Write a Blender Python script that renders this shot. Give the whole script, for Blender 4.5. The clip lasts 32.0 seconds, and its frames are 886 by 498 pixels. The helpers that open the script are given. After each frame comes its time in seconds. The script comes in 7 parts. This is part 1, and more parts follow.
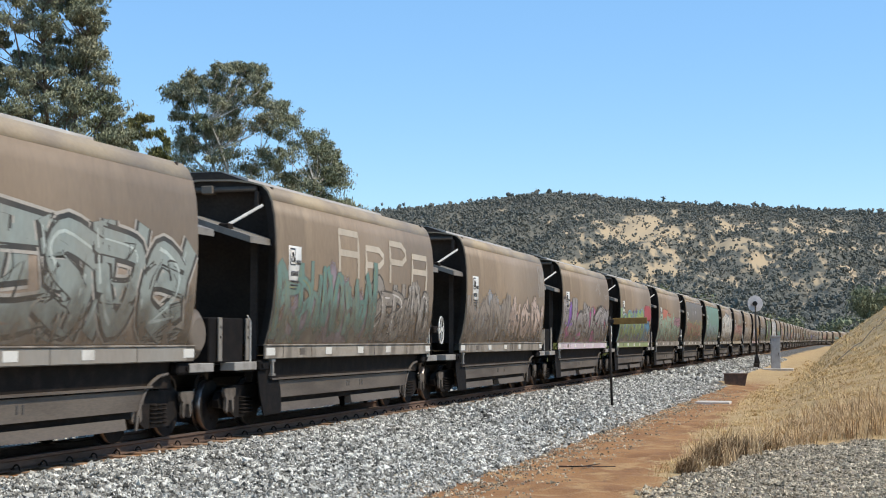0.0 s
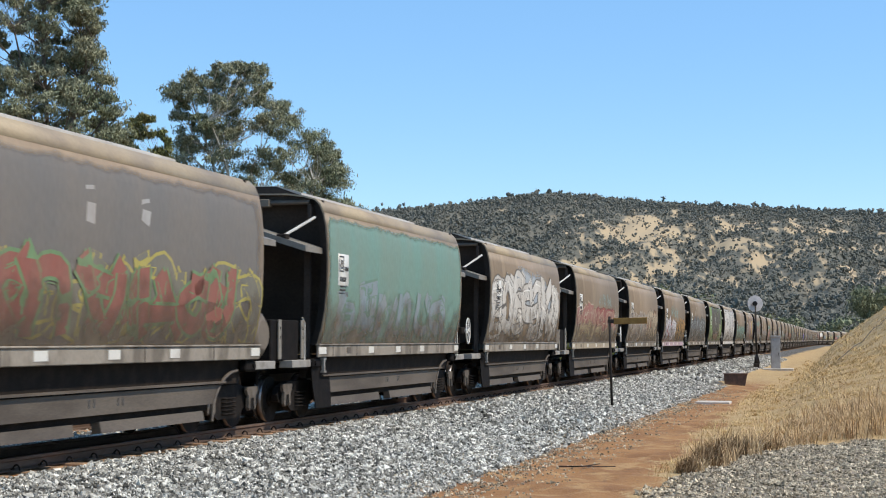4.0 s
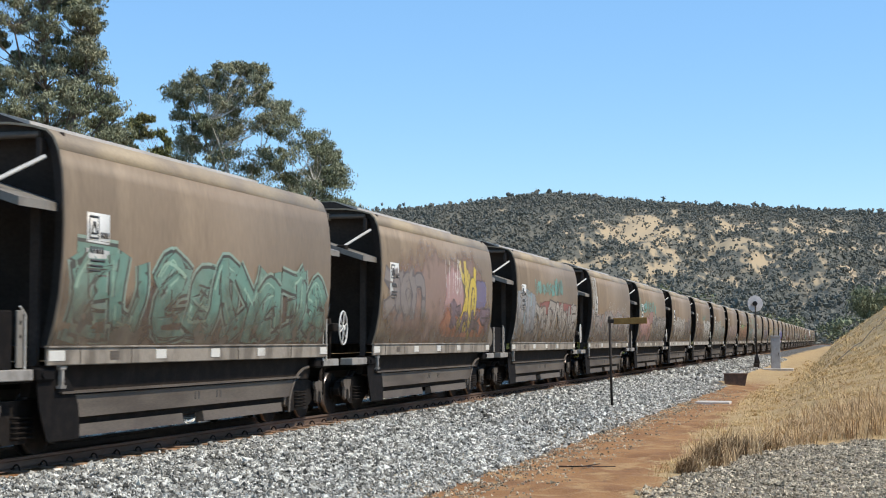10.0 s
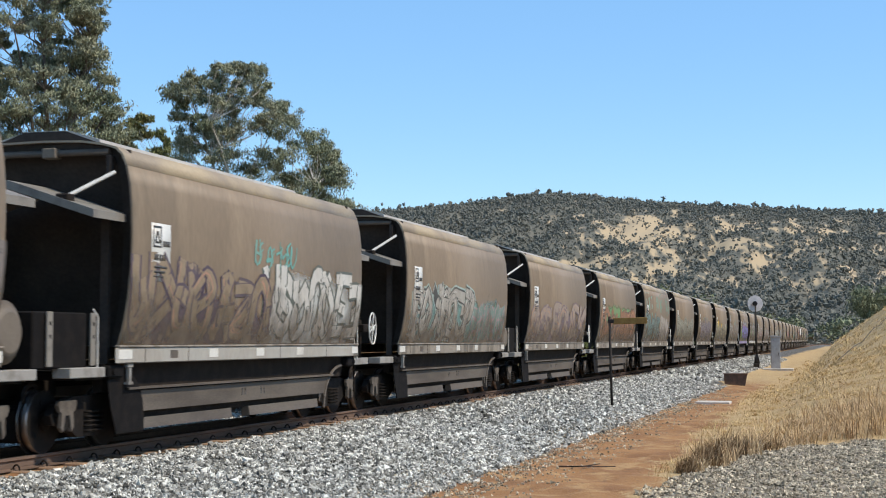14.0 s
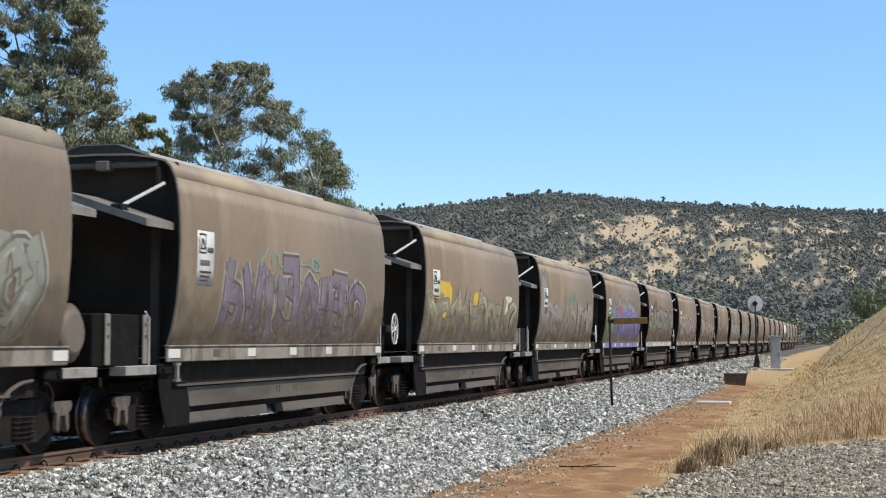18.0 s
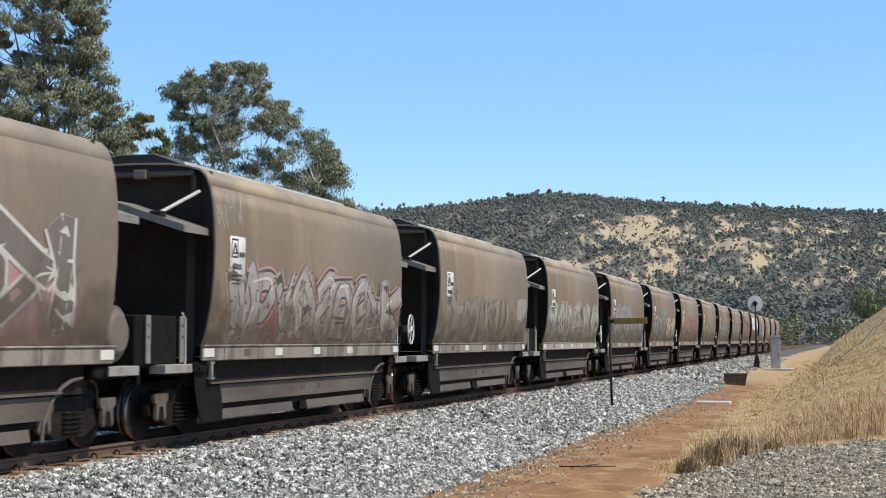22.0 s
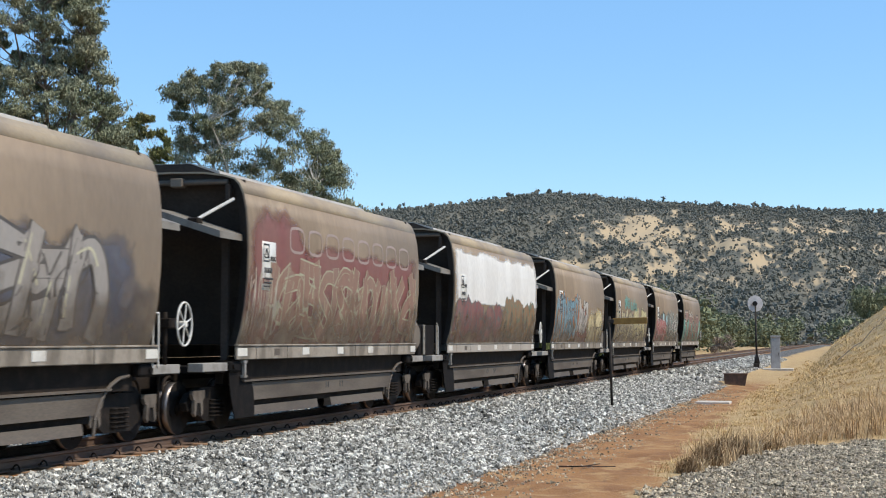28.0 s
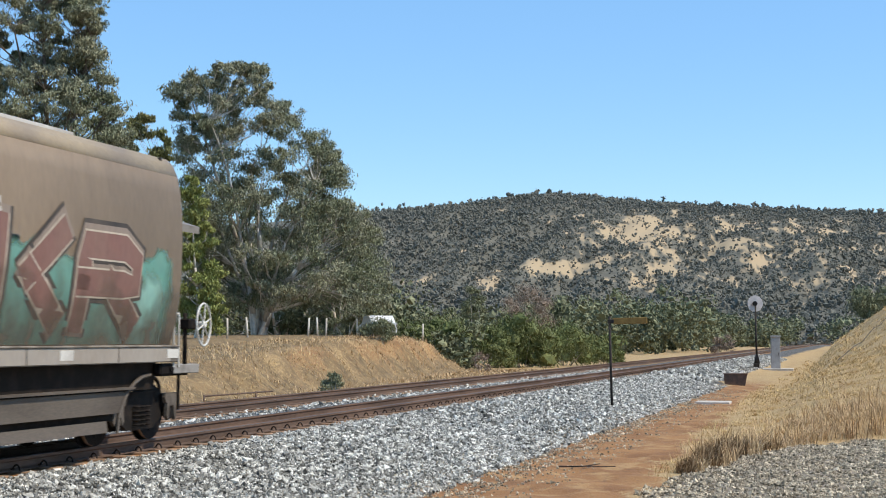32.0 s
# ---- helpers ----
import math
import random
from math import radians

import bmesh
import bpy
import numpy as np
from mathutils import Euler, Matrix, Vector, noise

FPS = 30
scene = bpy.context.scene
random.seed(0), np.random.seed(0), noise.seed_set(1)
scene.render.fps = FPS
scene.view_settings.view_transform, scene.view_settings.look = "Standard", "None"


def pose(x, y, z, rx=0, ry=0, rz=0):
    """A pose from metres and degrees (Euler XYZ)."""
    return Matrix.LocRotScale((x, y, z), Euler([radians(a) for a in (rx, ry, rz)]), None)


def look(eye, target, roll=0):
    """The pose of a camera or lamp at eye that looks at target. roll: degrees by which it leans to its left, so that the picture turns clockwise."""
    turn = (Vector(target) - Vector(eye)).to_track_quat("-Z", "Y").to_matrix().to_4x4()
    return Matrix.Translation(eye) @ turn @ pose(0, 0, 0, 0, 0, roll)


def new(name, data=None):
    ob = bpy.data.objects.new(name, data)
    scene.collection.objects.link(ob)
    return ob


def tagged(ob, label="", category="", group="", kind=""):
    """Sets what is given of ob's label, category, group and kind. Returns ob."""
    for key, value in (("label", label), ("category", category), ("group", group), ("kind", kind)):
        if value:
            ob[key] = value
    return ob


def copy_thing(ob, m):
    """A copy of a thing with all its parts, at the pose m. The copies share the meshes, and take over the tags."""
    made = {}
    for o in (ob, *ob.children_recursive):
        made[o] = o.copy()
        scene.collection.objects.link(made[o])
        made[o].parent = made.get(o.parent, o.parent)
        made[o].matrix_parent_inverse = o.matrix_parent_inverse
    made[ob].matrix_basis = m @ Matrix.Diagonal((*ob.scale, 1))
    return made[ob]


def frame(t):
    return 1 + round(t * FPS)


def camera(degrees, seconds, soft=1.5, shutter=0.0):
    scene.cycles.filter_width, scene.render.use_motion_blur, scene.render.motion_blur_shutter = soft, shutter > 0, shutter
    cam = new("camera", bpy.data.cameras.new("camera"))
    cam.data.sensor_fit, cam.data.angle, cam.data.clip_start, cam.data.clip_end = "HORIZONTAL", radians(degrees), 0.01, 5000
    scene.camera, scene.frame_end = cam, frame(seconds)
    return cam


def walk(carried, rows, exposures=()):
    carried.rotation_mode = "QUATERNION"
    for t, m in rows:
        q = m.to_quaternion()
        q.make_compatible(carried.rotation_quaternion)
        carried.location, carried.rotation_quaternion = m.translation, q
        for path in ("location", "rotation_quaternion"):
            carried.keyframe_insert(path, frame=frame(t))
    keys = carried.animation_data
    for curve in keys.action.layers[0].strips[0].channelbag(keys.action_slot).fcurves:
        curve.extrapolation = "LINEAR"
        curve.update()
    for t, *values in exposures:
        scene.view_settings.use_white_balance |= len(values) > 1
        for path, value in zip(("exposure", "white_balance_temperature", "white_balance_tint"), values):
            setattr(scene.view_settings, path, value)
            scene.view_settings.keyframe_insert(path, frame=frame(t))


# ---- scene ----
cam = camera(32.96, 32.0, soft=1.05, shutter=0.1)
YAW, TILT = 15.533, 3.477
STAND = pose(0, 0, 1.53, 90 + TILT, 0, YAW)
walk(cam, [(0, STAND), (32, STAND)])

# ---- light ----
SUN = Vector((0.69, -0.04, 0.92)).normalized()
world = bpy.data.worlds.new("world")
scene.world = world
world.use_nodes = True
wn = world.node_tree.nodes
sky = wn.new("ShaderNodeTexSky")
sky.sky_type, sky.sun_disc = "NISHITA", False
sky.sun_elevation = math.asin(SUN.z)
sky.sun_rotation = math.atan2(SUN.x, SUN.y)
sky.altitude, sky.air_density, sky.dust_density, sky.ozone_density = 200, 1.0, 0.1, 3.0
wn["Background"].inputs["Strength"].default_value = 0.148
deep = wn.new("ShaderNodeHueSaturation")
deep.inputs["Saturation"].default_value = 1.24
deep.inputs["Hue"].default_value = 0.5045
world.node_tree.links.new(sky.outputs[0], deep.inputs["Color"])
even = wn.new("ShaderNodeMix")
even.data_type = "RGBA"
even.inputs[0].default_value = 0.42
even.inputs[7].default_value = (1.95, 3.75, 5.9, 1)
world.node_tree.links.new(deep.outputs[0], even.inputs[6])
world.node_tree.links.new(even.outputs[2], wn["Background"].inputs["Color"])
sun_data = bpy.data.lights.new("sun", "SUN")
sun_data.energy, sun_data.angle, sun_data.color = 3.5, radians(0.53), (1.0, 0.90, 0.76)
sun = new("sun", sun_data)
sun.matrix_world = look(SUN * 50, (0, 0, 0))
scene.view_settings.exposure = 0.28

# ---- materials ----
def mat(name, color, rough=0.7, metal=0.0, color2=None, scale=3.0, mix=(0.35, 0.65), detail=6.0,
        fine=60.0, fine_amt=0.25, bump=0.15, bump_scale=80.0, stretch=(1, 1, 1), rand=0.0, third=None,
        third_scale=0.5, third_mix=(0.5, 0.7), island=0.0, coord="Object", dist=0.02):
    """A surface with a base colour, a second and third one in patches, fine grain and relief."""
    m = bpy.data.materials.new(name)
    m.use_nodes = True
    nt = m.node_tree
    N, K = nt.nodes, nt.links
    bsdf = N["Principled BSDF"]
    bsdf.inputs["Roughness"].default_value, bsdf.inputs["Metallic"].default_value = rough, metal
    bsdf.inputs["Specular IOR Level"].default_value = 0.5 if rough < 0.7 else 0.18
    tc, mp = N.new("ShaderNodeTexCoord"), N.new("ShaderNodeMapping")
    K.new(tc.outputs[coord], mp.inputs[0])
    mp.inputs["Scale"].default_value = stretch
    def noise_fac(sc, lo, hi, det=detail):
        n = N.new("ShaderNodeTexNoise")
        n.inputs["Scale"].default_value, n.inputs["Detail"].default_value = sc, det
        K.new(mp.outputs[0], n.inputs["Vector"])
        r = N.new("ShaderNodeMapRange")
        r.inputs["From Min"].default_value, r.inputs["From Max"].default_value = lo, hi
        K.new(n.outputs["Fac"], r.inputs["Value"])
        return r.outputs[0]
    def mixed(a, b, fac, mode="MIX"):
        x = N.new("ShaderNodeMix")
        x.data_type, x.blend_type = "RGBA", mode
        for sock, v in ((x.inputs[6], a), (x.inputs[7], b), (x.inputs[0], fac)):
            if hasattr(v, "is_linked"):
                K.new(v, sock)
            else:
                sock.default_value = v
        return x.outputs[2]
    col = (*color, 1)
    if color2:
        col = mixed(col, (*color2, 1), noise_fac(scale, *mix))
    if third:
        col = mixed(col, (*third, 1), noise_fac(third_scale, *third_mix))
    g = noise_fac(fine, 0.25, 0.75, 3.0)
    lo = N.new("ShaderNodeMapRange")
    lo.inputs["To Min"].default_value, lo.inputs["To Max"].default_value = 1 - fine_amt, 1 + fine_amt
    K.new(g, lo.inputs["Value"])
    if island or rand:
        src = N.new("ShaderNodeNewGeometry").outputs["Random Per Island"] if island else N.new("ShaderNodeObjectInfo").outputs["Random"]
        amt = island or rand
        ra = N.new("ShaderNodeMapRange")
        ra.inputs["To Min"].default_value, ra.inputs["To Max"].default_value = 1 - amt, 1 + amt
        K.new(src, ra.inputs["Value"])
        mu = N.new("ShaderNodeMath")
        mu.operation = "MULTIPLY"
        K.new(ra.outputs[0], mu.inputs[0]), K.new(lo.outputs[0], mu.inputs[1])
        val = mu.outputs[0]
    else:
        val = lo.outputs[0]
    hs = N.new("ShaderNodeHueSaturation")
    K.new(val, hs.inputs["Value"])
    if hasattr(col, "is_linked"):
        K.new(col, hs.inputs["Color"])
    else:
        hs.inputs["Color"].default_value = col
    K.new(hs.outputs[0], bsdf.inputs["Base Color"])
    if bump:
        b = N.new("ShaderNodeBump")
        b.inputs["Strength"].default_value, b.inputs["Distance"].default_value = bump, dist
        K.new(noise_fac(bump_scale, 0, 1, 4.0), b.inputs["Height"])
        K.new(b.outputs[0], bsdf.inputs["Normal"])
    return m


M_BODY = mat("dusty_wagon_paint", (0.295, 0.214, 0.136), 0.6, 0, (0.23, 0.166, 0.106), 0.55, (0.35, 0.65), 5, 14, 0.10, 0.05, 30,
             (1, 1, 0.35), 0.10, (0.322, 0.236, 0.15), 1.2, (0.55, 0.75))
M_END = mat("dark_end_steel", (0.042, 0.033, 0.0265), 0.8, 0, (0.06, 0.046, 0.037), 1.5, (0.4, 0.7), 5, 20, 0.2, 0.1, 40)
M_ROOF = mat("roof_dust_steel", (0.38, 0.29, 0.178), 0.6, 0, (0.27, 0.208, 0.142), 0.8, (0.4, 0.65), 5, 20, 0.12, 0.05, 30)
M_SILL = mat("sill_grey_paint", (0.29, 0.245, 0.19), 0.6, 0, (0.15, 0.122, 0.09), 2.5, (0.45, 0.6), 6, 30, 0.2, 0.08, 50, (1, 1, 0.4), 0.1)
M_PLATE = mat("white_reflector", (0.66, 0.63, 0.56), 0.4, 0, (0.5, 0.46, 0.4), 3, (0.5, 0.7), 5, 40, 0.1, 0)
M_SKIRT = mat("hopper_grey_steel", (0.122, 0.098, 0.074), 0.65, 0, (0.078, 0.06, 0.044), 1.4, (0.4, 0.62), 6, 25, 0.2, 0.08, 40, (1, 0.5, 2))
M_DARK = mat("dark_underframe_steel", (0.017, 0.0125, 0.009), 0.8, 0, (0.03, 0.021, 0.015), 4, (0.45, 0.65), 6, 40, 0.3, 0.2, 60)
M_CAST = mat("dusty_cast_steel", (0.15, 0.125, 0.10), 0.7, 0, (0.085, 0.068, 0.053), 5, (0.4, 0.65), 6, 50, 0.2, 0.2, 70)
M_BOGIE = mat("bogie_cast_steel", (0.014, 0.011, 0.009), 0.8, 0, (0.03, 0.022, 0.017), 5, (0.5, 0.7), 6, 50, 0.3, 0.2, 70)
M_TYRE = mat("worn_wheel_tyre", (0.30, 0.27, 0.25), 0.35, 0.85, (0.16, 0.13, 0.11), 6, (0.4, 0.65), bump=0)
M_BRIGHT = mat("pale_grey_paint", (0.30, 0.275, 0.24), 0.6, 0, (0.17, 0.15, 0.125), 4, (0.5, 0.7), 5, 40, 0.1, 0.05)
M_HATCH = mat("pale_hatch_steel", (0.46, 0.42, 0.36), 0.5, 0, (0.36, 0.31, 0.25), 1.2, (0.4, 0.65), 5, 20, 0.12, 0.05, 30)
M_LEDGE = mat("ledge_grey_paint", (0.22, 0.195, 0.16), 0.55, 0, (0.15, 0.125, 0.10), 4, (0.5, 0.7), 5, 40, 0.12, 0.05)
M_BLACK = mat("near_black_steel", (0.0065, 0.0052, 0.0045), 0.85, 0, (0.014, 0.0105, 0.0085), 5, (0.45, 0.7), 6, 50, 0.3, 0.15, 60)
M_TANK = mat("dusty_tank_paint", (0.17, 0.135, 0.098), 0.6, 0, (0.11, 0.085, 0.06), 2.0, (0.35, 0.65), 5, 30, 0.12, 0.05)
M_INK = mat("black_ink", (0.05, 0.048, 0.045), 0.6, 0, bump=0)
M_RAIL = mat("rust_rail_steel", (0.165, 0.108, 0.077), 0.75, 0.0, (0.105, 0.07, 0.051), 2, (0.4, 0.6), 6, 30, 0.2, 0.15, 60, (1, 0.15, 1))
M_HEAD = mat("worn_rail_head", (0.115, 0.088, 0.072), 0.5, 0.2, (0.07, 0.052, 0.043), 2, (0.45, 0.65), 5, 30, 0.1, 0, 60, (1, 0.1, 1))
M_SLEEPER = mat("sleeper_concrete", (0.36, 0.23, 0.14), 0.9, 0, (0.26, 0.17, 0.11), 2, (0.4, 0.6), 6, 40, 0.2, 0.2, 80)
M_BALLAST = mat("ballast_stone", (0.55, 0.53, 0.468), 0.85, 0, (0.21, 0.2, 0.17), 6, (0.4, 0.6), 4, 60, 0.2, 0.25, 60, island=0.8)
M_CHIP = mat("road_chippings", (0.54, 0.455, 0.325), 0.9, 0, (0.235, 0.192, 0.132), 5, (0.4, 0.6), 4, 60, 0.2, 0.2, 60, island=0.6)
M_GROUND = None


# ---- shapes ----
def bm_box(bm, x0, x1, y0, y1, z0, z1, bev=0.0):
    vs = [bm.verts.new((x, y, z)) for x in (x0, x1) for y in (y0, y1) for z in (z0, z1)]
    fs = [bm.faces.new([vs[i] for i in q]) for q in ((0, 1, 3, 2), (4, 6, 7, 5), (0, 4, 5, 1), (2, 3, 7, 6), (0, 2, 6, 4), (1, 5, 7, 3))]
    if bev:
        es = list({e for f in fs for e in f.edges})
        bmesh.ops.bevel(bm, geom=es, offset=bev, segments=1, affect="EDGES")
    return bm


def box(x0, x1, y0, y1, z0, z1, bev=0.0):
    return bm_box(bmesh.new(), x0, x1, y0, y1, z0, z1, bev)


def bm_tube(bm, p, q, r, n=8, r2=None):
    p, q = Vector(p), Vector(q)
    r2 = r if r2 is None else r2
    w = (q - p).normalized()
    u = w.orthogonal().normalized()
    v = w.cross(u)
    a = [bm.verts.new(p + (u * math.cos(6.2832 * i / n) + v * math.sin(6.2832 * i / n)) * r) for i in range(n)]
    b = [bm.verts.new(q + (u * math.cos(6.2832 * i / n) + v * math.sin(6.2832 * i / n)) * r2) for i in range(n)]
    for i in range(n):
        f = bm.faces.new((a[i], a[(i + 1) % n], b[(i + 1) % n], b[i]))
        f.smooth = n > 6
    bm.faces.new(a[::-1]), bm.faces.new(b)
    return bm


def tube(p, q, r, n=8, r2=None):
    return bm_tube(bmesh.new(), p, q, r, n, r2)


def bm_ring(bm, c, axis, R, r, n=20, m=6):
    """A ring round an axis."""
    c, axis = Vector(c), Vector(axis).normalized()
    u = axis.orthogonal().normalized()
    v = axis.cross(u)
    rows = []
    for i in range(n):
        d = u * math.cos(6.2832 * i / n) + v * math.sin(6.2832 * i / n)
        rows.append([bm.verts.new(c + d * (R + r * math.cos(6.2832 * j / m)) + axis * r * math.sin(6.2832 * j / m)) for j in range(m)])
    for i in range(n):
        for j in range(m):
            f = bm.faces.new((rows[i][j], rows[(i + 1) % n][j], rows[(i + 1) % n][(j + 1) % m], rows[i][(j + 1) % m]))
            f.smooth = True
    return bm


def extrude_y(prof, y0, y1, bm=None, smooth=False):
    """A closed outline of (x, z) drawn out along y."""
    bm = bm or bmesh.new()
    a = [bm.verts.new((x, y0, z)) for x, z in prof]
    b = [bm.verts.new((x, y1, z)) for x, z in prof]
    n = len(prof)
    for i in range(n):
        f = bm.faces.new((a[i], a[(i + 1) % n], b[(i + 1) % n], b[i]))
        f.smooth = smooth
    bm.faces.new(a[::-1]), bm.faces.new(b)
    bmesh.ops.recalc_face_normals(bm, faces=bm.faces)
    return bm


def extrude_x(prof, x0, x1, bm=None):
    """A closed outline of (y, z) drawn out along x."""
    bm = bm or bmesh.new()
    a = [bm.verts.new((x0, y, z)) for y, z in prof]
    b = [bm.verts.new((x1, y, z)) for y, z in prof]
    n = len(prof)
    for i in range(n):
        bm.faces.new((a[i], a[(i + 1) % n], b[(i + 1) % n], b[i]))
    bm.faces.new(a[::-1]), bm.faces.new(b)
    bmesh.ops.recalc_face_normals(bm, faces=bm.faces)
    return bm


def part(name, bm, material, parent=None, label=""):
    me = bpy.data.meshes.new(name)
    bm.to_mesh(me)
    bm.free()
    me.materials.append(material)
    ob = new(name, me)
    ob.parent = parent
    if label:
        ob["label"] = label
    return ob


def sheet(name, verts, faces, material, parent=None, smooth=False):
    """A mesh from arrays of places and faces."""
    me = bpy.data.meshes.new(name)
    verts = np.asarray(verts, np.float32)
    faces = np.asarray(faces, np.int32)
    n = faces.shape[1]
    me.vertices.add(len(verts))
    me.vertices.foreach_set("co", verts.ravel())
    me.loops.add(faces.size)
    me.loops.foreach_set("vertex_index", faces.ravel())
    me.polygons.add(len(faces))
    me.polygons.foreach_set("loop_start", np.arange(0, faces.size, n, dtype=np.int32))
    me.polygons.foreach_set("use_smooth", np.full(len(faces), smooth))
    me.update(calc_edges=True)
    me.materials.append(material)
    ob = new(name, me)
    ob.parent = parent
    return ob


def grid_faces(nu, nv):
    i = np.arange(nu - 1)[:, None] * nv + np.arange(nv - 1)[None]
    return np.stack([i, i + nv, i + nv + 1, i + 1], -1).reshape(-1, 4)


# ---- plan of the line ----
NEXT = -3.75
TRACK_X, BEND, BEND_TO, BEND_FROM, RADIUS = -11.22, -6.9e-5, 110.0, 485.0, 360.0


def line(s, off=0.0):
    """Place and heading of the line at s metres along it, off metres to its right."""
    e = min(max(s, 0.0), BEND_TO)
    x, y, h = TRACK_X + BEND * e * e / 2, s, BEND * e
    x += h * (min(max(s, BEND_TO), BEND_FROM) - BEND_TO)
    if s > BEND_FROM:
        u = (s - BEND_FROM) / RADIUS
        h0 = h
        x += RADIUS * (math.cos(h0) - math.cos(h0 + u)) * 1.0
        y = BEND_FROM + RADIUS * (math.sin(h0 + u) - math.sin(h0))
        h = h0 + u
    return x + off * math.cos(h), y - off * math.sin(h), h


def gone(t):
    """Metres that the train has rolled by t seconds."""
    return 19.25 * t + 0.0097 * t * t - 0.055 * max(t - 27.0, 0.0)


PITCH, BODY, NOSE = 13.3, 10.28, 0.22
FIRST, COUNT = 24.15 - 13.3 + BODY / 2, 48


# ---- ground ----
def smooth(a, b, v):
    u = np.clip((v - a) / (b - a), 0, 1)
    return u * u * (3 - 2 * u)


def wob(x, y, f=1.0, seed=0.0):
    """Smooth uneven values, about -1 to 1."""
    return (np.sin(x * f + 1.7 * np.sin(y * f * 0.7 + seed) + seed) + np.sin(y * f * 1.3 + 2.1 * np.sin(x * f * 0.6 + seed * 2) + 1.3) + np.sin((x + y) * f * 2.1 + seed * 3)) / 3


def track_x(y):
    e = np.clip(y, 0, BEND_TO)
    far = np.maximum(y - BEND_FROM, 0)
    far = np.minimum(far, RADIUS * 0.7)
    h = BEND * e
    return TRACK_X + BEND * e * e / 2 + h * (np.clip(y, BEND_TO, BEND_FROM) - BEND_TO) + h * far + far * far / (2 * RADIUS)


def bank_toe(y):
    return np.interp(y, [10, 23, 30, 37, 47, 66, 90, 130, 200, 260, 400, 485, 550, 700], [-2.6, -3.0, -3.3, -3.6, -3.9, -4.2, -4.4, -4.8, -5.8, -6.7, -8.2, -9.0, -5, 40])


def road_edge(x):
    """Where the access road's chippings end and the grass bank begins."""
    return np.interp(x, [-4.0, -3.2, -3.0, -2.35, -1.05, 0.66, 4.0, 14.0], [20, 24, 26.2, 31.2, 34.7, 36.7, 40, 48])


def bank_steepness(y):
    """The bank lies flat at its near end and steepens along the line."""
    return np.interp(y, [24, 37, 45, 60, 80, 110], [0.03, 0.08, 0.15, 0.30, 0.49, 0.70])


def ground_z(x, y):
    x, y = np.asarray(x, float), np.asarray(y, float)
    o = x - track_x(y)
    z = np.interp(o, [-9.0, -7.2, -5.6, -5.0, 1.7, 2.1, 4.9, 5.6], [-0.75, -0.6, -0.28, -0.20, -0.20, -0.27, -0.74, -0.80])
    toe = bank_toe(y)
    rise = np.maximum(x - toe + 0.15 * wob(x, y, 0.8, 2), 0)
    swell = 0.10 * wob(x, y, 0.55, 12) + 0.05 * wob(x, y, 1.7, 3)
    z = z + (bank_steepness(y) * rise * smooth(0.0, 3.2, rise) + swell * smooth(0.4, 2.0, rise)) * smooth(-0.5, 3.0, y - road_edge(x))
    z = np.minimum(z, 5.6 + 0.3 * wob(x, y, 0.3))
    base = -21.5 - 0.095 * (y - 45)
    edge = smooth(108, 99, y + 1.5 * wob(x, y, 0.5, 4))
    z = z + np.interp(y, [40, 50, 60, 72, 90], [0.8, 1.2, 1.65, 2.1, 2.4]) * smooth(0.0, 2.9, base - x + 0.5 * wob(x, y, 0.7, 1)) * edge
    z = z + 0.2 * smooth(3.0, 9.0, base - x) * edge
    z = z + 0.05 * wob(x, y, 1.9, 5) * smooth(5.0, 5.8, np.abs(o + 0.6)) + 0.02 * wob(x, y, 5.1, 6)
    return z


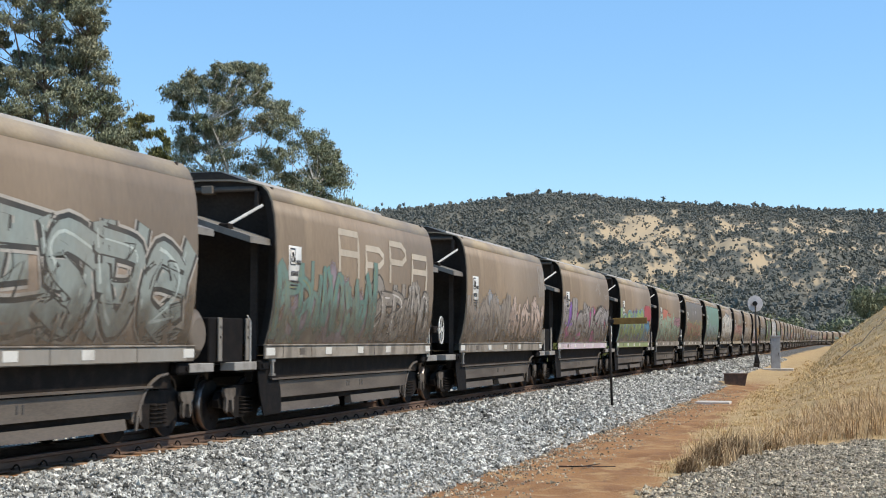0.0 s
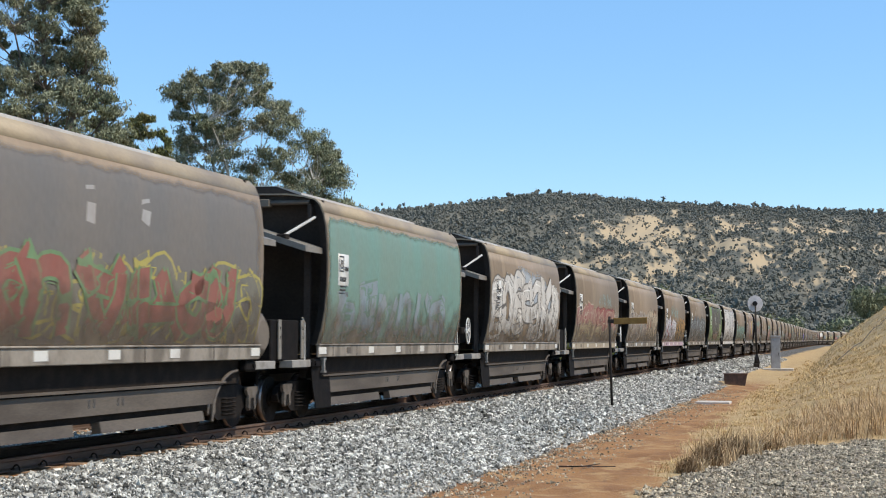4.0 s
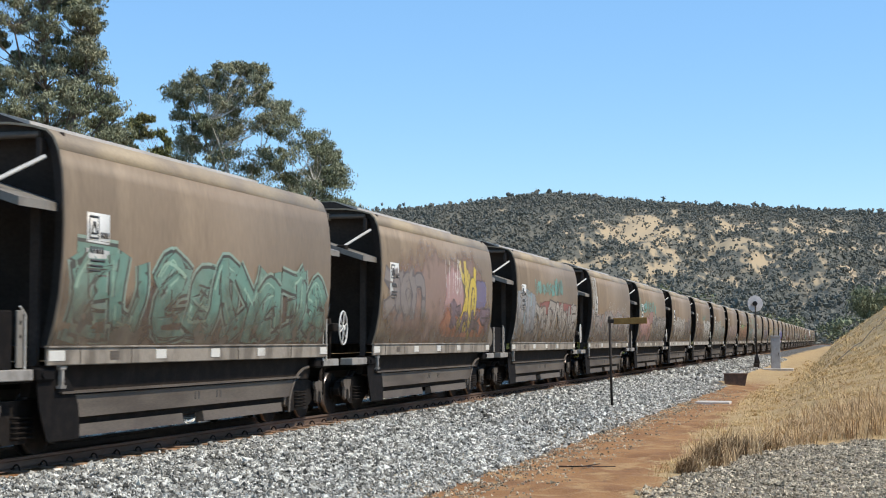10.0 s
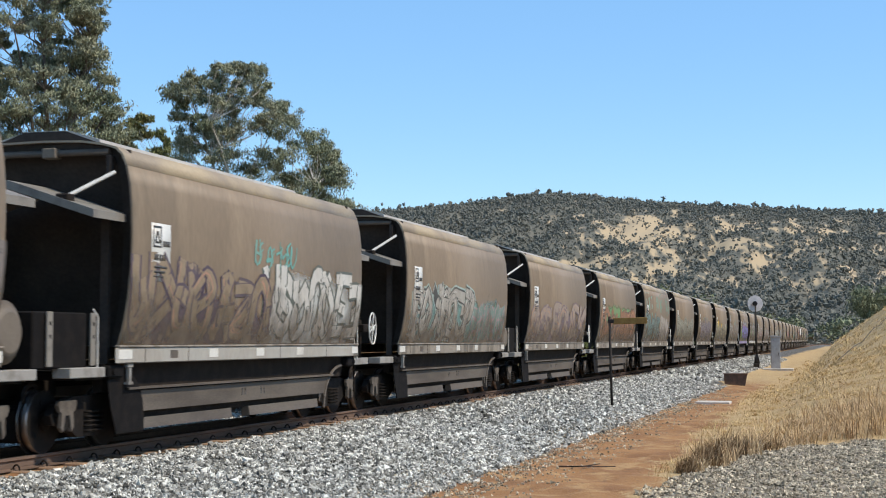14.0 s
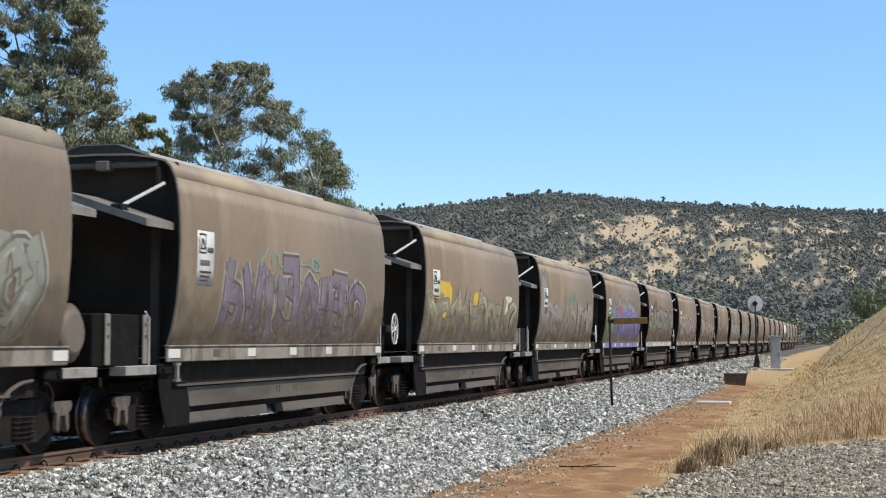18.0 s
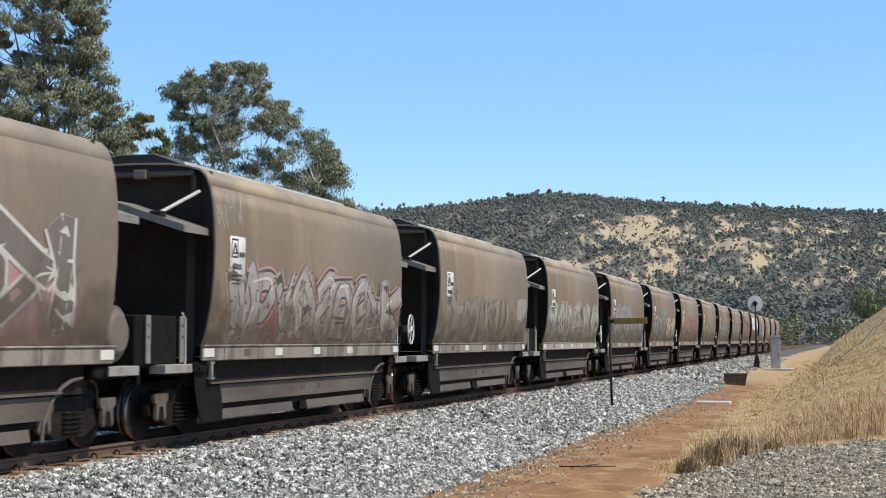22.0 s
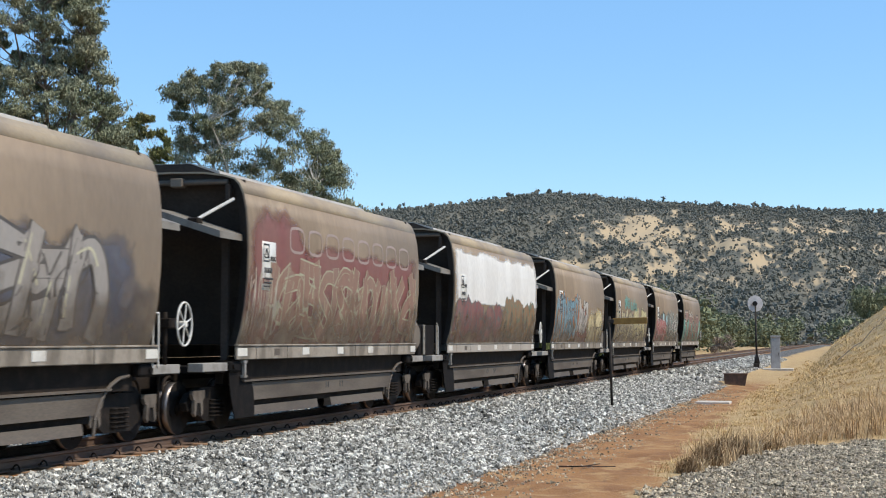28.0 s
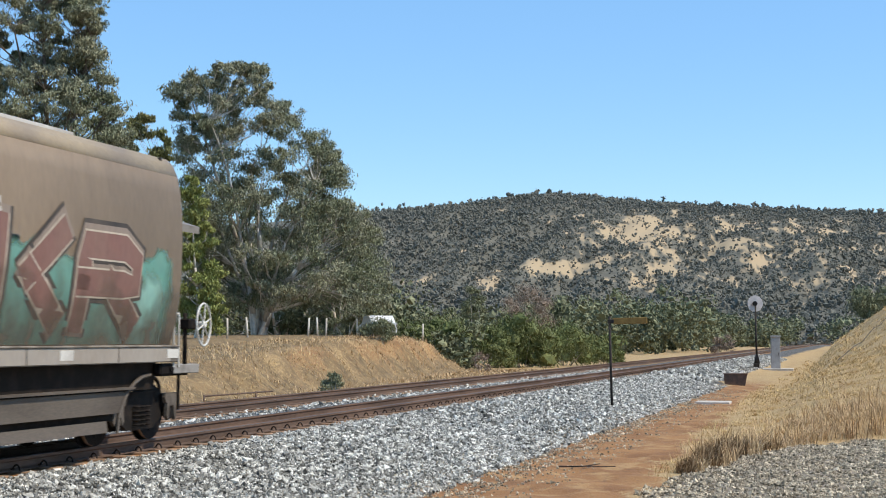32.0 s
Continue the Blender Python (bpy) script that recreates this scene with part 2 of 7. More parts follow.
def ground_sheet():
    xs = np.concatenate([np.array([-3200, -1500, -700, -300, -150, -90, -65, -50]), np.arange(-42, -18, 0.6), np.arange(-18, 6, 0.22), np.arange(6, 14, 0.8), np.array([18, 30, 60, 150, 400, 1000, 3200])])
    ys = np.concatenate([np.array([-3200, -1500, -700, -300, -100, -40, -10, 0]), np.arange(6, 70, 0.25), np.arange(70, 160, 0.8), np.arange(160, 320, 3.0), np.arange(320, 720, 10.0), np.array([800, 1000, 1400, 2000, 3200])])
    X, Y = np.meshgrid(xs, ys, indexing="ij")
    Z = ground_z(X, Y)
    ob = sheet("ground", np.stack([X, Y, Z], -1).reshape(-1, 3), grid_faces(len(xs), len(ys))[:, ::-1], M_GROUND, smooth=True)
    o = (X - track_x(Y)).ravel()
    x, y = X.ravel(), Y.ravel()
    n = wob(x, y, 0.9, 3) * 0.35 + wob(x, y, 2.7, 8) * 0.25
    rim = np.interp(y, [60, 130], [5.4, 4.1])
    stone = smooth(0, -1.1, o + n - rim) * smooth(-6.9, -6.0, o + n)
    toe = bank_toe(y)
    foot = smooth(1.02, 0.92, np.abs(o) + 0.05 * n) + smooth(1.02, 0.92, np.abs(o - NEXT) + 0.05 * n) * 0.7
    stone = stone * (1 - np.clip(foot, 0, 1))
    road = smooth(0.0, 0.5, x + 3.3 + 0.6 * n) * smooth(-0.6, 0.8, road_edge(x) - y + 1.5 * n)
    dirt = smooth(4.3, 5.2, o + n) * smooth(0.3, -1.2, x - toe - 0.2 + 1.6 * n) * smooth(100, 66, y + 10 * n) * (1 - road)
    up = -21.5 - 0.095 * (y - 45) - x
    cut = smooth(0.9, 1.6, up + 0.5 * wob(x, y, 2.1, 7)) * smooth(3.3, 2.5, up) * smooth(109, 104, y) * smooth(40, 80, y + 15 * wob(x, y, 0.3, 2))
    verge = smooth(-4.5, -3.0, up) * smooth(112, 106, y)
    col = np.stack([stone, np.maximum(np.maximum(dirt, foot * 0.8), np.maximum(cut * 0.5, verge * (0.15 + 0.2 * wob(x, y, 1.7, 9)))), road, (up > -7.0) * (1 - 0.4 * cut) * (0.95 + 0.4 * wob(x, y, 0.8, 4)) * smooth(120, 108, y)], -1).astype(np.float32)
    at = ob.data.attributes.new("zone", "FLOAT_COLOR", "POINT")
    at.data.foreach_set("color", col.ravel())
    return tagged(ob, "ground of dry straw grass, orange dirt and grey gravel", "ground", kind="structure")


def ground_material():
    m = bpy.data.materials.new("ground_cover")
    m.use_nodes = True
    N, K = m.node_tree.nodes, m.node_tree.links
    bsdf = N["Principled BSDF"]
    bsdf.inputs["Roughness"].default_value = 0.95
    tc = N.new("ShaderNodeTexCoord")
    def nz(sc, lo, hi, det=6.0):
        n = N.new("ShaderNodeTexNoise")
        n.inputs["Scale"].default_value, n.inputs["Detail"].default_value = sc, det
        K.new(tc.outputs["Object"], n.inputs["Vector"])
        r = N.new("ShaderNodeMapRange")
        r.inputs["From Min"].default_value, r.inputs["From Max"].default_value = lo, hi
        K.new(n.outputs["Fac"], r.inputs["Value"])
        return r.outputs[0]
    def mix(a, b, f):
        x = N.new("ShaderNodeMix")
        x.data_type = "RGBA"
        for s, v in ((x.inputs[6], a), (x.inputs[7], b), (x.inputs[0], f)):
            if isinstance(v, tuple):
                s.default_value = (*v, 1)
            else:
                K.new(v, s)
        return x.outputs[2]
    def sharpen(weight):
        a = N.new("ShaderNodeMath")
        a.operation = "ADD"
        K.new(weight, a.inputs[0])
        b = N.new("ShaderNodeMath")
        b.operation, b.inputs[1].default_value = "MULTIPLY_ADD", 0.7
        b.inputs[2].default_value = -0.35
        K.new(nz(9.0, 0.25, 0.75), b.inputs[0])
        K.new(b.outputs[0], a.inputs[1])
        r = N.new("ShaderNodeMapRange")
        r.inputs["From Min"].default_value, r.inputs["From Max"].default_value = 0.35, 0.65
        K.new(a.outputs[0], r.inputs["Value"])
        return r.outputs[0]
    zone = N.new("ShaderNodeAttribute")
    zone.attribute_name = "zone"
    sep = N.new("ShaderNodeSeparateColor")
    K.new(zone.outputs["Color"], sep.inputs[0])
    grass = mix(mix((0.44, 0.295, 0.13), (0.325, 0.205, 0.087), nz(0.9, 0.35, 0.65)), (0.53, 0.385, 0.19), nz(14, 0.4, 0.75))
    brown = mix(mix((0.25, 0.165, 0.075), (0.135, 0.092, 0.046), nz(1.3, 0.35, 0.65)), (0.38, 0.275, 0.13), nz(5.0, 0.5, 0.75))
    grass = mix(grass, brown, sharpen(zone.outputs["Alpha"]))
    dirt = mix(mix(mix((0.35, 0.175, 0.062), (0.235, 0.106, 0.036), nz(1.1, 0.35, 0.65)), (0.42, 0.25, 0.105), nz(1.7, 0.52, 0.68)), (0.18, 0.096, 0.046), nz(7.0, 0.58, 0.75))
    stone = mix(mix((0.13, 0.123, 0.108), (0.045, 0.042, 0.037), nz(22, 0.4, 0.6)), (0.36, 0.345, 0.31), nz(30, 0.58, 0.72))
    road = mix(mix((0.30, 0.245, 0.175), (0.16, 0.13, 0.093), nz(16, 0.4, 0.6)), (0.38, 0.32, 0.25), nz(24, 0.55, 0.7))
    col = mix(mix(mix(grass, dirt, sharpen(sep.outputs[1])), road, sharpen(sep.outputs[2])), stone, sharpen(sep.outputs[0]))
    K.new(col, bsdf.inputs["Base Color"])
    b = N.new("ShaderNodeBump")
    b.inputs["Strength"].default_value, b.inputs["Distance"].default_value = 0.7, 0.05
    K.new(nz(22, 0, 1), b.inputs["Height"])
    K.new(b.outputs[0], bsdf.inputs["Normal"])
    return m


M_GROUND = ground_material()
ground_sheet()


# ---- track ----
def rail_along(name, off, parent, s0, s1, step):
    """A flat-bottomed rail along the line, its head on top."""
    prof = [(-0.035, 0.0), (0.035, 0.0), (0.037, -0.035), (0.012, -0.055), (0.010, -0.135), (0.075, -0.155), (0.075, -0.168),
            (-0.075, -0.168), (-0.075, -0.155), (-0.010, -0.135), (-0.012, -0.055), (-0.037, -0.035)]
    ss = np.arange(s0, s1 + step, step)
    P = []
    for s in ss:
        x, y, h = line(s, off)
        P.append([(x + a * math.cos(h), y - a * math.sin(h), z) for a, z in prof])
    n = len(prof)
    V = np.array(P).reshape(-1, 3)
    F = [(i * n + j, (i + 1) * n + j, (i + 1) * n + (j + 1) % n, i * n + (j + 1) % n) for i in range(len(ss) - 1) for j in range(n)]
    ob = sheet(name, V, F, M_RAIL, parent)
    ob.data.materials.append(M_HEAD)
    mi = np.array([1 if j == 0 else 0 for i in range(len(ss) - 1) for j in range(n)], dtype=np.int32)
    ob.data.polygons.foreach_set("material_index", mi)
    return ob


near_track = tagged(new("railway_track"), "rusty steel railway track on pale concrete sleepers in grey ballast", "railway track", "tracks", "structure")
far_track = tagged(new("railway_track"), "second rusty railway track beside the train, on grey ballast", "railway track", "tracks", "structure")
HALF_GAUGE = 0.5685
for trk, c in ((near_track, 0.0), (far_track, NEXT)):
    for sgn in (1, -1):
        rail_along("rail", c + sgn * HALF_GAUGE, trk, -700, 720, 5.0)


def sleepers():
    me = part("sleeper", box(-0.93, 0.93, -0.11, 0.11, -0.36, -0.166, 0.015), M_SLEEPER, near_track)
    bm = bmesh.new()
    for k in range(5):
        a0, a1 = math.pi * k / 5, math.pi * (k + 1) / 5
        bm_tube(bm, (0.035 + 0.05 * math.cos(a0), 0, -0.16 + 0.075 * math.sin(a0)), (0.035 + 0.05 * math.cos(a1), 0, -0.16 + 0.075 * math.sin(a1)), 0.012, 5)
    bm_tube(bm, (-0.015, -0.05, -0.145), (-0.015, 0.05, -0.145), 0.012, 5)
    clip = part("rail_clip", bm, M_DARK, near_track)
    first = True
    for trk, c, s1 in ((near_track, 0.0, 150.0), (far_track, NEXT, 100.0)):
        s = 11.2
        while s < s1:
            x, y, h = line(s, c)
            o = me if first else me.copy()
            if not first:
                scene.collection.objects.link(o)
            o.parent, o.matrix_basis = trk, pose(x, y, 0, 0, 0, -math.degrees(h))
            if c == 0.0 and s < 90:
                q = clip if first else clip.copy()
                if not first:
                    scene.collection.objects.link(q)
                x, y, h = line(s, HALF_GAUGE + 0.055)
                q.parent, q.matrix_basis = trk, pose(x, y, 0, 0, 0, -math.degrees(h))
            first = False
            s += 0.685


sleepers()


def scatter_stones(name, n, o_rng, y_rng, size, material, label, lift=0.0, seed=1, power=1.0, spread=1.0, only=None, shape=(0.65, 1.15)):
    r = np.random.RandomState(seed)
    y = y_rng[0] + (y_rng[1] - y_rng[0]) * r.rand(n) ** power
    o = o_rng[0] + (o_rng[1] - o_rng[0]) * r.rand(n) ** spread
    x = track_x(y) + o
    if only is not None:
        k = only(x, y)
        x, y, n = x[k], y[k], int(k.sum())
    z = ground_z(x, y) + lift + r.uniform(-0.25, 0.6, n) * size
    corner = np.array([(1, 0, 0), (-1, 0, 0), (0, 1, 0), (0, -1, 0), (0, 0, 1), (0, 0, -1)], float) * 1.35
    S = size * np.exp(r.normal(0, 0.3, n))[:, None, None]
    V = (corner[None] + r.normal(0, 0.2, (n, 6, 3))) * r.uniform(shape[0], shape[1], (n, 1, 3))
    ang = r.uniform(0, 6.283, (n, 3))
    for ax in range(3):
        i, j = [(0, 1), (1, 2), (0, 2)][ax]
        c, s = np.cos(ang[:, ax])[:, None], np.sin(ang[:, ax])[:, None]
        a, b = V[:, :, i].copy(), V[:, :, j].copy()
        V[:, :, i], V[:, :, j] = c * a - s * b, s * a + c * b
    V = V * S + np.stack([x, y, z], -1)[:, None]
    q = np.array([(0, 2, 4), (2, 1, 4), (1, 3, 4), (3, 0, 4), (2, 0, 5), (1, 2, 5), (3, 1, 5), (0, 3, 5)])
    F = (np.arange(n)[:, None, None] * 6 + q[None]).reshape(-1, 3)
    ob = sheet(name, V.reshape(-1, 3), F, material)
    return tagged(ob, label, "ballast", kind="stuff")


scatter_stones("ballast_stones", 44000, (0.93, 5.1), (11, 34), 0.0215, M_BALLAST, "crushed grey-white ballast stones on the track shoulder", 0.005, shape=(0.5, 1.35), seed=1)
scatter_stones("ballast_stones", 24000, (0.93, 5.1), (34, 75), 0.031, M_BALLAST, "crushed grey-white ballast stones on the track shoulder", 0.005, shape=(0.5, 1.35), seed=2)
scatter_stones("ballast_stones", 8000, (0.93, 4.4), (75, 170), 0.055, M_BALLAST, "crushed grey-white ballast stones on the track shoulder", 0.005, shape=(0.5, 1.35), seed=3)
scatter_stones("ballast_stones", 14000, (-6.2, -0.62), (20, 90), 0.036, M_BALLAST, "grey ballast stones between the two tracks", -0.012, 4)

scatter_stones("ballast_stones", 4200, (4.6, 6.6), (14, 70), 0.016, M_CHIP, "loose ballast stones strewn on the dirt", 0.004, 5, 1.2, 2.2)
scatter_stones("ballast_stones", 9000, (4.1, 5.7), (13, 60), 0.014, M_CHIP, "tan stone fines at the edge of the ballast", 0.006, 8, 1.1)


def chippings():
    """Pale stone chips on the access road beside the camera."""
    ob = scatter_stones("road_chippings", 30000, (7.9, 12.6), (21, 40), 0.0155, M_CHIP, "grey-brown stone chippings on the access road", 0.004, 6, shape=(0.3, 1.7), only=lambda x, y: (y < road_edge(x) - 0.2 + 0.5 * wob(x, y, 2.0, 1)) & (x > -3.25 + 0.25 * wob(x, y, 1.5, 6)))
    return ob


chippings()


# ---- train ----
SIDE = [(1.25, 1.43), (1.335, 1.72), (1.405, 2.10), (1.445, 2.55), (1.455, 3.0), (1.445, 3.4), (1.415, 3.72), (1.36, 3.98)]
ROOF = [(1.361, 3.981), (1.285, 4.15), (1.18, 4.25), (0.95, 4.315), (0.62, 4.36), (0.0, 4.375)]


def side_at(z):
    """Half width of the wagon's side at the height z."""
    return float(np.interp(z, [p[1] for p in SIDE], [p[0] for p in SIDE]))


def shell(prof, y0, y1, thick, ny=1):
    """A bent plate along y over the open outline prof of (x, z), with thickness."""
    bm = bmesh.new()
    pts = [Vector((x, 0, z)) for x, z in prof]
    inner = []
    for i, p in enumerate(pts):
        d = (pts[min(i + 1, len(pts) - 1)] - pts[max(i - 1, 0)]).normalized()
        inner.append(p + Vector((-d.z, 0, d.x)) * thick)
    ring = pts + inner[::-1]
    rows = [[bm.verts.new((p.x, y0 + (y1 - y0) * k / ny, p.z)) for p in ring] for k in range(ny + 1)]
    n = len(ring)
    for k in range(ny):
        for i in range(n):
            f = bm.faces.new((rows[k][i], rows[k][(i + 1) % n], rows[k + 1][(i + 1) % n], rows[k + 1][i]))
            f.smooth = i < len(pts) - 1
    bm.faces.new(rows[0][::-1]), bm.faces.new(rows[-1])
    bmesh.ops.recalc_face_normals(bm, faces=bm.faces)
    return bm


def bogie(wagon, yc):
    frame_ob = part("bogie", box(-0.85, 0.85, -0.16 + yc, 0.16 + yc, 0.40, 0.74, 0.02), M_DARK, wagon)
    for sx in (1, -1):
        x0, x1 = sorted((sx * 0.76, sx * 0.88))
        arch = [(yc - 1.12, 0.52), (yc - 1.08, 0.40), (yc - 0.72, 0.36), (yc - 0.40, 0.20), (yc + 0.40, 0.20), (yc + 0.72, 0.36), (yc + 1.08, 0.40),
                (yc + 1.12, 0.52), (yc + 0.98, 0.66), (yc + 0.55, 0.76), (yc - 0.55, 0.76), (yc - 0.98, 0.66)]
        part("side_frame", extrude_x(arch, x0, x1), M_BOGIE, frame_ob, "dark cast steel side frame")
        if sx > 0:
            for dy in (-0.17, 0.0, 0.17):
                bm = bmesh.new()
                for k in range(5):
                    bm_ring(bm, (0.90, yc + dy, 0.28 + 0.065 * k), (0, 0, 1), 0.055, 0.018, 8, 4)
                part("spring", bm, M_BOGIE, frame_ob)
            for dy in (-0.86, 0.86):
                bm = tube((0.88, yc + dy, 0.43), (0.96, yc + dy, 0.43), 0.115, 10)
                bm_box(bm, 0.88, 0.94, yc + dy - 0.17, yc + dy + 0.17, 0.50, 0.64, 0.02)
                part("axle_box", bm, M_BOGIE, frame_ob, "dark axle box")
                saddle = [(-0.24, 0.66), (-0.22, 0.72), (0.22, 0.72), (0.24, 0.66), (0.20, 0.58), (0.15, 0.56), (0.17, 0.36), (0.11, 0.30), (0.06, 0.52), (-0.06, 0.52), (-0.11, 0.30), (-0.17, 0.36), (-0.15, 0.56), (-0.20, 0.58)]
                part("axle_saddle", extrude_x([(yc + dy + a, b) for a, b in saddle], 0.93, 0.985), M_CAST, frame_ob, "dusty pale cast axle saddle")
    # Added black block: closes the see-through underside in place of deep shade.
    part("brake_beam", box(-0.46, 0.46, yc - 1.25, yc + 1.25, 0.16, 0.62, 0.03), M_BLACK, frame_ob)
    return frame_ob


def wheelset():
    bm = tube((-0.7, 0, 0), (0.7, 0, 0), 0.07, 8)
    for sx in (1, -1):
        a, b = sx * 0.50, sx * 0.62
        bm_tube(bm, (a, 0, 0), (b, 0, 0), 0.425, 24)
        bm_tube(bm, (sx * 0.475, 0, 0), (a, 0, 0), 0.45, 24)
        bm_tube(bm, (b, 0, 0), (sx * 0.66, 0, 0), 0.13, 10)
        for k in range(3):
            c, s = math.cos(2.094 * k) * 0.26, math.sin(2.094 * k) * 0.26
            bm_tube(bm, (b, c, s), (b + sx * 0.012, c, s), 0.05, 8)
    return bm


def handwheel(w, c, R):
    rim = part("brake_wheel", bm_ring(bmesh.new(), c, (1, 0.1, 0), R, 0.017, 22, 6), M_PLATE, w, "white spoked brake hand wheel")
    part("hub", tube((c[0] - 0.12, c[1], c[2]), (c[0] + 0.03, c[1], c[2]), 0.05, 8), M_PLATE, rim)
    for k in range(6):
        a = 6.2832 * k / 6 + 0.3
        part("spoke", tube(c, (c[0] - 0.1 * R * math.cos(a), c[1] + R * math.cos(a), c[2] + R * math.sin(a)), 0.012, 6), M_PLATE, rim)


PLATES = (-1.37, -0.22)


def wagon(wheel_rear):
    """One grain wagon; wheel_rear: the brake wheel stands at its far end, else the tank does."""
    h = BODY / 2
    w = new("grain_wagon")
    for sx in (1, -1):
        pr = [(sx * x, z) for x, z in SIDE]
        part("side_wall", shell(pr, -h + NOSE, h, 0.03 * sx), M_BODY, w)
        if sx > 0:
            rf = ROOF + [(-x, z) for x, z in ROOF[-2::-1]]
            part("roof", shell(rf, -h + NOSE, h, 0.03), M_ROOF, w, "dusty pale steel roof")
        part("sill", box(*sorted((sx * 1.255, sx * 1.30)), -h + 0.12, h + 0.22, 1.20, 1.43, 0.012), M_SILL, w, "scuffed grey side sill")
        part("sill_lip", box(*sorted((sx * 1.24, sx * 1.325)), -h + 0.12, h + 0.22, 1.425, 1.455, 0.008), M_SILL, w)
        part("side_beam", extrude_y([(sx * 0.92, 1.20), (sx * 1.09, 1.20), (sx * 1.05, 0.80), (sx * 0.92, 0.80)], -h + 0.1, h - 0.1), M_DARK, w, "dark under-sill beam")
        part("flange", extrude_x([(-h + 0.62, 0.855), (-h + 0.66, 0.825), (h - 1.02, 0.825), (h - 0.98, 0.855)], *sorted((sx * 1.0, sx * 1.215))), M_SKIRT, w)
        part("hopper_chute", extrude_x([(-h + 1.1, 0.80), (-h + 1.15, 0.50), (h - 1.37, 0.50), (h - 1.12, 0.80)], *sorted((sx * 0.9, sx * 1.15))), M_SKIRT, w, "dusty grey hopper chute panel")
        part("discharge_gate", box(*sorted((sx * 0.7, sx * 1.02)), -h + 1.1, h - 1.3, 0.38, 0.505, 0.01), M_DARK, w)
        for y0, y1 in ((-h + 1.1, -0.6), (0.15, h - 1.6)):
            part("gate_lip", extrude_y([(sx * 0.95, 0.38), (sx * 1.08, 0.40), (sx * 1.11, 0.24), (sx * 0.95, 0.22)], y0, y1), M_SKIRT, w, "pale riveted gate lip")
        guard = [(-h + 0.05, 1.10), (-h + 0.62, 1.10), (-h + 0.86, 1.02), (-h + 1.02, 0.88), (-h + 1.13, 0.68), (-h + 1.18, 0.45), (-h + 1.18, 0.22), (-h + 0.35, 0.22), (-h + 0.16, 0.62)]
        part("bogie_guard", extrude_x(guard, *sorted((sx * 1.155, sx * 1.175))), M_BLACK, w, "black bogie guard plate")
        arc = bmesh.new()
        for k in range(6):
            u0, u1 = k / 6, (k + 1) / 6
            f = lambda u: (sx * 1.15, h - 0.40 - 1.0 * math.sin(u * 1.5708), 0.22 + 0.80 * math.cos(u * 1.5708))
            bm_tube(arc, f(u0), f(u1), 0.028, 6)
        part("chute_edge", arc, M_SKIRT, w)
    for yc, wd in ((0.34, 0.20), (3.33, 0.17), (5.27, 0.17), (7.18, 0.17), (10.30, 0.19)):
        part("reflector", box(1.295, 1.308, yc - h - wd, yc - h + wd, 1.26, 1.395), M_PLATE, w, "white reflector plate on the sill")
    for yc in (0.95, 2.4, 6.2, 8.6):
        part("sill_joint", box(1.298, 1.306, yc - h - 0.012, yc - h + 0.012, 1.205, 1.43), M_SKIRT, w)
    part("sill_pocket", box(1.298, 1.304, 1.9 - h - 0.13, 1.9 - h + 0.13, 1.26, 1.38), M_SKIRT, w)
    for yv in (-0.28, -0.14, 0.55, 0.69):
        part("chute_slot", box(1.145, 1.155, yv - 0.02, yv + 0.02, 0.60, 0.72), M_INK, w)
    lid = [(0.86, 4.31), (0.84, 4.385), (0.33, 4.53), (-0.33, 4.53), (-0.84, 4.385), (-0.86, 4.31)]
    hatch = part("roof_hatch", extrude_y(lid, -h + NOSE + 0.14, h - 2.2), M_HATCH, w, "long pale raised roof hatch cover")
    part("hatch_end", extrude_y([(1.16, 4.22), (0.33, 4.515), (-0.33, 4.515), (-1.16, 4.22)], -h + NOSE + 0.09, -h + NOSE + 0.14), M_END, w, "dark gable over the end")
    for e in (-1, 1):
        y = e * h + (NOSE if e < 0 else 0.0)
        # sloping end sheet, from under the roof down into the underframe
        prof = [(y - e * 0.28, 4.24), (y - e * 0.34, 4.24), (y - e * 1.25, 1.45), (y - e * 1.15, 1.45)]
        part("end_wall", extrude_x(prof, -1.24, 1.24), M_END, w, "dark sloping end wall")
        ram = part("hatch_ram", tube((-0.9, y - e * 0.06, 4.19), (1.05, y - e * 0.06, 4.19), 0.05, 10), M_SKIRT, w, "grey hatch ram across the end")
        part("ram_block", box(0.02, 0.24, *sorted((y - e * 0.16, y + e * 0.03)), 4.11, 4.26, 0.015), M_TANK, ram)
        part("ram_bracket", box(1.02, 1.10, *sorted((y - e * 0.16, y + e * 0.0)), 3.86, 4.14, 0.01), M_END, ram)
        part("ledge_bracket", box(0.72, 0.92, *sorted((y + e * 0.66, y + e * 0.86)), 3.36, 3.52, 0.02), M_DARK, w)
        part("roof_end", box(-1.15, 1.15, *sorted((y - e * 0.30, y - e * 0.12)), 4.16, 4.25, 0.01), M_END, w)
        for sx in (1, -1):
            rim = [(sx * (x - 0.035), z) for x, z in SIDE + [(1.28, 4.15), (1.17, 4.25)]]
            bmr = bmesh.new()
            va = [bmr.verts.new((x, y - e * 0.004, z)) for x, z in rim]
            vb = [bmr.verts.new((x - sx * 0.16, y - e * 0.10, z)) for x, z in rim]
            for i in range(len(rim) - 1):
                bmr.faces.new((va[i], va[i + 1], vb[i + 1], vb[i]))
            bmesh.ops.solidify(bmr, geom=bmr.faces[:], thickness=0.01)
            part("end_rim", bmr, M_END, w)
            led = [(0.0, 3.72), (sx * 1.32, 3.29), (sx * 1.32, 3.18), (0.0, 3.60)]
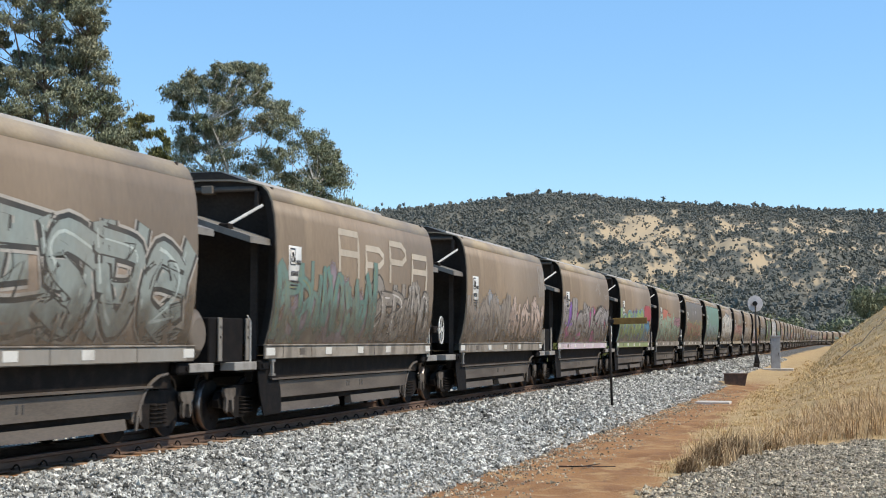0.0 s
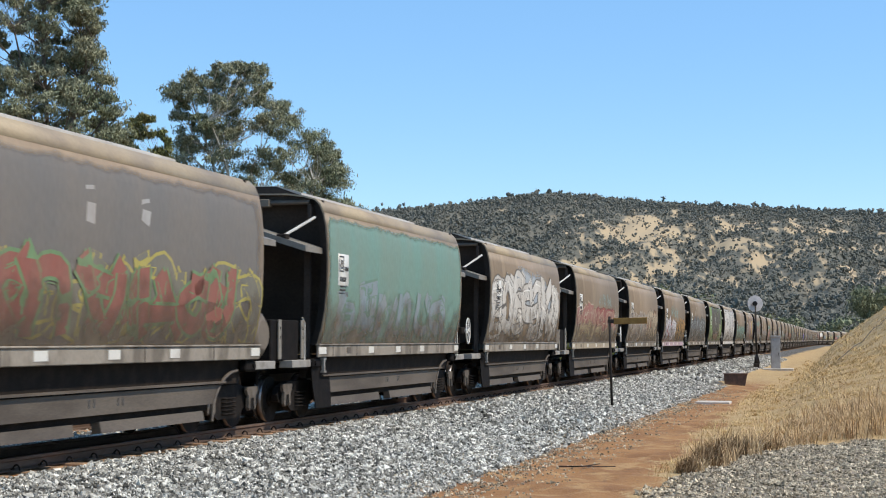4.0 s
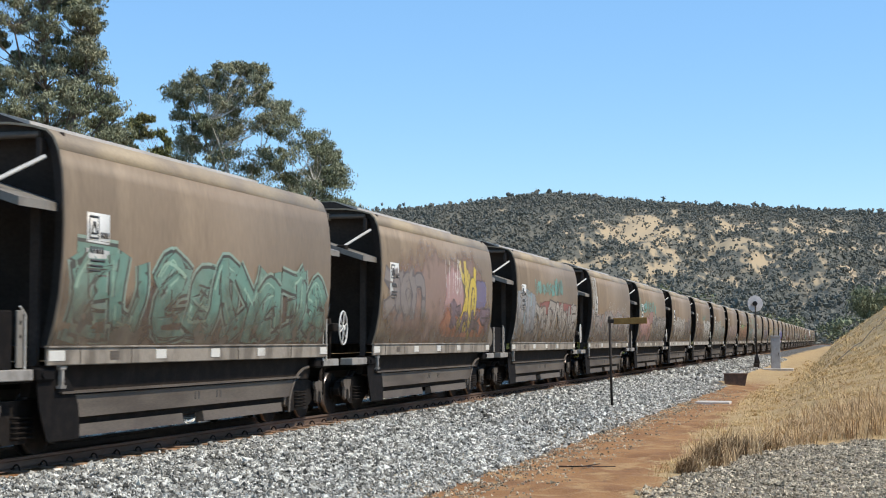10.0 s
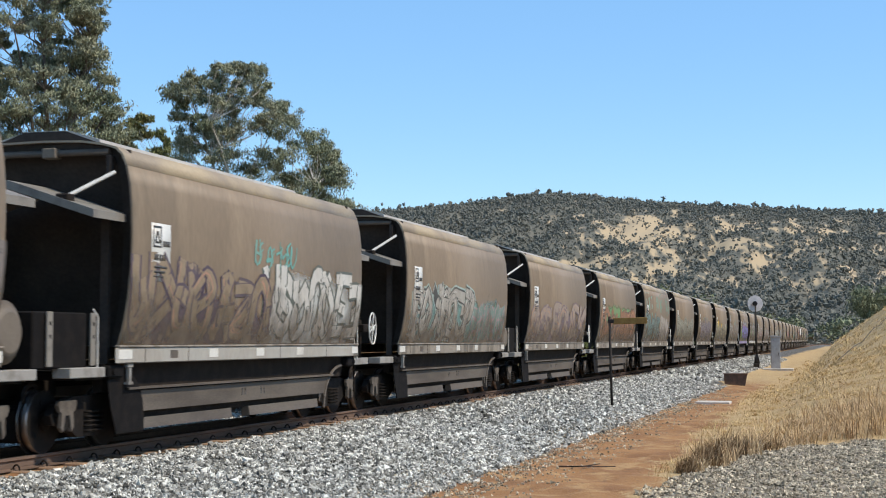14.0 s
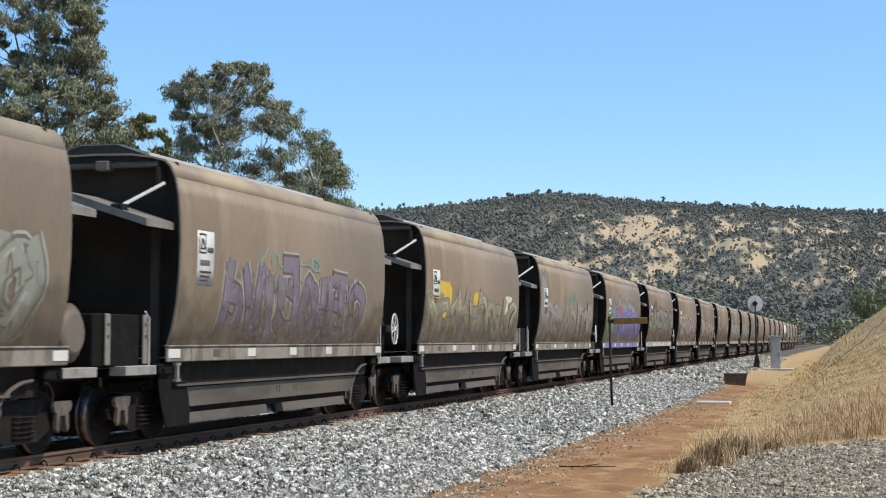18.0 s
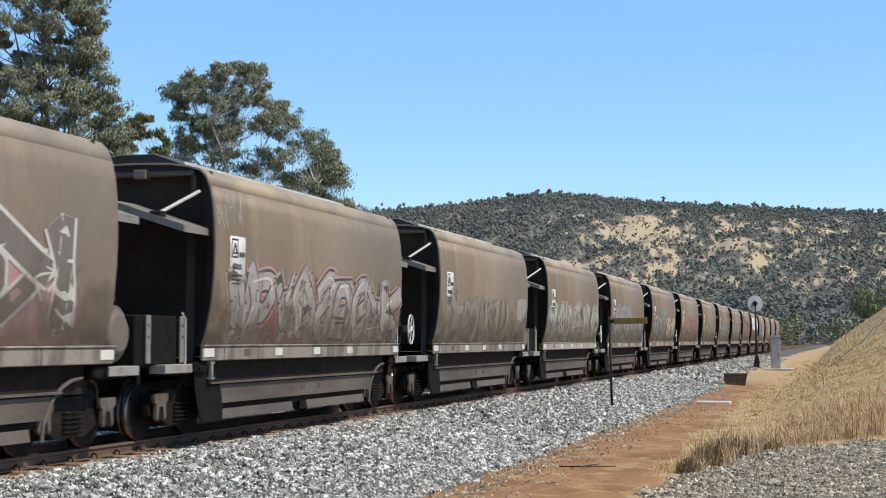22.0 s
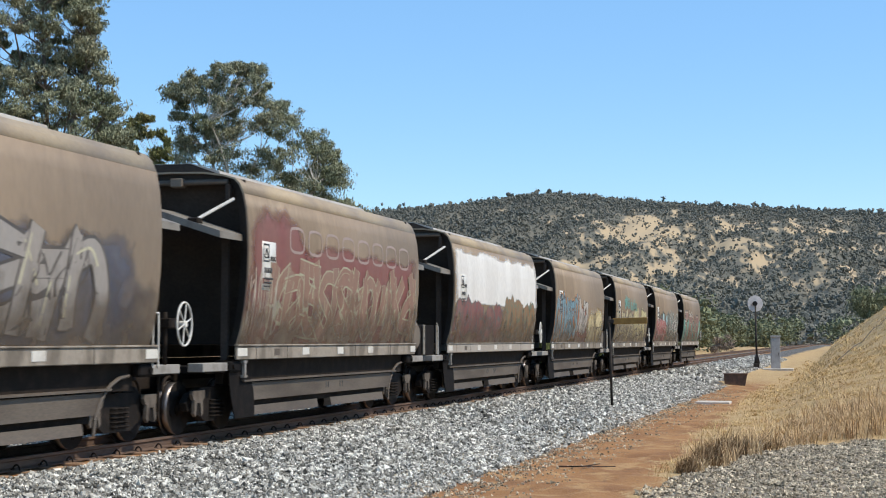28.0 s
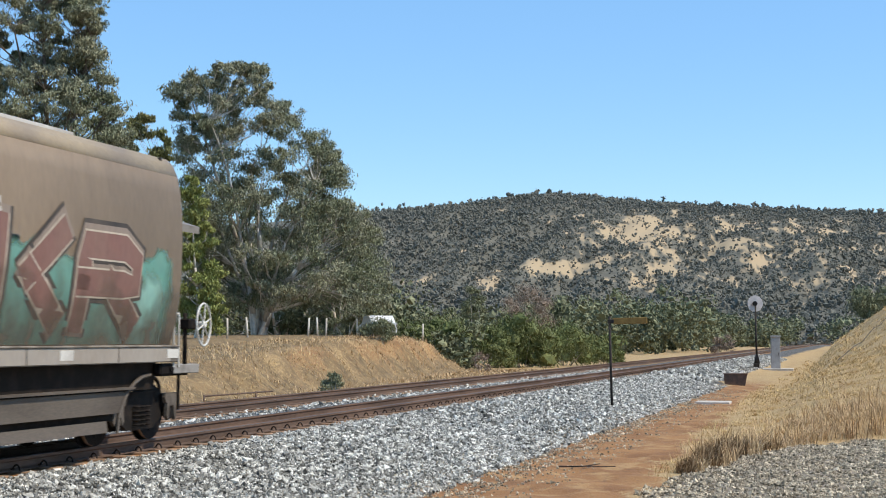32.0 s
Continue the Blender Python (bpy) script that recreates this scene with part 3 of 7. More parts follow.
            part("end_ledge", extrude_y(led, *sorted((y - e * 0.25, y + e * 0.88))), M_LEDGE, w, "grey sloping end ledge plate")
            part("ledge_strut", tube((sx * 0.80, y + e * 0.74, 3.47), (sx * 1.22, y + e * 0.10, 3.88), 0.027, 6), M_PLATE, w, "white diagonal strut")
        for sx in (1, -1):
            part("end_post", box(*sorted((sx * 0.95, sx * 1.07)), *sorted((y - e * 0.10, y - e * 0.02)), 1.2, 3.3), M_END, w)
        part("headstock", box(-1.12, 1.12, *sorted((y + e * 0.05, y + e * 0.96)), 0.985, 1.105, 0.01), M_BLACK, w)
        part("step_plate", box(0.95, 1.22, *sorted((y + e * (0.30 if e < 0 else 0.25), y + e * (1.25 if e < 0 else 1.15))), 1.02, 1.16, 0.01), M_BRIGHT, w, "pale end step plate")
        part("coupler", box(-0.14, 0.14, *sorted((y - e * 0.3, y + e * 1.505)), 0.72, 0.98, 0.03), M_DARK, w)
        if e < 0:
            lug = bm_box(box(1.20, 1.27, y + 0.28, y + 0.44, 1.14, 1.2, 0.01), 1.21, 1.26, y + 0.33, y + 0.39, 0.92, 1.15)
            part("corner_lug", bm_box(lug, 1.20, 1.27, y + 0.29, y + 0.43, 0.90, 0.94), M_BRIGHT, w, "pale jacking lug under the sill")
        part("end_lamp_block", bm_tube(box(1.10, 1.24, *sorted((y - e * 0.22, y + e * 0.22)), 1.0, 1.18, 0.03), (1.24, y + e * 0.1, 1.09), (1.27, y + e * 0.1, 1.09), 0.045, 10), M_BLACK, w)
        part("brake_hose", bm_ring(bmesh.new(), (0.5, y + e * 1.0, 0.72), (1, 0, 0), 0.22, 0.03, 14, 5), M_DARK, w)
        bogie(w, e * 4.95)
    # what tells the two ends apart
    a = 1 if wheel_rear else -1
    if wheel_rear:
        handwheel(w, (1.38, h + 0.95, 1.77), 0.33)
        bm = tube((1.18, h + 0.7, 1.10), (1.18, h + 0.7, 1.95), 0.035)
        bm_box(bm, 1.12, 1.30, h + 0.62, h + 1.0, 1.70, 1.86, 0.02)
        part("brake_stand", bm, M_DARK, w)
        bm = bmesh.new()
        for y in (h + 0.18, h + 0.36):
            bm_tube(bm, (1.24, y, 1.12), (1.24, y, 1.93), 0.016, 6)
        bm_tube(bm, (1.24, h + 0.18, 1.93), (1.24, h + 0.36, 1.93), 0.016, 6)
        part("handrail", bm, M_PLATE, w, "white end handrail")
        part("hanging_pipe", tube((1.0, h + 0.86, 0.45), (1.0, h + 0.86, 1.0), 0.025, 6), M_DARK, w)
    else:
        part("air_tank", bm_tube(tube((0.4, h + 0.40, 1.62), (1.20, h + 0.40, 1.62), 0.40, 20), (1.20, h + 0.40, 1.62), (1.30, h + 0.40, 1.62), 0.40, 20, 0.25), M_TANK, w, "dusty round air tank")
    if wheel_rear:
        for y in PLATES:
            plate = part("ladder_plate", box(1.08, 1.11, -h + y - 0.07, -h + y + 0.07, 1.18, 1.90, 0.006), M_LEDGE, w, "pale upright end plate with holes")
            for z in (1.55, 1.72):
                part("plate_hole", box(1.109, 1.113, -h + y - 0.02, -h + y + 0.02, z, z + 0.05), M_BLACK, plate)
        part("valve_box", box(0.3, 1.06, -h + PLATES[0] - 0.35, -h + PLATES[1] - 0.1, 1.15, 1.90, 0.02), M_BLACK, w)
        part("bent_rail", bm_tube(tube((1.1, -h + PLATES[1] + 0.13, 1.15), (1.1, -h + PLATES[1] + 0.13, 1.85), 0.014, 6), (1.1, -h + PLATES[1] + 0.13, 1.85), (1.1, -h + PLATES[1], 1.95), 0.014, 6), M_PLATE, w, "thin white bent handrail")
    # sign with the owner's mark and number
    y0 = -h + 0.80
    zs = np.linspace(2.38, 3.22, 4)
    sign = part("number_sign", shell([(side_at(z) + 0.006, z) for z in zs], y0, y0 + 0.62, 0.004), M_PLATE, w, "white sign with a boxed mark and number bars")
    def on(u0, u1, z0, z1, lift=0.012):
        return shell([(side_at(z0) + lift, z0), (side_at(z1) + lift, z1)], y0 + u0, y0 + u1, 0.003)
    for r in ((0.05, 0.31, 3.155, 3.18), (0.05, 0.075, 2.87, 3.18), (0.285, 0.31, 2.87, 3.18), (0.05, 0.31, 2.87, 2.895), (0.11, 0.25, 2.93, 2.955)):
        part("mark_bar", on(*r), M_INK, sign)
    for a_, b_ in ((0.11, 0.17), (0.25, 0.19)):
        part("mark_bar", tube((side_at(2.94) + 0.012, y0 + a_, 2.94), (side_at(3.10) + 0.012, y0 + b_, 3.10), 0.012, 4), M_INK, sign)
    for r in [(0.36 + 0.06 * k, 0.40 + 0.06 * k, 2.89, 2.97) for k in range(4)] + [(0.10 + 0.075 * k, 0.15 + 0.075 * k, 2.68, 2.77) for k in range(5)]:
        part("text_bar", on(*r), M_INK, sign)
    for r in ((0.10, 0.5, 2.57, 2.60), (0.10, 0.45, 2.50, 2.53), (0.10, 0.4, 2.44, 2.46)):
        part("text_bar", on(*r), M_INK, sign)
    return w


proto = {1: wagon(True), 0: wagon(False)}
wheel_mesh = part("wheelset", wheelset(), M_BOGIE).data
wheel_mesh.materials.append(M_TYRE)
for f in wheel_mesh.polygons:
    rr = [math.hypot(wheel_mesh.vertices[i].co.y, wheel_mesh.vertices[i].co.z) for i in f.vertices]
    if len(f.vertices) == 4 and min(rr) > 0.4:
        f.material_index = 1
bpy.data.objects.remove(bpy.data.objects["wheelset"])
TRAIN, WHEELS = [], []
for j in range(COUNT):
    k = j % 2
    w = proto[k] if j < 2 else copy_thing(proto[k], Matrix.Identity(4))
    TRAIN.append(w)
    tagged(w, "dusty taupe grain hopper wagon with spray-painted sides", "train wagon", "wagons of the grain train")
for j, w in enumerate(TRAIN):
    ws = []
    for yc in (-4.95, 4.95):
        for d in (-0.86, 0.86):
            ob = new("wheelset", wheel_mesh)
            ob.parent = w
            ob.matrix_basis = pose(0, yc + d, 0.43)
            ws.append((ob, yc + d))
    WHEELS.append(ws)


# ---- spray paint on the wagons ----
def lin(hexa):
    v = [int(hexa[i:i + 2], 16) / 255 for i in (0, 2, 4)]
    return tuple(c / 12.92 if c <= 0.04045 else ((c + 0.055) / 1.055) ** 2.4 for c in v)


PAINTS = {}


def paint(hexa, soft=False):
    """Faded spray paint under road dust; soft: a sprayed patch that thins out at its edge."""
    key = (hexa, soft)
    if key in PAINTS:
        return PAINTS[key]
    c = lin(hexa)
    d = 0.22 if min(c) > 0.6 else 0.3 if max(c) < 0.12 else 0.28 if soft else 0.4
    c = tuple((1 - d / 3) * a + d / 3 * b for a, b in zip(c, (0.255, 0.196, 0.137)))
    m = mat("spray_paint", c, 0.6, 0, tuple((1 - d) * a + d * b for a, b in zip(c, (0.255, 0.196, 0.137))), 1.3, (0.35, 0.7), 6, 18, 0.10, 0, 1, (1, 1, 0.4))
    if soft:
        N, K = m.node_tree.nodes, m.node_tree.links
        at = N.new("ShaderNodeAttribute")
        at.attribute_name = "cover"
        tc, nz = N.new("ShaderNodeTexCoord"), N.new("ShaderNodeTexNoise")
        nz.inputs["Scale"].default_value, nz.inputs["Detail"].default_value = 2.2, 7
        K.new(tc.outputs["Object"], nz.inputs["Vector"])
        add = N.new("ShaderNodeMath")
        add.operation = "MULTIPLY_ADD"
        K.new(nz.outputs["Fac"], add.inputs[0])
        add.inputs[1].default_value = 0.9
        K.new(at.outputs["Fac"], add.inputs[2])
        rg = N.new("ShaderNodeMapRange")
        rg.inputs["From Min"].default_value, rg.inputs["From Max"].default_value = 0.60, 1.15
        rg.inputs["To Max"].default_value = 0.92
        K.new(add.outputs[0], rg.inputs["Value"])
        K.new(rg.outputs[0], N["Principled BSDF"].inputs["Alpha"])
    PAINTS[key] = m
    return m


Z_LO, Z_HI = 1.47, 3.96


def place(u, w, lift):
    """From shares of the side's length and height to the wagon's space."""
    z = Z_LO + w * (Z_HI - Z_LO)
    return (side_at(z) + lift, -BODY / 2 + NOSE + u * (BODY - NOSE), z)


def patch(w, hexa, u0, u1, w0, w1, lift, edge=0.25, foot=True, jag=0.0, seed=0):
    """A sprayed patch with a soft, uneven edge."""
    bends = [((p[1] - Z_LO) / (Z_HI - Z_LO) - w0) / (w1 - w0) for p in SIDE]
    ws = sorted(set([round(b, 4) for b in bends if 0.01 < b < 0.99] + [round(v, 4) for v in np.linspace(0, 1, 12)]))
    nu, nw = 40, len(ws)
    U, W = np.meshgrid(np.linspace(0, 1, nu), np.array(ws), indexing="ij")
    top = 1 - jag * (0.5 + 0.5 * wob(U * 18, U * 3, 1.0, seed))
    d = np.minimum(np.minimum(U, 1 - U) * 1.0 / edge, (top - W) / edge)
    if not foot:
        d = np.minimum(d, W / edge)
    if edge > 0.1:
        # rounded clouds rather than squares
        up = np.abs(2 * W / top - 1) if not foot else np.clip(W / top, 0, 1.2)
        lump = 0.10 * wob(U * 9, W * 5, 1.0, seed + 2)
        d = (1 - (np.abs(2 * U - 1) ** 3.2 + up ** 3.2) ** (1 / 3.2) + lump) / (edge * 1.3)
        side = np.minimum(np.minimum(U, 1 - U), 1 - W) * 12
        d = np.minimum(d, side if foot else np.minimum(side, W * 12))
    cov = np.clip(d, 0, 1)
    V = [place(u0 + (u1 - u0) * a, max(0.0, w0 + (w1 - w0) * b), lift) for a, b in zip(U.ravel(), W.ravel())]
    ob = sheet("sprayed_patch", V, grid_faces(nu, nw), paint(hexa, True), w, True)
    at = ob.data.attributes.new("cover", "FLOAT", "POINT")
    at.data.foreach_set("value", cov.ravel().astype(np.float32))
    return ob


LETTERS = {"T": "06 46|26 20", "E": "46 06 00 40|03 33", "D": "00 06 25 43 21 00", "U": "06 01 10 30 41 46", "P": "00 06 36 45 44 33 03",
           "B": "00 06 35 44 33 03|33 42 30 00", "L": "06 00 40", "I": "26 20", "R": "00 06 36 45 43 33 03|23 40", "A": "00 06 46 40|03 43",
           "K": "06 00|46 23|23 40", "O": "10 01 05 16 36 45 41 30 10", "N": "00 06 40 46"}


def wild(r):
    """Overlapping strokes of a letter-like shape that spells nothing."""
    S = []
    for k in range(r.choice((3, 4, 4, 5))):
        x, q = r.uniform(0.0, 0.75), r.uniform(-0.16, 0.26)
        kind = r.random()
        if kind < 0.42:
            b, t = r.uniform(-0.05, 0.3), r.uniform(0.7, 1.12)
            P = [(x, b), (x + q * 0.5 + r.uniform(-0.08, 0.08), (b + t) / 2), (x + q, t)]
            tap = (r.uniform(0.35, 1), r.uniform(0.35, 1.1))
        elif kind < 0.6:
            wd = r.uniform(0.3, 0.6)
            P = [(x, r.uniform(0, 0.4)), (x + 0.02, 0.75), (x + wd * 0.5, r.uniform(0.88, 1.05)), (x + wd, 0.7), (x + wd + q * 0.3, r.uniform(0.0, 0.4))]
            tap = (0.5, 1.0)
        elif kind < 0.78:
            wd = r.uniform(0.3, 0.6)
            P = [(x, r.uniform(0.6, 1.0)), (x, 0.3), (x + wd * 0.5, r.uniform(0.0, 0.12)), (x + wd, 0.28), (x + wd + q, r.uniform(0.4, 0.8))]
            tap = (1.0, 0.45)
        elif kind < 0.9:
            P = [(x - 0.2, r.uniform(0.3, 0.6)), (x + 0.15, r.uniform(0.35, 0.65)), (x + 0.5, r.uniform(0.3, 0.8))]
            tap = (0.8, 0.3)
        else:
            P = [(x + 0.35, 0.95), (x, 0.72), (x + 0.32, 0.42), (x, 0.08)]
            tap = (0.6, 0.5)
        S.append((P, tap))
    return S


SHAPES = ("14-0 15-5 20-10|20-9 55-10 80-7 82-3 86-0", "15-0 15-5 20-10|20-9 70-9 85-7 65-4 20-4", "85-8 50-10 15-8 40-6 80-3 60-0 10-1",
          "10-10 20-3 30-0|30-0 45-6|45-6 60-0|60-0 75-4 92-10", "50-10 16-7 16-3 50-0 84-3 84-7 50-10", "15-0 16-5 15-10|88-10 30-5|30-5 60-3 90-0",
          "20-10 18-5 15-0|15-0 50-0 86-1|18-5 62-6|20-10 86-10", "12-0 40-6 52-10|52-10 66-5 90-0|30-3 74-3", "20-10 16-4 46-0 80-2 84-10")


def strokes_of(r, round_):
    """A letter-like group of strokes, bent at random."""
    fx, fz = r.random() < 0.55, r.random() < 0.5
    out = []
    for st in r.choice(SHAPES).split("|") + r.choice(SHAPES).split("|")[:1]:
        P = [(int(c.split("-")[0]) / 100 + r.uniform(-0.12, 0.12), int(c.split("-")[1]) / 10 + r.uniform(-0.09, 0.09 if round_ else 0.2)) for c in st.split()]
        out.append([(1 - x if fx else x, 1 - z if fz else z) for x, z in P])
    return out


def curve(code, smooth_on):
    P = [np.array((int(c[0]) / 4, int(c[1]) / 6)) for c in code.split()] if isinstance(code, str) else [np.array(p, float) for p in code]
    if not smooth_on or len(P) < 3:
        return P
    Q = []
    E = [P[0]] + P + [P[-1]]
    for i in range(1, len(E) - 2):
        a, b, c, d = E[i - 1:i + 3]
        for t in (0, 0.33, 0.67):
            Q.append(0.5 * (2 * b + (c - a) * t + (2 * a - 5 * b + 4 * c - d) * t * t + (3 * b - a - 3 * c + d) * t ** 3))
    return Q + [P[-1]]


def ribbon(V, F, MI, pts, wid, lift, mi, tap=(1, 1), rim=0.0, widths=None, square=False):
    """A band of paint along pts (metres along and up the side)."""
    pts = [np.asarray(p, float) for p in pts]
    fine, wd = [pts[0]], [widths[0] if widths else 1.0]
    for m, (a, b) in enumerate(zip(pts, pts[1:])):
        k = max(1, int(abs(b[1] - a[1]) / 0.2))
        fine += [a + (b - a) * (i + 1) / k for i in range(k)]
        wd += [widths[m] + (widths[m + 1] - widths[m]) * (i + 1) / k if widths else 1.0 for i in range(k)]
    pts = fine
    d = [pts[min(i + 1, len(pts) - 1)] - pts[max(i - 1, 0)] for i in range(len(pts))]
    d = [v / (np.linalg.norm(v) + 1e-6) for v in d]
    cap = rim if square else wid * 0.45
    pts[0], pts[-1] = pts[0] - d[0] * cap, pts[-1] + d[-1] * cap
    if square:
        d = [np.array((0.0, 1.0)) for _ in pts]
    n0 = len(V)
    for i, (p, v) in enumerate(zip(pts, d)):
        f = tap[0] + (tap[1] - tap[0]) * i / max(1, len(pts) - 1)
        for s in (-1, 1):
            q = p + np.array((-v[1], v[0])) * s * (wid * wd[i] * f / 2 + rim)
            z = min(max(q[1], Z_LO), Z_HI)
            V.append((side_at(z) + lift, q[0], z))
    for i in range(len(pts) - 1):
        F.append((n0 + 2 * i, n0 + 2 * i + 1, n0 + 2 * i + 3, n0 + 2 * i + 2))
        MI.append(mi)


def lettering(w, what, u0, u1, w0, w1, fill, line_, hi=None, wid=0.2, edge=0.07, seed=0, round_=True, jitter=0.10, lift=0.006, name="painted_letter", halo=None):
    """A row of sprayed letters, or of letter-like shapes where nothing can be read (what: their number)."""
    r = random.Random(seed * 31 + 5)
    n = what if isinstance(what, int) else len(what)
    mats = [paint(line_), paint(fill or line_), paint(hi or fill or line_), paint(halo or line_)]
    h, L0 = BODY / 2, (u1 - u0) * BODY / n
    edge = edge * 0.7
    free = isinstance(what, int)
    if free and fill:
        wid = wid * 1.4
    for i in range(n):
        V, F, MI = [], [], []
        shear = r.uniform(-0.15, 0.25) if free else r.uniform(-0.03, 0.08)
        dz = r.uniform(-jitter, jitter) * 0.6
        y0 = -h + u0 * BODY + i * L0 + (r.uniform(-0.15, 0.1) if free else 0.08) * L0
        lw = L0 * (r.uniform(0.85, 1.15) if free else 0.70)
        zb, zt = Z_LO + max(0.02, w0 + dz * 0.4) * (Z_HI - Z_LO) + wid / 2, Z_LO + (w1 + dz) * (Z_HI - Z_LO)
        lf = lift + 0.0016 * i
        if free and fill:
            # fat overlapping strokes with a dark rim, thin rims where they cross, and glints
            fat = min(lw * 0.34, 0.30 * (zt - zb) + 0.08) * r.uniform(0.9, 1.1)
            low_, top = max(Z_LO + 0.03, zb - 0.3 * wid) + fat * 0.3, zt - fat * 0.35
            S = []
            for P in strokes_of(r, round_):
                q = [(min(max(y0 + (x - 0.08 + shear * 0.5 * z) * lw * 1.12, -h + NOSE + fat * 0.6), h - fat * 0.6), low_ + z * (top - low_)) for x, z in curve(P, len(P) > 2)]
                S.append((q, (r.uniform(0.75, 1.1), r.uniform(0.4, 0.95) if not round_ else r.uniform(0.7, 1.1))))
            for k, (q, tap) in enumerate(S):
                if halo:
                    ribbon(V, F, MI, q, fat, lf - 0.0009 + 0.00004 * k, 3, tap, edge + 0.045)
                ribbon(V, F, MI, q, fat, lf + 0.00004 * k, 0, tap, edge)
            for k, (q, tap) in enumerate(S):
                a = lf + 0.0003 + 0.0002 * k
                ribbon(V, F, MI, q, fat, a, 0, tap, edge * 0.3)
                ribbon(V, F, MI, q, fat * 0.98, a + 0.0001, 1, tap)
                if hi and len(q) > 2:
                    m = len(q) // 2
                    ribbon(V, F, MI, [(p[0] - 0.24 * fat, p[1] + 0.1 * fat) for p in q[:m + 1]], fat * r.uniform(0.10, 0.2), a + 0.00015, 2, (0.5, 1))
            for k in range(r.choice((1, 2, 2, 3))):
                x, z = r.uniform(0.15, 0.85), r.uniform(0.15, 0.8)
                P = [(x, z), (x + r.uniform(-0.12, 0.2), z + r.uniform(0.1, 0.25)), (x + r.uniform(-0.1, 0.3), z + r.uniform(0.2, 0.4))]
                P = [(min(max(y0 + a * lw * 0.92, -h + NOSE + 0.1), h - 0.1), low_ + min(b, 0.98) * (top - low_)) for a, b in curve(P, True)]
                ribbon(V, F, MI, P, r.uniform(0.03, 0.07), lf + 0.0014 + 0.00004 * k, 0, (1, 0.3))
        else:
            if free:
                S = [(curve(P, True), tap) for P, tap in wild(r)]
            else:
                S = [(curve(st, round_), (1, 1)) for st in LETTERS[what[i]].split("|")]
            S = [([(min(max(y0 + (p[0] + shear * p[1]) * lw, -h + NOSE + 0.12), h - 0.12), zb + p[1] * (zt - zb)) for p in pts], tap) for pts, tap in S]
            for k, (pts, tap) in enumerate(S):
                ribbon(V, F, MI, pts, wid, lf + 0.00006 * k, 0, tap, edge if fill else 0.0)
            if fill:
                for k, (pts, tap) in enumerate(S):
                    ribbon(V, F, MI, pts, wid, lf + 0.0004 + 0.00006 * k, 1, tap)
        ob = sheet(name, V, F, mats[0], w)
        for m in mats[1:]:
            ob.data.materials.append(m)
        ob.data.polygons.foreach_set("material_index", np.array(MI, dtype=np.int32))


def star(w, hexa, u, w_, size):
    """A four-pointed sprayed star with a long foot."""
    _, y, z = place(u, w_, 0)
    V, F, MI = [], [], []
    for dy, dz in ((0, 0.75), (0, -1.0), (0.38, 0), (-0.38, 0)):
        ribbon(V, F, MI, [(y, z), (y + dy * size * 0.5, z + dz * size * 0.5), (y + dy * size, z + dz * size)], 0.16 * size, 0.012 + 0.0001 * len(MI), 0, (1, 0.04))
    return sheet("sprayed_star", V, F, paint(hexa), w)


def streaks(w, hexa, n, u0, u1, w0, w1, wid, seed):
    """Runs of paint and washed-down dust."""
    r = random.Random(seed + 77)
    V, F, MI = [], [], []
    for i in range(n):
        y = -BODY / 2 + BODY * r.uniform(u0, u1)
        a, b = Z_LO + (Z_HI - Z_LO) * r.uniform(w0, (w0 + w1) / 2), Z_LO + (Z_HI - Z_LO) * r.uniform((w0 + w1) / 2, w1)
        ribbon(V, F, MI, [(y, a), (y + 0.02, (a + b) / 2), (y + 0.01, b)], wid * r.uniform(0.4, 1.3), 0.0035 + 0.00003 * i, 0)
    return sheet("paint_run", V, F, paint(hexa), w)


# One line a wagon: P a patch, L lettering, S runs; colours as sprayed; then the label.
def foot_dust_shade():
    """Brown road dust, with shade of the inturned side painted in, that thins out upwards from the sill, over paint
    and steel.
    """
    zs = sorted([p[1] for p in SIDE if p[1] < 2.8] + [1.46, 1.58, 1.9, 2.3, 2.8])
    zs = [z for z in zs if z >= 1.46]
    ys = np.linspace(-BODY / 2 + NOSE + 0.01, BODY / 2 - 0.01, 30)
    U, Z = np.meshgrid(ys, np.array(zs), indexing="ij")
    V = [(side_at(z) + 0.028, y, z) for y, z in zip(U.ravel(), Z.ravel())]
    ob = sheet("road_dust", V, grid_faces(len(ys), len(zs)), paint("5f5243", True), None, True)
    at = ob.data.attributes.new("cover", "FLOAT", "POINT")
    at.data.foreach_set("value", (0.56 * np.clip((2.75 - Z) / 1.3, 0, 1)).ravel().astype(np.float32))
    me = ob.data
    bpy.data.objects.remove(ob)
    for w in TRAIN:
        new("road_dust", me).parent = w


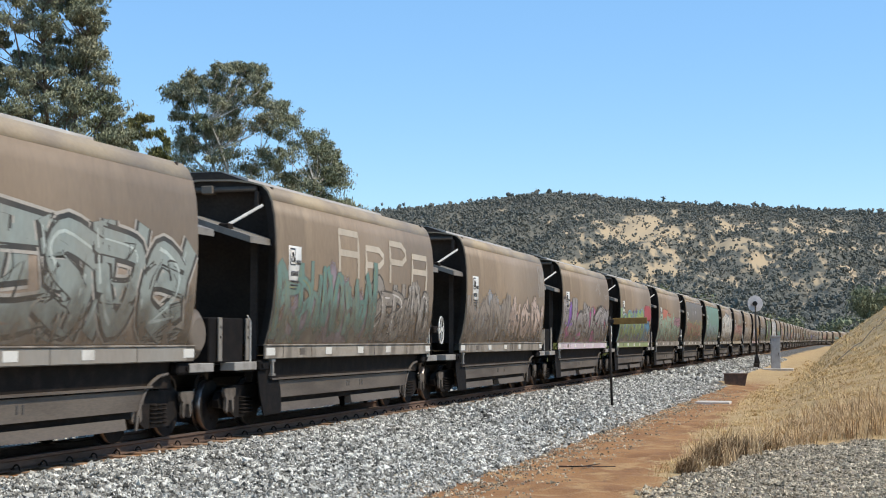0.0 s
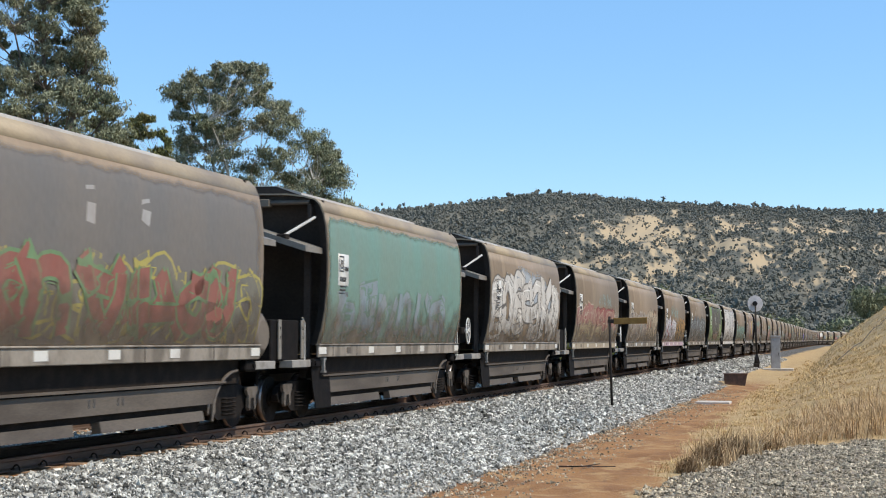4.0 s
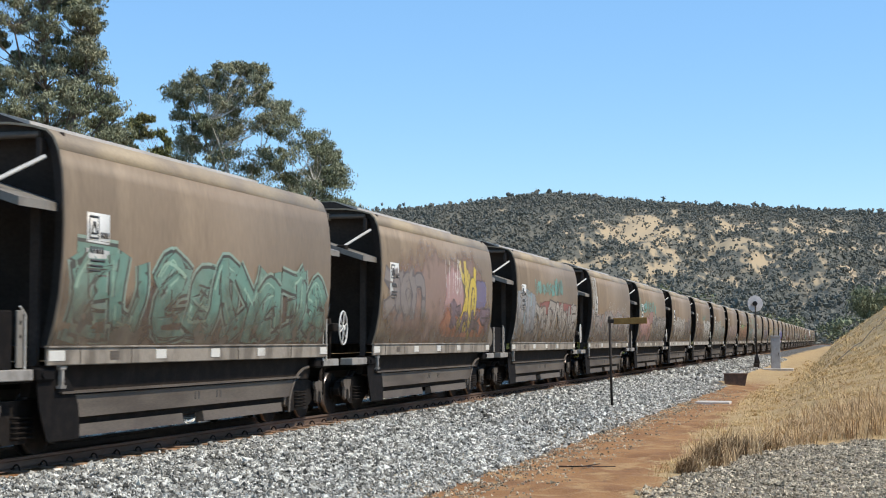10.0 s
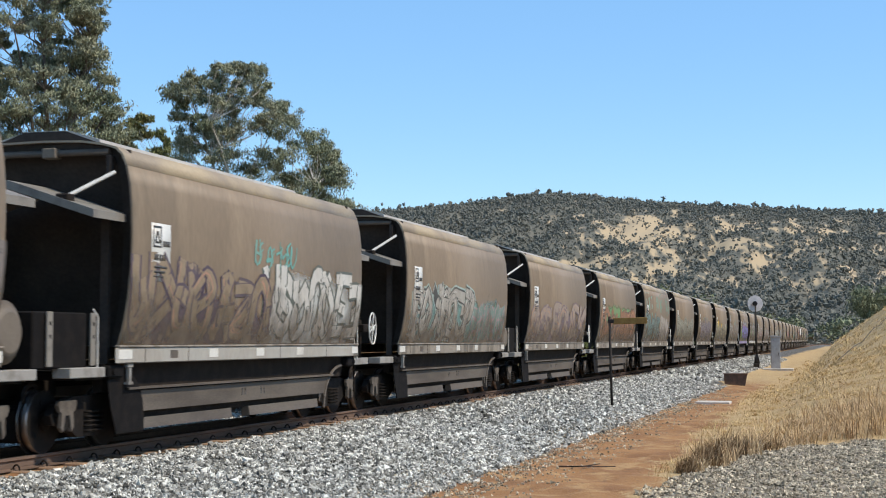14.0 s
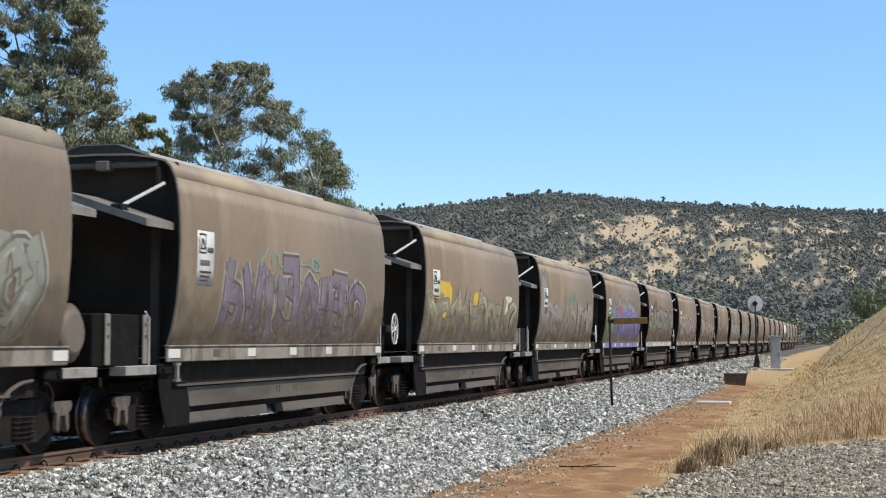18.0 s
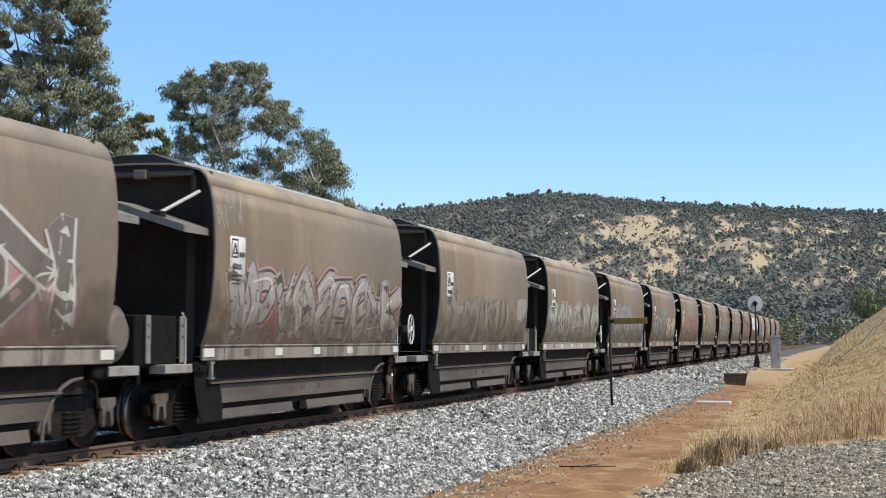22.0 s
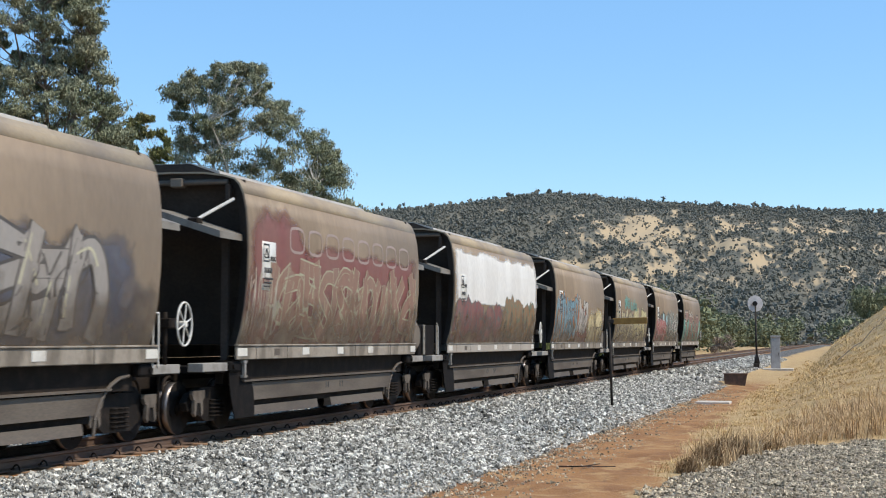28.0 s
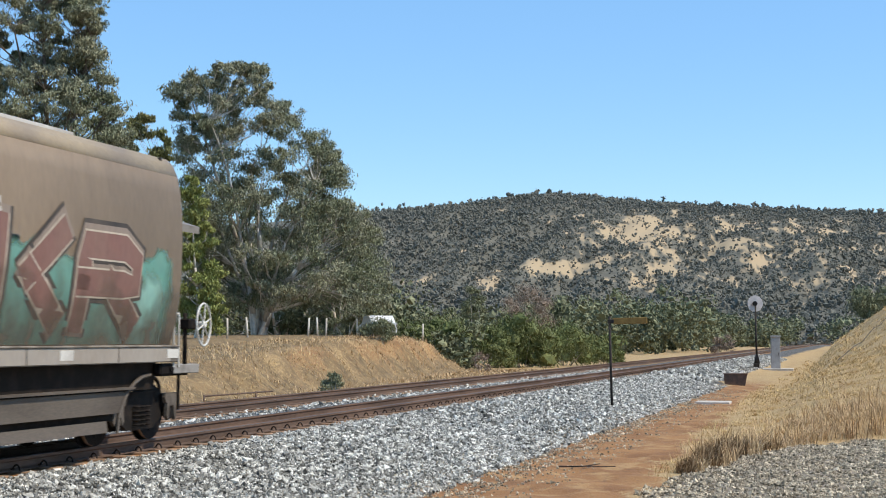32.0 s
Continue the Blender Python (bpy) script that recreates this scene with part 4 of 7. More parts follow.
def decorate():
    W = TRAIN
    def P(j, c, u0, u1, w0, w1, lift=0.0025, **k):
        patch(W[j], c, u0, u1, w0 * 1.1, min(1.0, w1 * 1.1), lift, seed=j, **k)
    def L(j, what, u0, u1, w0, w1, fill, ln, hi=None, **k):
        lettering(W[j], round(what * 1.1) if isinstance(what, int) and what > 3 else what, u0, u1, w0 * 1.1, min(0.98, w1 * 1.12), fill, ln, hi, seed=k.pop("seed", j), **k)
    def S(j, c, n, u0, u1, w0, w1, wid=0.05):
        streaks(W[j], c, n, u0, u1, w0 * 1.1, min(0.98, w1 * 1.1), wid, j)
    def sill(j, c):
        part("sill_paint", box(1.300, 1.3035, -BODY / 2 + 0.05, BODY / 2 - 0.05, 1.215, 1.42), paint(c), W[j], "overpainted sill")
    def say(j, text):
        tagged(W[j], text)
    for j, c in ((0, "8f8a80"), (3, "d5c3c8"), (4, "86985f"), (9, "a89a80"), (11, "c0a5b0"), (14, "d8d4cc"), (20, "b5b0a6"), (21, "aaa69c"), (30, "7a73b5"),
                 (31, "c8c4bd"), (35, "a8a698"), (43, "a8a095"), (47, "a39a8e")):
        sill(j, c)
    say(0, "dusty taupe grain wagon with grey and teal bubble graffiti")
    P(0, "a8937e", 0.0, 1.0, 0.0, 0.62, jag=0.35)
    L(0, 6, 0.0, 0.97, 0.02, 0.54, "8b968f", "1d2322", "b9c3ba", wid=0.36, edge=0.10, halo="b3aca0")
    S(0, "b7a893", 7, 0.3, 0.95, 0.42, 0.72)
    say(1, "dusty taupe grain wagon with square pale letters over green spray")
    P(1, "8d7f86", 0.0, 0.62, 0.0, 0.62, jag=0.6)
    L(1, 8, 0.0, 0.58, 0.0, 0.46, "4f7d72", "54524a", "7d7d4a", wid=0.18, edge=0.03, round_=False)
    L(1, "APPA", 0.33, 0.97, 0.46, 0.75, None, "c4b6a0", wid=0.13, round_=False, seed=3)
    L(1, 5, 0.54, 0.98, 0.02, 0.42, "8b8378", "1f1d1c", "d8d2c8", wid=0.2, edge=0.06)
    say(2, "taupe grain wagon with faded grey and pink graffiti letters")
    P(2, "97999a", 0.02, 0.6, 0.1, 0.6, jag=0.4)
    L(2, 6, 0.02, 0.5, 0.0, 0.42, "8d8377", "5b5148", wid=0.26)
    L(2, 5, 0.5, 0.98, 0.06, 0.44, "c2aa9a", "4b423c", wid=0.22)
    L(2, 5, 0.91, 0.985, 0.5, 0.98, None, "b9b0a5", wid=0.03, seed=5)
    say(3, "taupe grain wagon with grey letters edged in magenta spray")
    P(3, "cf5fa0", 0.0, 1.0, 0.0, 0.60, jag=0.35)
    P(3, "7a4aa0", 0.0, 0.3, 0.2, 0.62, 0.003, jag=0.3)
    L(3, 6, 0.02, 0.98, 0.0, 0.48, "8f8a88", "100d0f", "b9b2b0", wid=0.28, edge=0.12)
    L(3, 2, 0.7, 0.98, 0.6, 0.78, None, "aa9d8f", wid=0.06)
    say(4, "taupe grain wagon with bright green letters on purple and blue spray")
    P(4, "6f5f9c", 0.0, 0.9, 0.0, 0.64, jag=0.3)
    P(4, "3d86a8", 0.68, 1.0, 0.0, 0.42, 0.0032)
    P(4, "3d86a8", 0.72, 1.0, 0.0, 0.36, 0.0038)
    P(4, "a8323c", 0.74, 1.01, 0.34, 0.64, 0.0042, foot=False, edge=0.15)
    P(4, "a8323c", 0.76, 1.01, 0.36, 0.62, 0.0046, foot=False, edge=0.15)
    L(4, 6, 0.02, 0.74, 0.0, 0.46, "86a550", "2f6d75", "c9c65f", wid=0.34, edge=0.09, halo="6a9bb5")
    L(4, 3, 0.82, 0.98, 0.05, 0.2, None, "c0a23a", wid=0.05)
    say(5, "taupe grain wagon with washed-out red and green graffiti")
    P(5, "79b096", 0.0, 0.62, 0.05, 0.56, jag=0.4)
    P(5, "6f9a78", 0.3, 0.98, 0.0, 0.4, 0.0032, jag=0.4)
    P(5, "c06a55", 0.14, 0.42, 0.3, 0.64, 0.0036, foot=False)
    P(5, "b5564a", 0.36, 0.52, 0.36, 0.56, 0.004, foot=False)
    L(5, 8, 0.02, 0.66, 0.0, 0.46, "7fb29a", "b0624f", "b5cbb0", wid=0.18, edge=0.05, round_=False)
    P(5, "8f4038", 0.62, 0.72, 0.26, 0.46, 0.0044, foot=False)
    L(5, 6, 0.68, 0.96, 0.3, 0.42, "b0788a", "2b2226", wid=0.12, seed=23)
    L(5, 4, 0.66, 0.97, 0.0, 0.3, "8aa08a", "5f7a68", wid=0.22, seed=24)
    L(5, 3, 0.93, 0.985, 0.46, 0.64, None, "d8d2c6", wid=0.035)
    say(6, "dark grey grain wagon with red, green and yellow letter outlines")
    P(6, "6d6964", 0.0, 1.0, 0.0, 1.0, edge=0.05)
    L(6, 8, 0.05, 0.98, 0.02, 0.42, "6b6a5e", "b0a34a", wid=0.2)
    L(6, 7, 0.08, 0.9, 0.05, 0.38, "8f4a3f", "5f8a58", wid=0.1, seed=16, lift=0.016)
    S(6, "a9a6a2", 2, 0.4, 0.75, 0.5, 0.95, 0.35)
    say(7, "grain wagon painted teal all over with faded lettering")
    P(7, "6d9284", 0.0, 1.0, 0.0, 1.0, edge=0.03)
    P(7, "6d9284", 0.0, 1.0, 0.0, 1.0, 0.0035, edge=0.03)
    L(7, 5, 0.1, 0.85, 0.05, 0.4, "7d8f97", "55806f", wid=0.22)
    say(8, "taupe grain wagon with tall white block letters")
    L(8, 6, 0.02, 0.98, 0.02, 0.68, "cfcac0", "4a4743", "e6e2d8", wid=0.46, edge=0.06)
    P(8, "a8b0b5", 0.2, 0.9, 0.3, 0.85)
    say(9, "taupe grain wagon with red band and cream graffiti below")
    P(9, "8f3f3c", 0.02, 0.93, 0.22, 0.56, jag=0.3, foot=False)
    P(9, "b3a27d", 0.0, 0.6, 0.0, 0.3, 0.0032, jag=0.3)
    L(9, 7, 0.05, 0.9, 0.18, 0.46, "94564f", "b5a58c", wid=0.14)
    L(9, 6, 0.02, 0.6, 0.0, 0.24, "b0a07a", "7d5b46", wid=0.13, seed=19)
    L(9, 6, 0.5, 0.8, 0.5, 0.64, None, "8fa198", wid=0.06)
    L(9, 8, 0.85, 0.99, 0.05, 0.5, None, "b5ab9a", wid=0.03, seed=29)
    say(10, "taupe grain wagon with pale and rust letters, cream block letters")
    P(10, "9aa095", 0.1, 0.6, 0.1, 0.52, jag=0.3)
    P(10, "9c6444", 0.6, 1.0, 0.1, 0.6)
    L(10, 6, 0.02, 0.58, 0.02, 0.44, "8f8074", "c0b6a6", wid=0.2)
    L(10, 4, 0.62, 0.97, 0.05, 0.5, "bba88c", "3b332c", wid=0.26)
    say(11, "taupe grain wagon with pink, white and orange graffiti")
    P(11, "c85f6f", 0.0, 0.62, 0.0, 0.5, jag=0.3)
    P(11, "3b332e", 0.5, 1.0, 0.0, 0.5, 0.0032, jag=0.3)
    L(11, 5, 0.04, 0.52, 0.04, 0.44, "d9d3d6", "332c38", "8ec0d0", wid=0.24)
    L(11, 6, 0.52, 0.99, 0.02, 0.42, "b98a3f", "231d19", wid=0.18)
    L(11, 5, 0.3, 0.6, 0.48, 0.66, None, "7fa6a0", wid=0.06)
    say(12, "grey grain wagon with dark blue-grey wildstyle lettering")
    P(12, "5d5c5a", 0.0, 1.0, 0.0, 0.66, jag=0.3, edge=0.12)
    L(12, 6, 0.03, 0.92, 0.02, 0.52, "4c565b", "1a1d20", "c3d2d6", wid=0.24, halo="8f969a")
    S(12, "9d9384", 6, 0.05, 0.9, 0.5, 0.8, 0.12)
    say(13, "green grain wagon with dark patches and pale vertical runs")
    for k in range(3):
        P(13, "7b9c52", 0.0, 1.0, 0.0, 1.0, 0.0025 + 0.0005 * k, edge=0.03)
    for k, (u0, u1, w0) in enumerate(((0.16, 0.30, 0.25), (0.24, 0.42, 0.04), (0.40, 0.52, 0.03), (0.5, 0.64, 0.08), (0.64, 0.78, 0.10), (0.78, 0.92, 0.28))):
        P(13, "3f3c37", u0, u1, w0, 0.98, 0.0042 + 0.0003 * k, edge=0.12, foot=False)
        P(13, "3f3c37", u0, u1, w0 + 0.06, 0.96, 0.0062 + 0.0003 * k, edge=0.12, foot=False)
    P(13, "8a6a58", 0.3, 0.75, 0.02, 0.3, 0.008, foot=False, jag=0.5)
    P(13, "9a9c6a", 0.76, 0.9, 0.12, 0.5, 0.0084, foot=False)
    S(13, "9fb07a", 5, 0.48, 0.8, 0.3, 0.95, 0.14)
    S(13, "7fae9a", 3, 0.6, 0.75, 0.2, 0.95, 0.1)
    for u, w_, size in ((0.44, 0.66, 1.0), (0.49, 0.52, 0.5), (0.86, 0.48, 0.55)):
        star(W[13], "c9cbc0", u, w_, size)
    say(14, "white-painted grain wagon with tall striped grey letters")
    for k in range(3):
        P(14, "e2dfd8", -0.01, 1.01, 0.0, 1.0, 0.0025 + 0.0006 * k, edge=0.02)
    L(14, "TEDUP", 0.05, 0.99, 0.12, 0.86, "cbc8c2", "2e2c2b", wid=0.30, edge=0.08, round_=False)
    L(14, "TEDUP", 0.05, 0.99, 0.12, 0.86, None, "55524f", wid=0.07, round_=False, lift=0.016)
    S(14, "c9c5bd", 12, 0.02, 0.98, 0.05, 0.95, 0.1)
    say(15, "taupe grain wagon with teal and brown letters")
    P(15, "5b4a41", 0.05, 0.98, 0.0, 0.48, jag=0.4)
    L(15, 8, 0.08, 0.98, 0.03, 0.46, "5c8d7d", "29302c", "93b59d", wid=0.24, halo="8aa595")
    say(16, "brown-tinged grain wagon with a grey ring and yellow splash")
    P(16, "8f7468", 0.0, 1.0, 0.0, 0.95, edge=0.3)
    L(16, 3, 0.05, 0.36, 0.2, 0.54, "7b7370", "4f4a4c", wid=0.2)
    P(16, "b08a86", 0.5, 0.7, 0.1, 0.72, 0.0034, foot=False)
    P(16, "6a6280", 0.78, 0.94, 0.3, 0.62, 0.0038, foot=False)
    P(16, "c07a58", 0.46, 0.98, 0.05, 0.4, 0.0042, jag=0.4)
    L(16, 2, 0.66, 0.82, 0.08, 0.66, "d2b63a", "4f4530", wid=0.1, round_=False)
    L(16, 2, 0.52, 0.66, 0.4, 0.7, None, "ded6cc", wid=0.04, seed=17)
    L(16, 4, 0.6, 0.96, 0.1, 0.3, "6f5a66", "3d3236", wid=0.1, seed=18, round_=False)
    say(17, "taupe grain wagon with outlined grey letters and red fringe")
    P(17, "8b4a44", 0.3, 0.98, 0.3, 0.5, foot=False)
    P(17, "8fa7ad", 0.0, 0.3, 0.2, 0.62)
    L(17, 3, 0.0, 0.26, 0.05, 0.5, "8a8f92", "3a4046", wid=0.2, halo="b3a79c")
    L(17, 8, 0.26, 0.99, 0.02, 0.42, "9a9389", "332e2a", "c7c0b4", wid=0.18)
    L(17, 8, 0.28, 0.72, 0.56, 0.72, None, "5f9d92", wid=0.09, seed=40)
    say(18, "taupe grain wagon with long grey lettering under pink mist")
    P(18, "b0938a", 0.02, 0.98, 0.1, 0.5, jag=0.3)
    L(18, 11, 0.03, 0.98, 0.03, 0.38, "8f8a84", "3b3836", "b9b4ab", wid=0.2, halo="b59a92")
    L(18, 6, 0.02, 0.12, 0.4, 0.95, None, "c4beb2", wid=0.05)
    L(18, 5, 0.4, 0.9, 0.42, 0.56, None, "bfb6a9", wid=0.03, seed=52)
    say(19, "taupe grain wagon with pink mushroom shape and silver letters")
    P(19, "b98a84", 0.0, 0.45, 0.0, 0.48)
    P(19, "98716b", 0.33, 0.5, 0.3, 0.55, 0.0032, foot=False)
    L(19, 7, 0.5, 0.99, 0.03, 0.42, "8b8780", "22201f", "cfcbc2", wid=0.18)
    L(19, 9, 0.0, 0.6, 0.5, 0.68, None, "5fa297", wid=0.09, seed=41)
    say(20, "taupe grain wagon with silver and grey spiky letters")
    P(20, "b08f92", 0.7, 1.0, 0.1, 0.56, jag=0.4)
    P(20, "5d5955", 0.03, 0.22, 0.1, 0.56)
    L(20, 6, 0.14, 0.62, 0.02, 0.42, "b9b3a9", "33302d", "d9d5cb", wid=0.22, halo="b5aca2")
    L(20, 5, 0.66, 0.99, 0.02, 0.40, "736c68", "2d2a29", wid=0.2)
    S(20, "8f857a", 9, 0.05, 0.95, 0.3, 0.6, 0.04)
    say(21, "taupe grain wagon with purple and white graffiti letters")
    P(21, "54435a", 0.03, 0.55, 0.0, 0.36, jag=0.4)
    L(21, 6, 0.03, 0.52, 0.03, 0.42, "8d7a5f", "3b2d45", "b5836a", wid=0.14)
    P(21, "c3c4bd", 0.5, 1.0, 0.0, 0.5, 0.0034)
    L(21, 6, 0.5, 0.99, 0.03, 0.44, "cfcbc1", "4b5650", wid=0.24)
    L(21, 4, 0.45, 0.62, 0.46, 0.6, None, "5fa297", wid=0.07)
    say(22, "taupe grain wagon with teal-edged white letters")
    P(22, "6f9a94", 0.02, 0.98, 0.0, 0.52, jag=0.4)
    L(22, 6, 0.08, 0.62, 0.03, 0.48, "a7a297", "2b3130", "d2cfc5", wid=0.22, halo="9fb5ac")
    L(22, 5, 0.62, 0.98, 0.02, 0.36, "62857b", "a5868a", wid=0.16)
    say(23, "taupe grain wagon with rust and lilac faded letters")
    P(23, "8d7f8e", 0.05, 0.95, 0.0, 0.45, jag=0.4)
    L(23, 7, 0.05, 0.95, 0.03, 0.42, "9b8a7c", "6a5563", "b98a66", wid=0.2)
    say(24, "taupe grain wagon with orange-brown shapes under green spray")
    P(24, "6f9a62", 0.05, 0.98, 0.3, 0.62, jag=0.3)
    L(24, 6, 0.05, 0.96, 0.02, 0.44, "96603f", "432c22", "b98a5f", wid=0.4, edge=0.06)
    say(25, "taupe grain wagon with green runs, teal and white letters")
    S(25, "72907a", 16, 0.05, 0.97, 0.5, 0.98, 0.34)
    L(25, 6, 0.06, 0.58, 0.03, 0.44, "577f7c", "2b3232", "9aa79c", wid=0.22)
    P(25, "b5ada5", 0.58, 0.98, 0.0, 0.5, 0.0034, jag=0.4)
    L(25, 3, 0.62, 0.9, 0.05, 0.4, "aaa39a", "8d857c", wid=0.26)
    say(26, "taupe grain wagon with pale grey-green outlined letters")
    P(26, "8a8b7c", 0.1, 0.92, 0.0, 0.4, jag=0.3)
    L(26, 6, 0.1, 0.93, 0.02, 0.42, "8a8d7f", "59584d", "a9ac9c", wid=0.26, halo="a3a594")
    say(27, "taupe grain wagon with purple-grey letters tipped in yellow")
    P(27, "8f876f", 0.2, 0.85, 0.05, 0.52, jag=0.4)
    L(27, 7, 0.18, 0.86, 0.03, 0.46, "6e6577", "3c3740", "928a98", wid=0.2, halo="a9a294")
    L(27, 4, 0.3, 0.6, 0.48, 0.58, None, "6f958a", wid=0.06)
    say(28, "taupe grain wagon with yellow and olive faded lettering")
    P(28, "86825a", 0.02, 0.98, 0.0, 0.46, jag=0.4)
    for k in range(2):
        P(28, "e0b928", 0.04, 0.24, 0.2, 0.56, 0.0034 + 0.0004 * k, foot=False, edge=0.12)
        P(28, "dcb52c", 0.44, 0.56, 0.22, 0.5, 0.0042 + 0.0004 * k, foot=False, edge=0.15)
    P(28, "d9d3bd", 0.78, 0.92, 0.26, 0.5, 0.005, foot=False)
    L(28, 9, 0.05, 0.98, 0.02, 0.42, "8d8765", "56506a", "c9c2a2", wid=0.13, edge=0.04, round_=False)
    say(29, "taupe grain wagon with long grey block lettering")
    L(29, 7, 0.14, 0.98, 0.05, 0.44, "8d867c", "4d4842", "aaa398", wid=0.3, edge=0.035)
    P(29, "8c8781", 0.0, 0.14, 0.1, 0.95)
    L(29, 5, 0.42, 0.66, 0.48, 0.6, None, "6f9a90", wid=0.06)
    say(30, "grain wagon with violet letters over blue and green spray")
    P(30, "8b8a90", 0.02, 1.0, 0.1, 0.85, jag=0.3)
    P(30, "6f9a4c", -0.02, 0.98, 0.0, 0.56, 0.0033, jag=0.4)
    P(30, "6f9a4c", 0.0, 0.3, 0.0, 0.5, 0.0038)
    L(30, 7, 0.22, 0.98, 0.02, 0.44, "7468d2", "1d1a33", "a09af0", wid=0.26, edge=0.05, round_=False, halo="6f9a6a")
    P(30, "b0484a", 0.3, 0.45, 0.42, 0.56, 0.0045, foot=False)
    P(30, "b0484a", 0.55, 0.72, 0.40, 0.54, 0.0048, foot=False)
    say(31, "taupe grain wagon with long grey lettering on green spray")
    P(31, "6f9a66", 0.1, 0.95, 0.2, 0.58, jag=0.35)
    L(31, "BLITERATION", 0.03, 0.99, 0.02, 0.53, "8d857e", "100e0d", wid=0.30, edge=0.12)
    L(31, 6, 0.16, 0.3, 0.55, 0.72, None, "3c3833", wid=0.03, seed=60)
    L(31, 4, 0.44, 0.64, 0.56, 0.66, None, "7fb0a0", wid=0.06, seed=61)
    say(32, "taupe grain wagon with white-edged grey letters on pink cloud")
    P(32, "b58a88", 0.02, 0.98, 0.0, 0.58, jag=0.3)
    L(32, 4, 0.16, 0.9, 0.03, 0.52, "625b57", "d4cec4", wid=0.44, edge=0.08)
    say(33, "taupe grain wagon with silver letters on red spray")
    P(33, "96504b", 0.0, 0.98, 0.0, 0.52, jag=0.3)
    L(33, 8, 0.08, 0.97, 0.02, 0.46, "a49e97", "2b2827", "cdc8bf", wid=0.22, halo="b98d86")
    L(33, 4, 0.02, 0.14, 0.68, 0.95, None, "b5ada0", wid=0.03)
    say(34, "taupe grain wagon with grey flowing outlined letters")
    L(34, 7, 0.1, 0.72, 0.02, 0.44, "867c6f", "5a5249", "a9a092", wid=0.2, edge=0.035)
    P(34, "9c978c", 0.84, 0.99, 0.2, 0.5, foot=False)
    say(35, "taupe grain wagon with white and black angular letters")
    P(35, "7d7466", 0.02, 0.96, 0.0, 0.42, jag=0.4)
    L(35, 9, 0.04, 0.97, 0.02, 0.44, "aeb0a2", "23231f", "d7d6ca", wid=0.15, round_=False, halo="c9c8bb")
    L(35, 2, 0.8, 0.96, 0.1, 0.4, "6f9465", "23231f", wid=0.18, seed=70)
    say(36, "taupe grain wagon with blue-grey letters and pale outline")
    P(36, "85898a", 0.02, 0.98, 0.0, 0.52, jag=0.3)
    L(36, 5, 0.12, 0.6, 0.03, 0.52, "6b7074", "b1b2ab", wid=0.26, halo="b5b6b0")
    L(36, 6, 0.6, 0.98, 0.03, 0.4, "9a9894", "6b6865", wid=0.2)
    say(37, "taupe grain wagon with faded grey and pink letters")
    P(37, "8d8a86", 0.06, 0.6, 0.0, 0.5, jag=0.4)
    L(37, 6, 0.06, 0.56, 0.03, 0.48, "9a968e", "4f4b48", "d0ccc2", wid=0.2, round_=False)
    P(37, "6f685f", 0.55, 0.95, 0.1, 0.52, 0.0034, jag=0.3)
    L(37, 5, 0.62, 0.97, 0.06, 0.42, "d5c69a", "5d5444", "ece2c0", wid=0.22, edge=0.03)
    L(37, 3, 0.44, 0.6, 0.5, 0.62, None, "6fa8a2", wid=0.09, seed=44)
    L(37, 5, 0.93, 0.99, 0.5, 0.9, None, "a9a299", wid=0.05)
    say(38, "taupe grain wagon with rust-red block letters and runs")
    P(38, "9a958a", 0.1, 0.98, 0.1, 0.54, jag=0.3)
    L(38, 6, 0.14, 0.97, 0.08, 0.48, "8b4c43", "b3aa9d", wid=0.24, edge=0.045, round_=False)
    S(38, "9a6f63", 14, 0.14, 0.95, 0.0, 0.3, 0.05)
    S(38, "8f8b80", 6, 0.1, 0.5, 0.5, 0.9, 0.3)
    say(39, "taupe grain wagon with thin many-coloured faded letters")
    P(39, "9c9072", 0.05, 0.9, 0.0, 0.45, jag=0.4)
    L(39, 8, 0.05, 0.95, 0.03, 0.40, "9a8a70", "5d534c", "8fa6a2", wid=0.15, halo="b5ab90")
    say(40, "taupe grain wagon with cream cloud and teal and red letters")
    P(40, "b9ad87", 0.1, 0.98, 0.0, 0.58, jag=0.3)
    P(40, "8f4a40", 0.75, 1.0, 0.0, 0.4, 0.0034)
    L(40, 6, 0.3, 0.95, 0.03, 0.42, "6a9a90", "3b4a44", "c9bf9a", wid=0.2)
    L(40, 3, 0.84, 0.97, 0.6, 0.95, None, "5a524a", wid=0.03)
    say(41, "taupe grain wagon with grey letters on dark blue spray")
    P(41, "4c5262", 0.08, 1.0, 0.0, 0.66, jag=0.3)
    P(41, "4c5262", 0.1, 0.95, 0.0, 0.55, 0.0033, jag=0.3)
    L(41, 6, 0.1, 0.85, 0.02, 0.50, "97928c", "3b3a3a", "c4bf9f", wid=0.4, edge=0.06)
    say(42, "grain wagon with dull red scalloped spray and outlined letters")
    P(42, "7c3f3c", -0.02, 1.0, 0.0, 0.72, jag=0.15, edge=0.1)
    P(42, "7c3f3c", 0.0, 0.3, 0.2, 0.95, 0.0031)
    L(42, 9, 0.12, 0.96, 0.02, 0.48, "86604f", "a5a487", wid=0.14, edge=0.045)
    L(42, 4, 0.02, 0.16, 0.02, 0.42, None, "b5ac9a", wid=0.05, seed=81)
    for k in range(8):
        L(42, "O", 0.2 + 0.092 * k, 0.292 + 0.092 * k, 0.58, 0.72, None, "a08c84", wid=0.05, seed=90)
    say(43, "grain wagon whitewashed above red and brown graffiti letters")
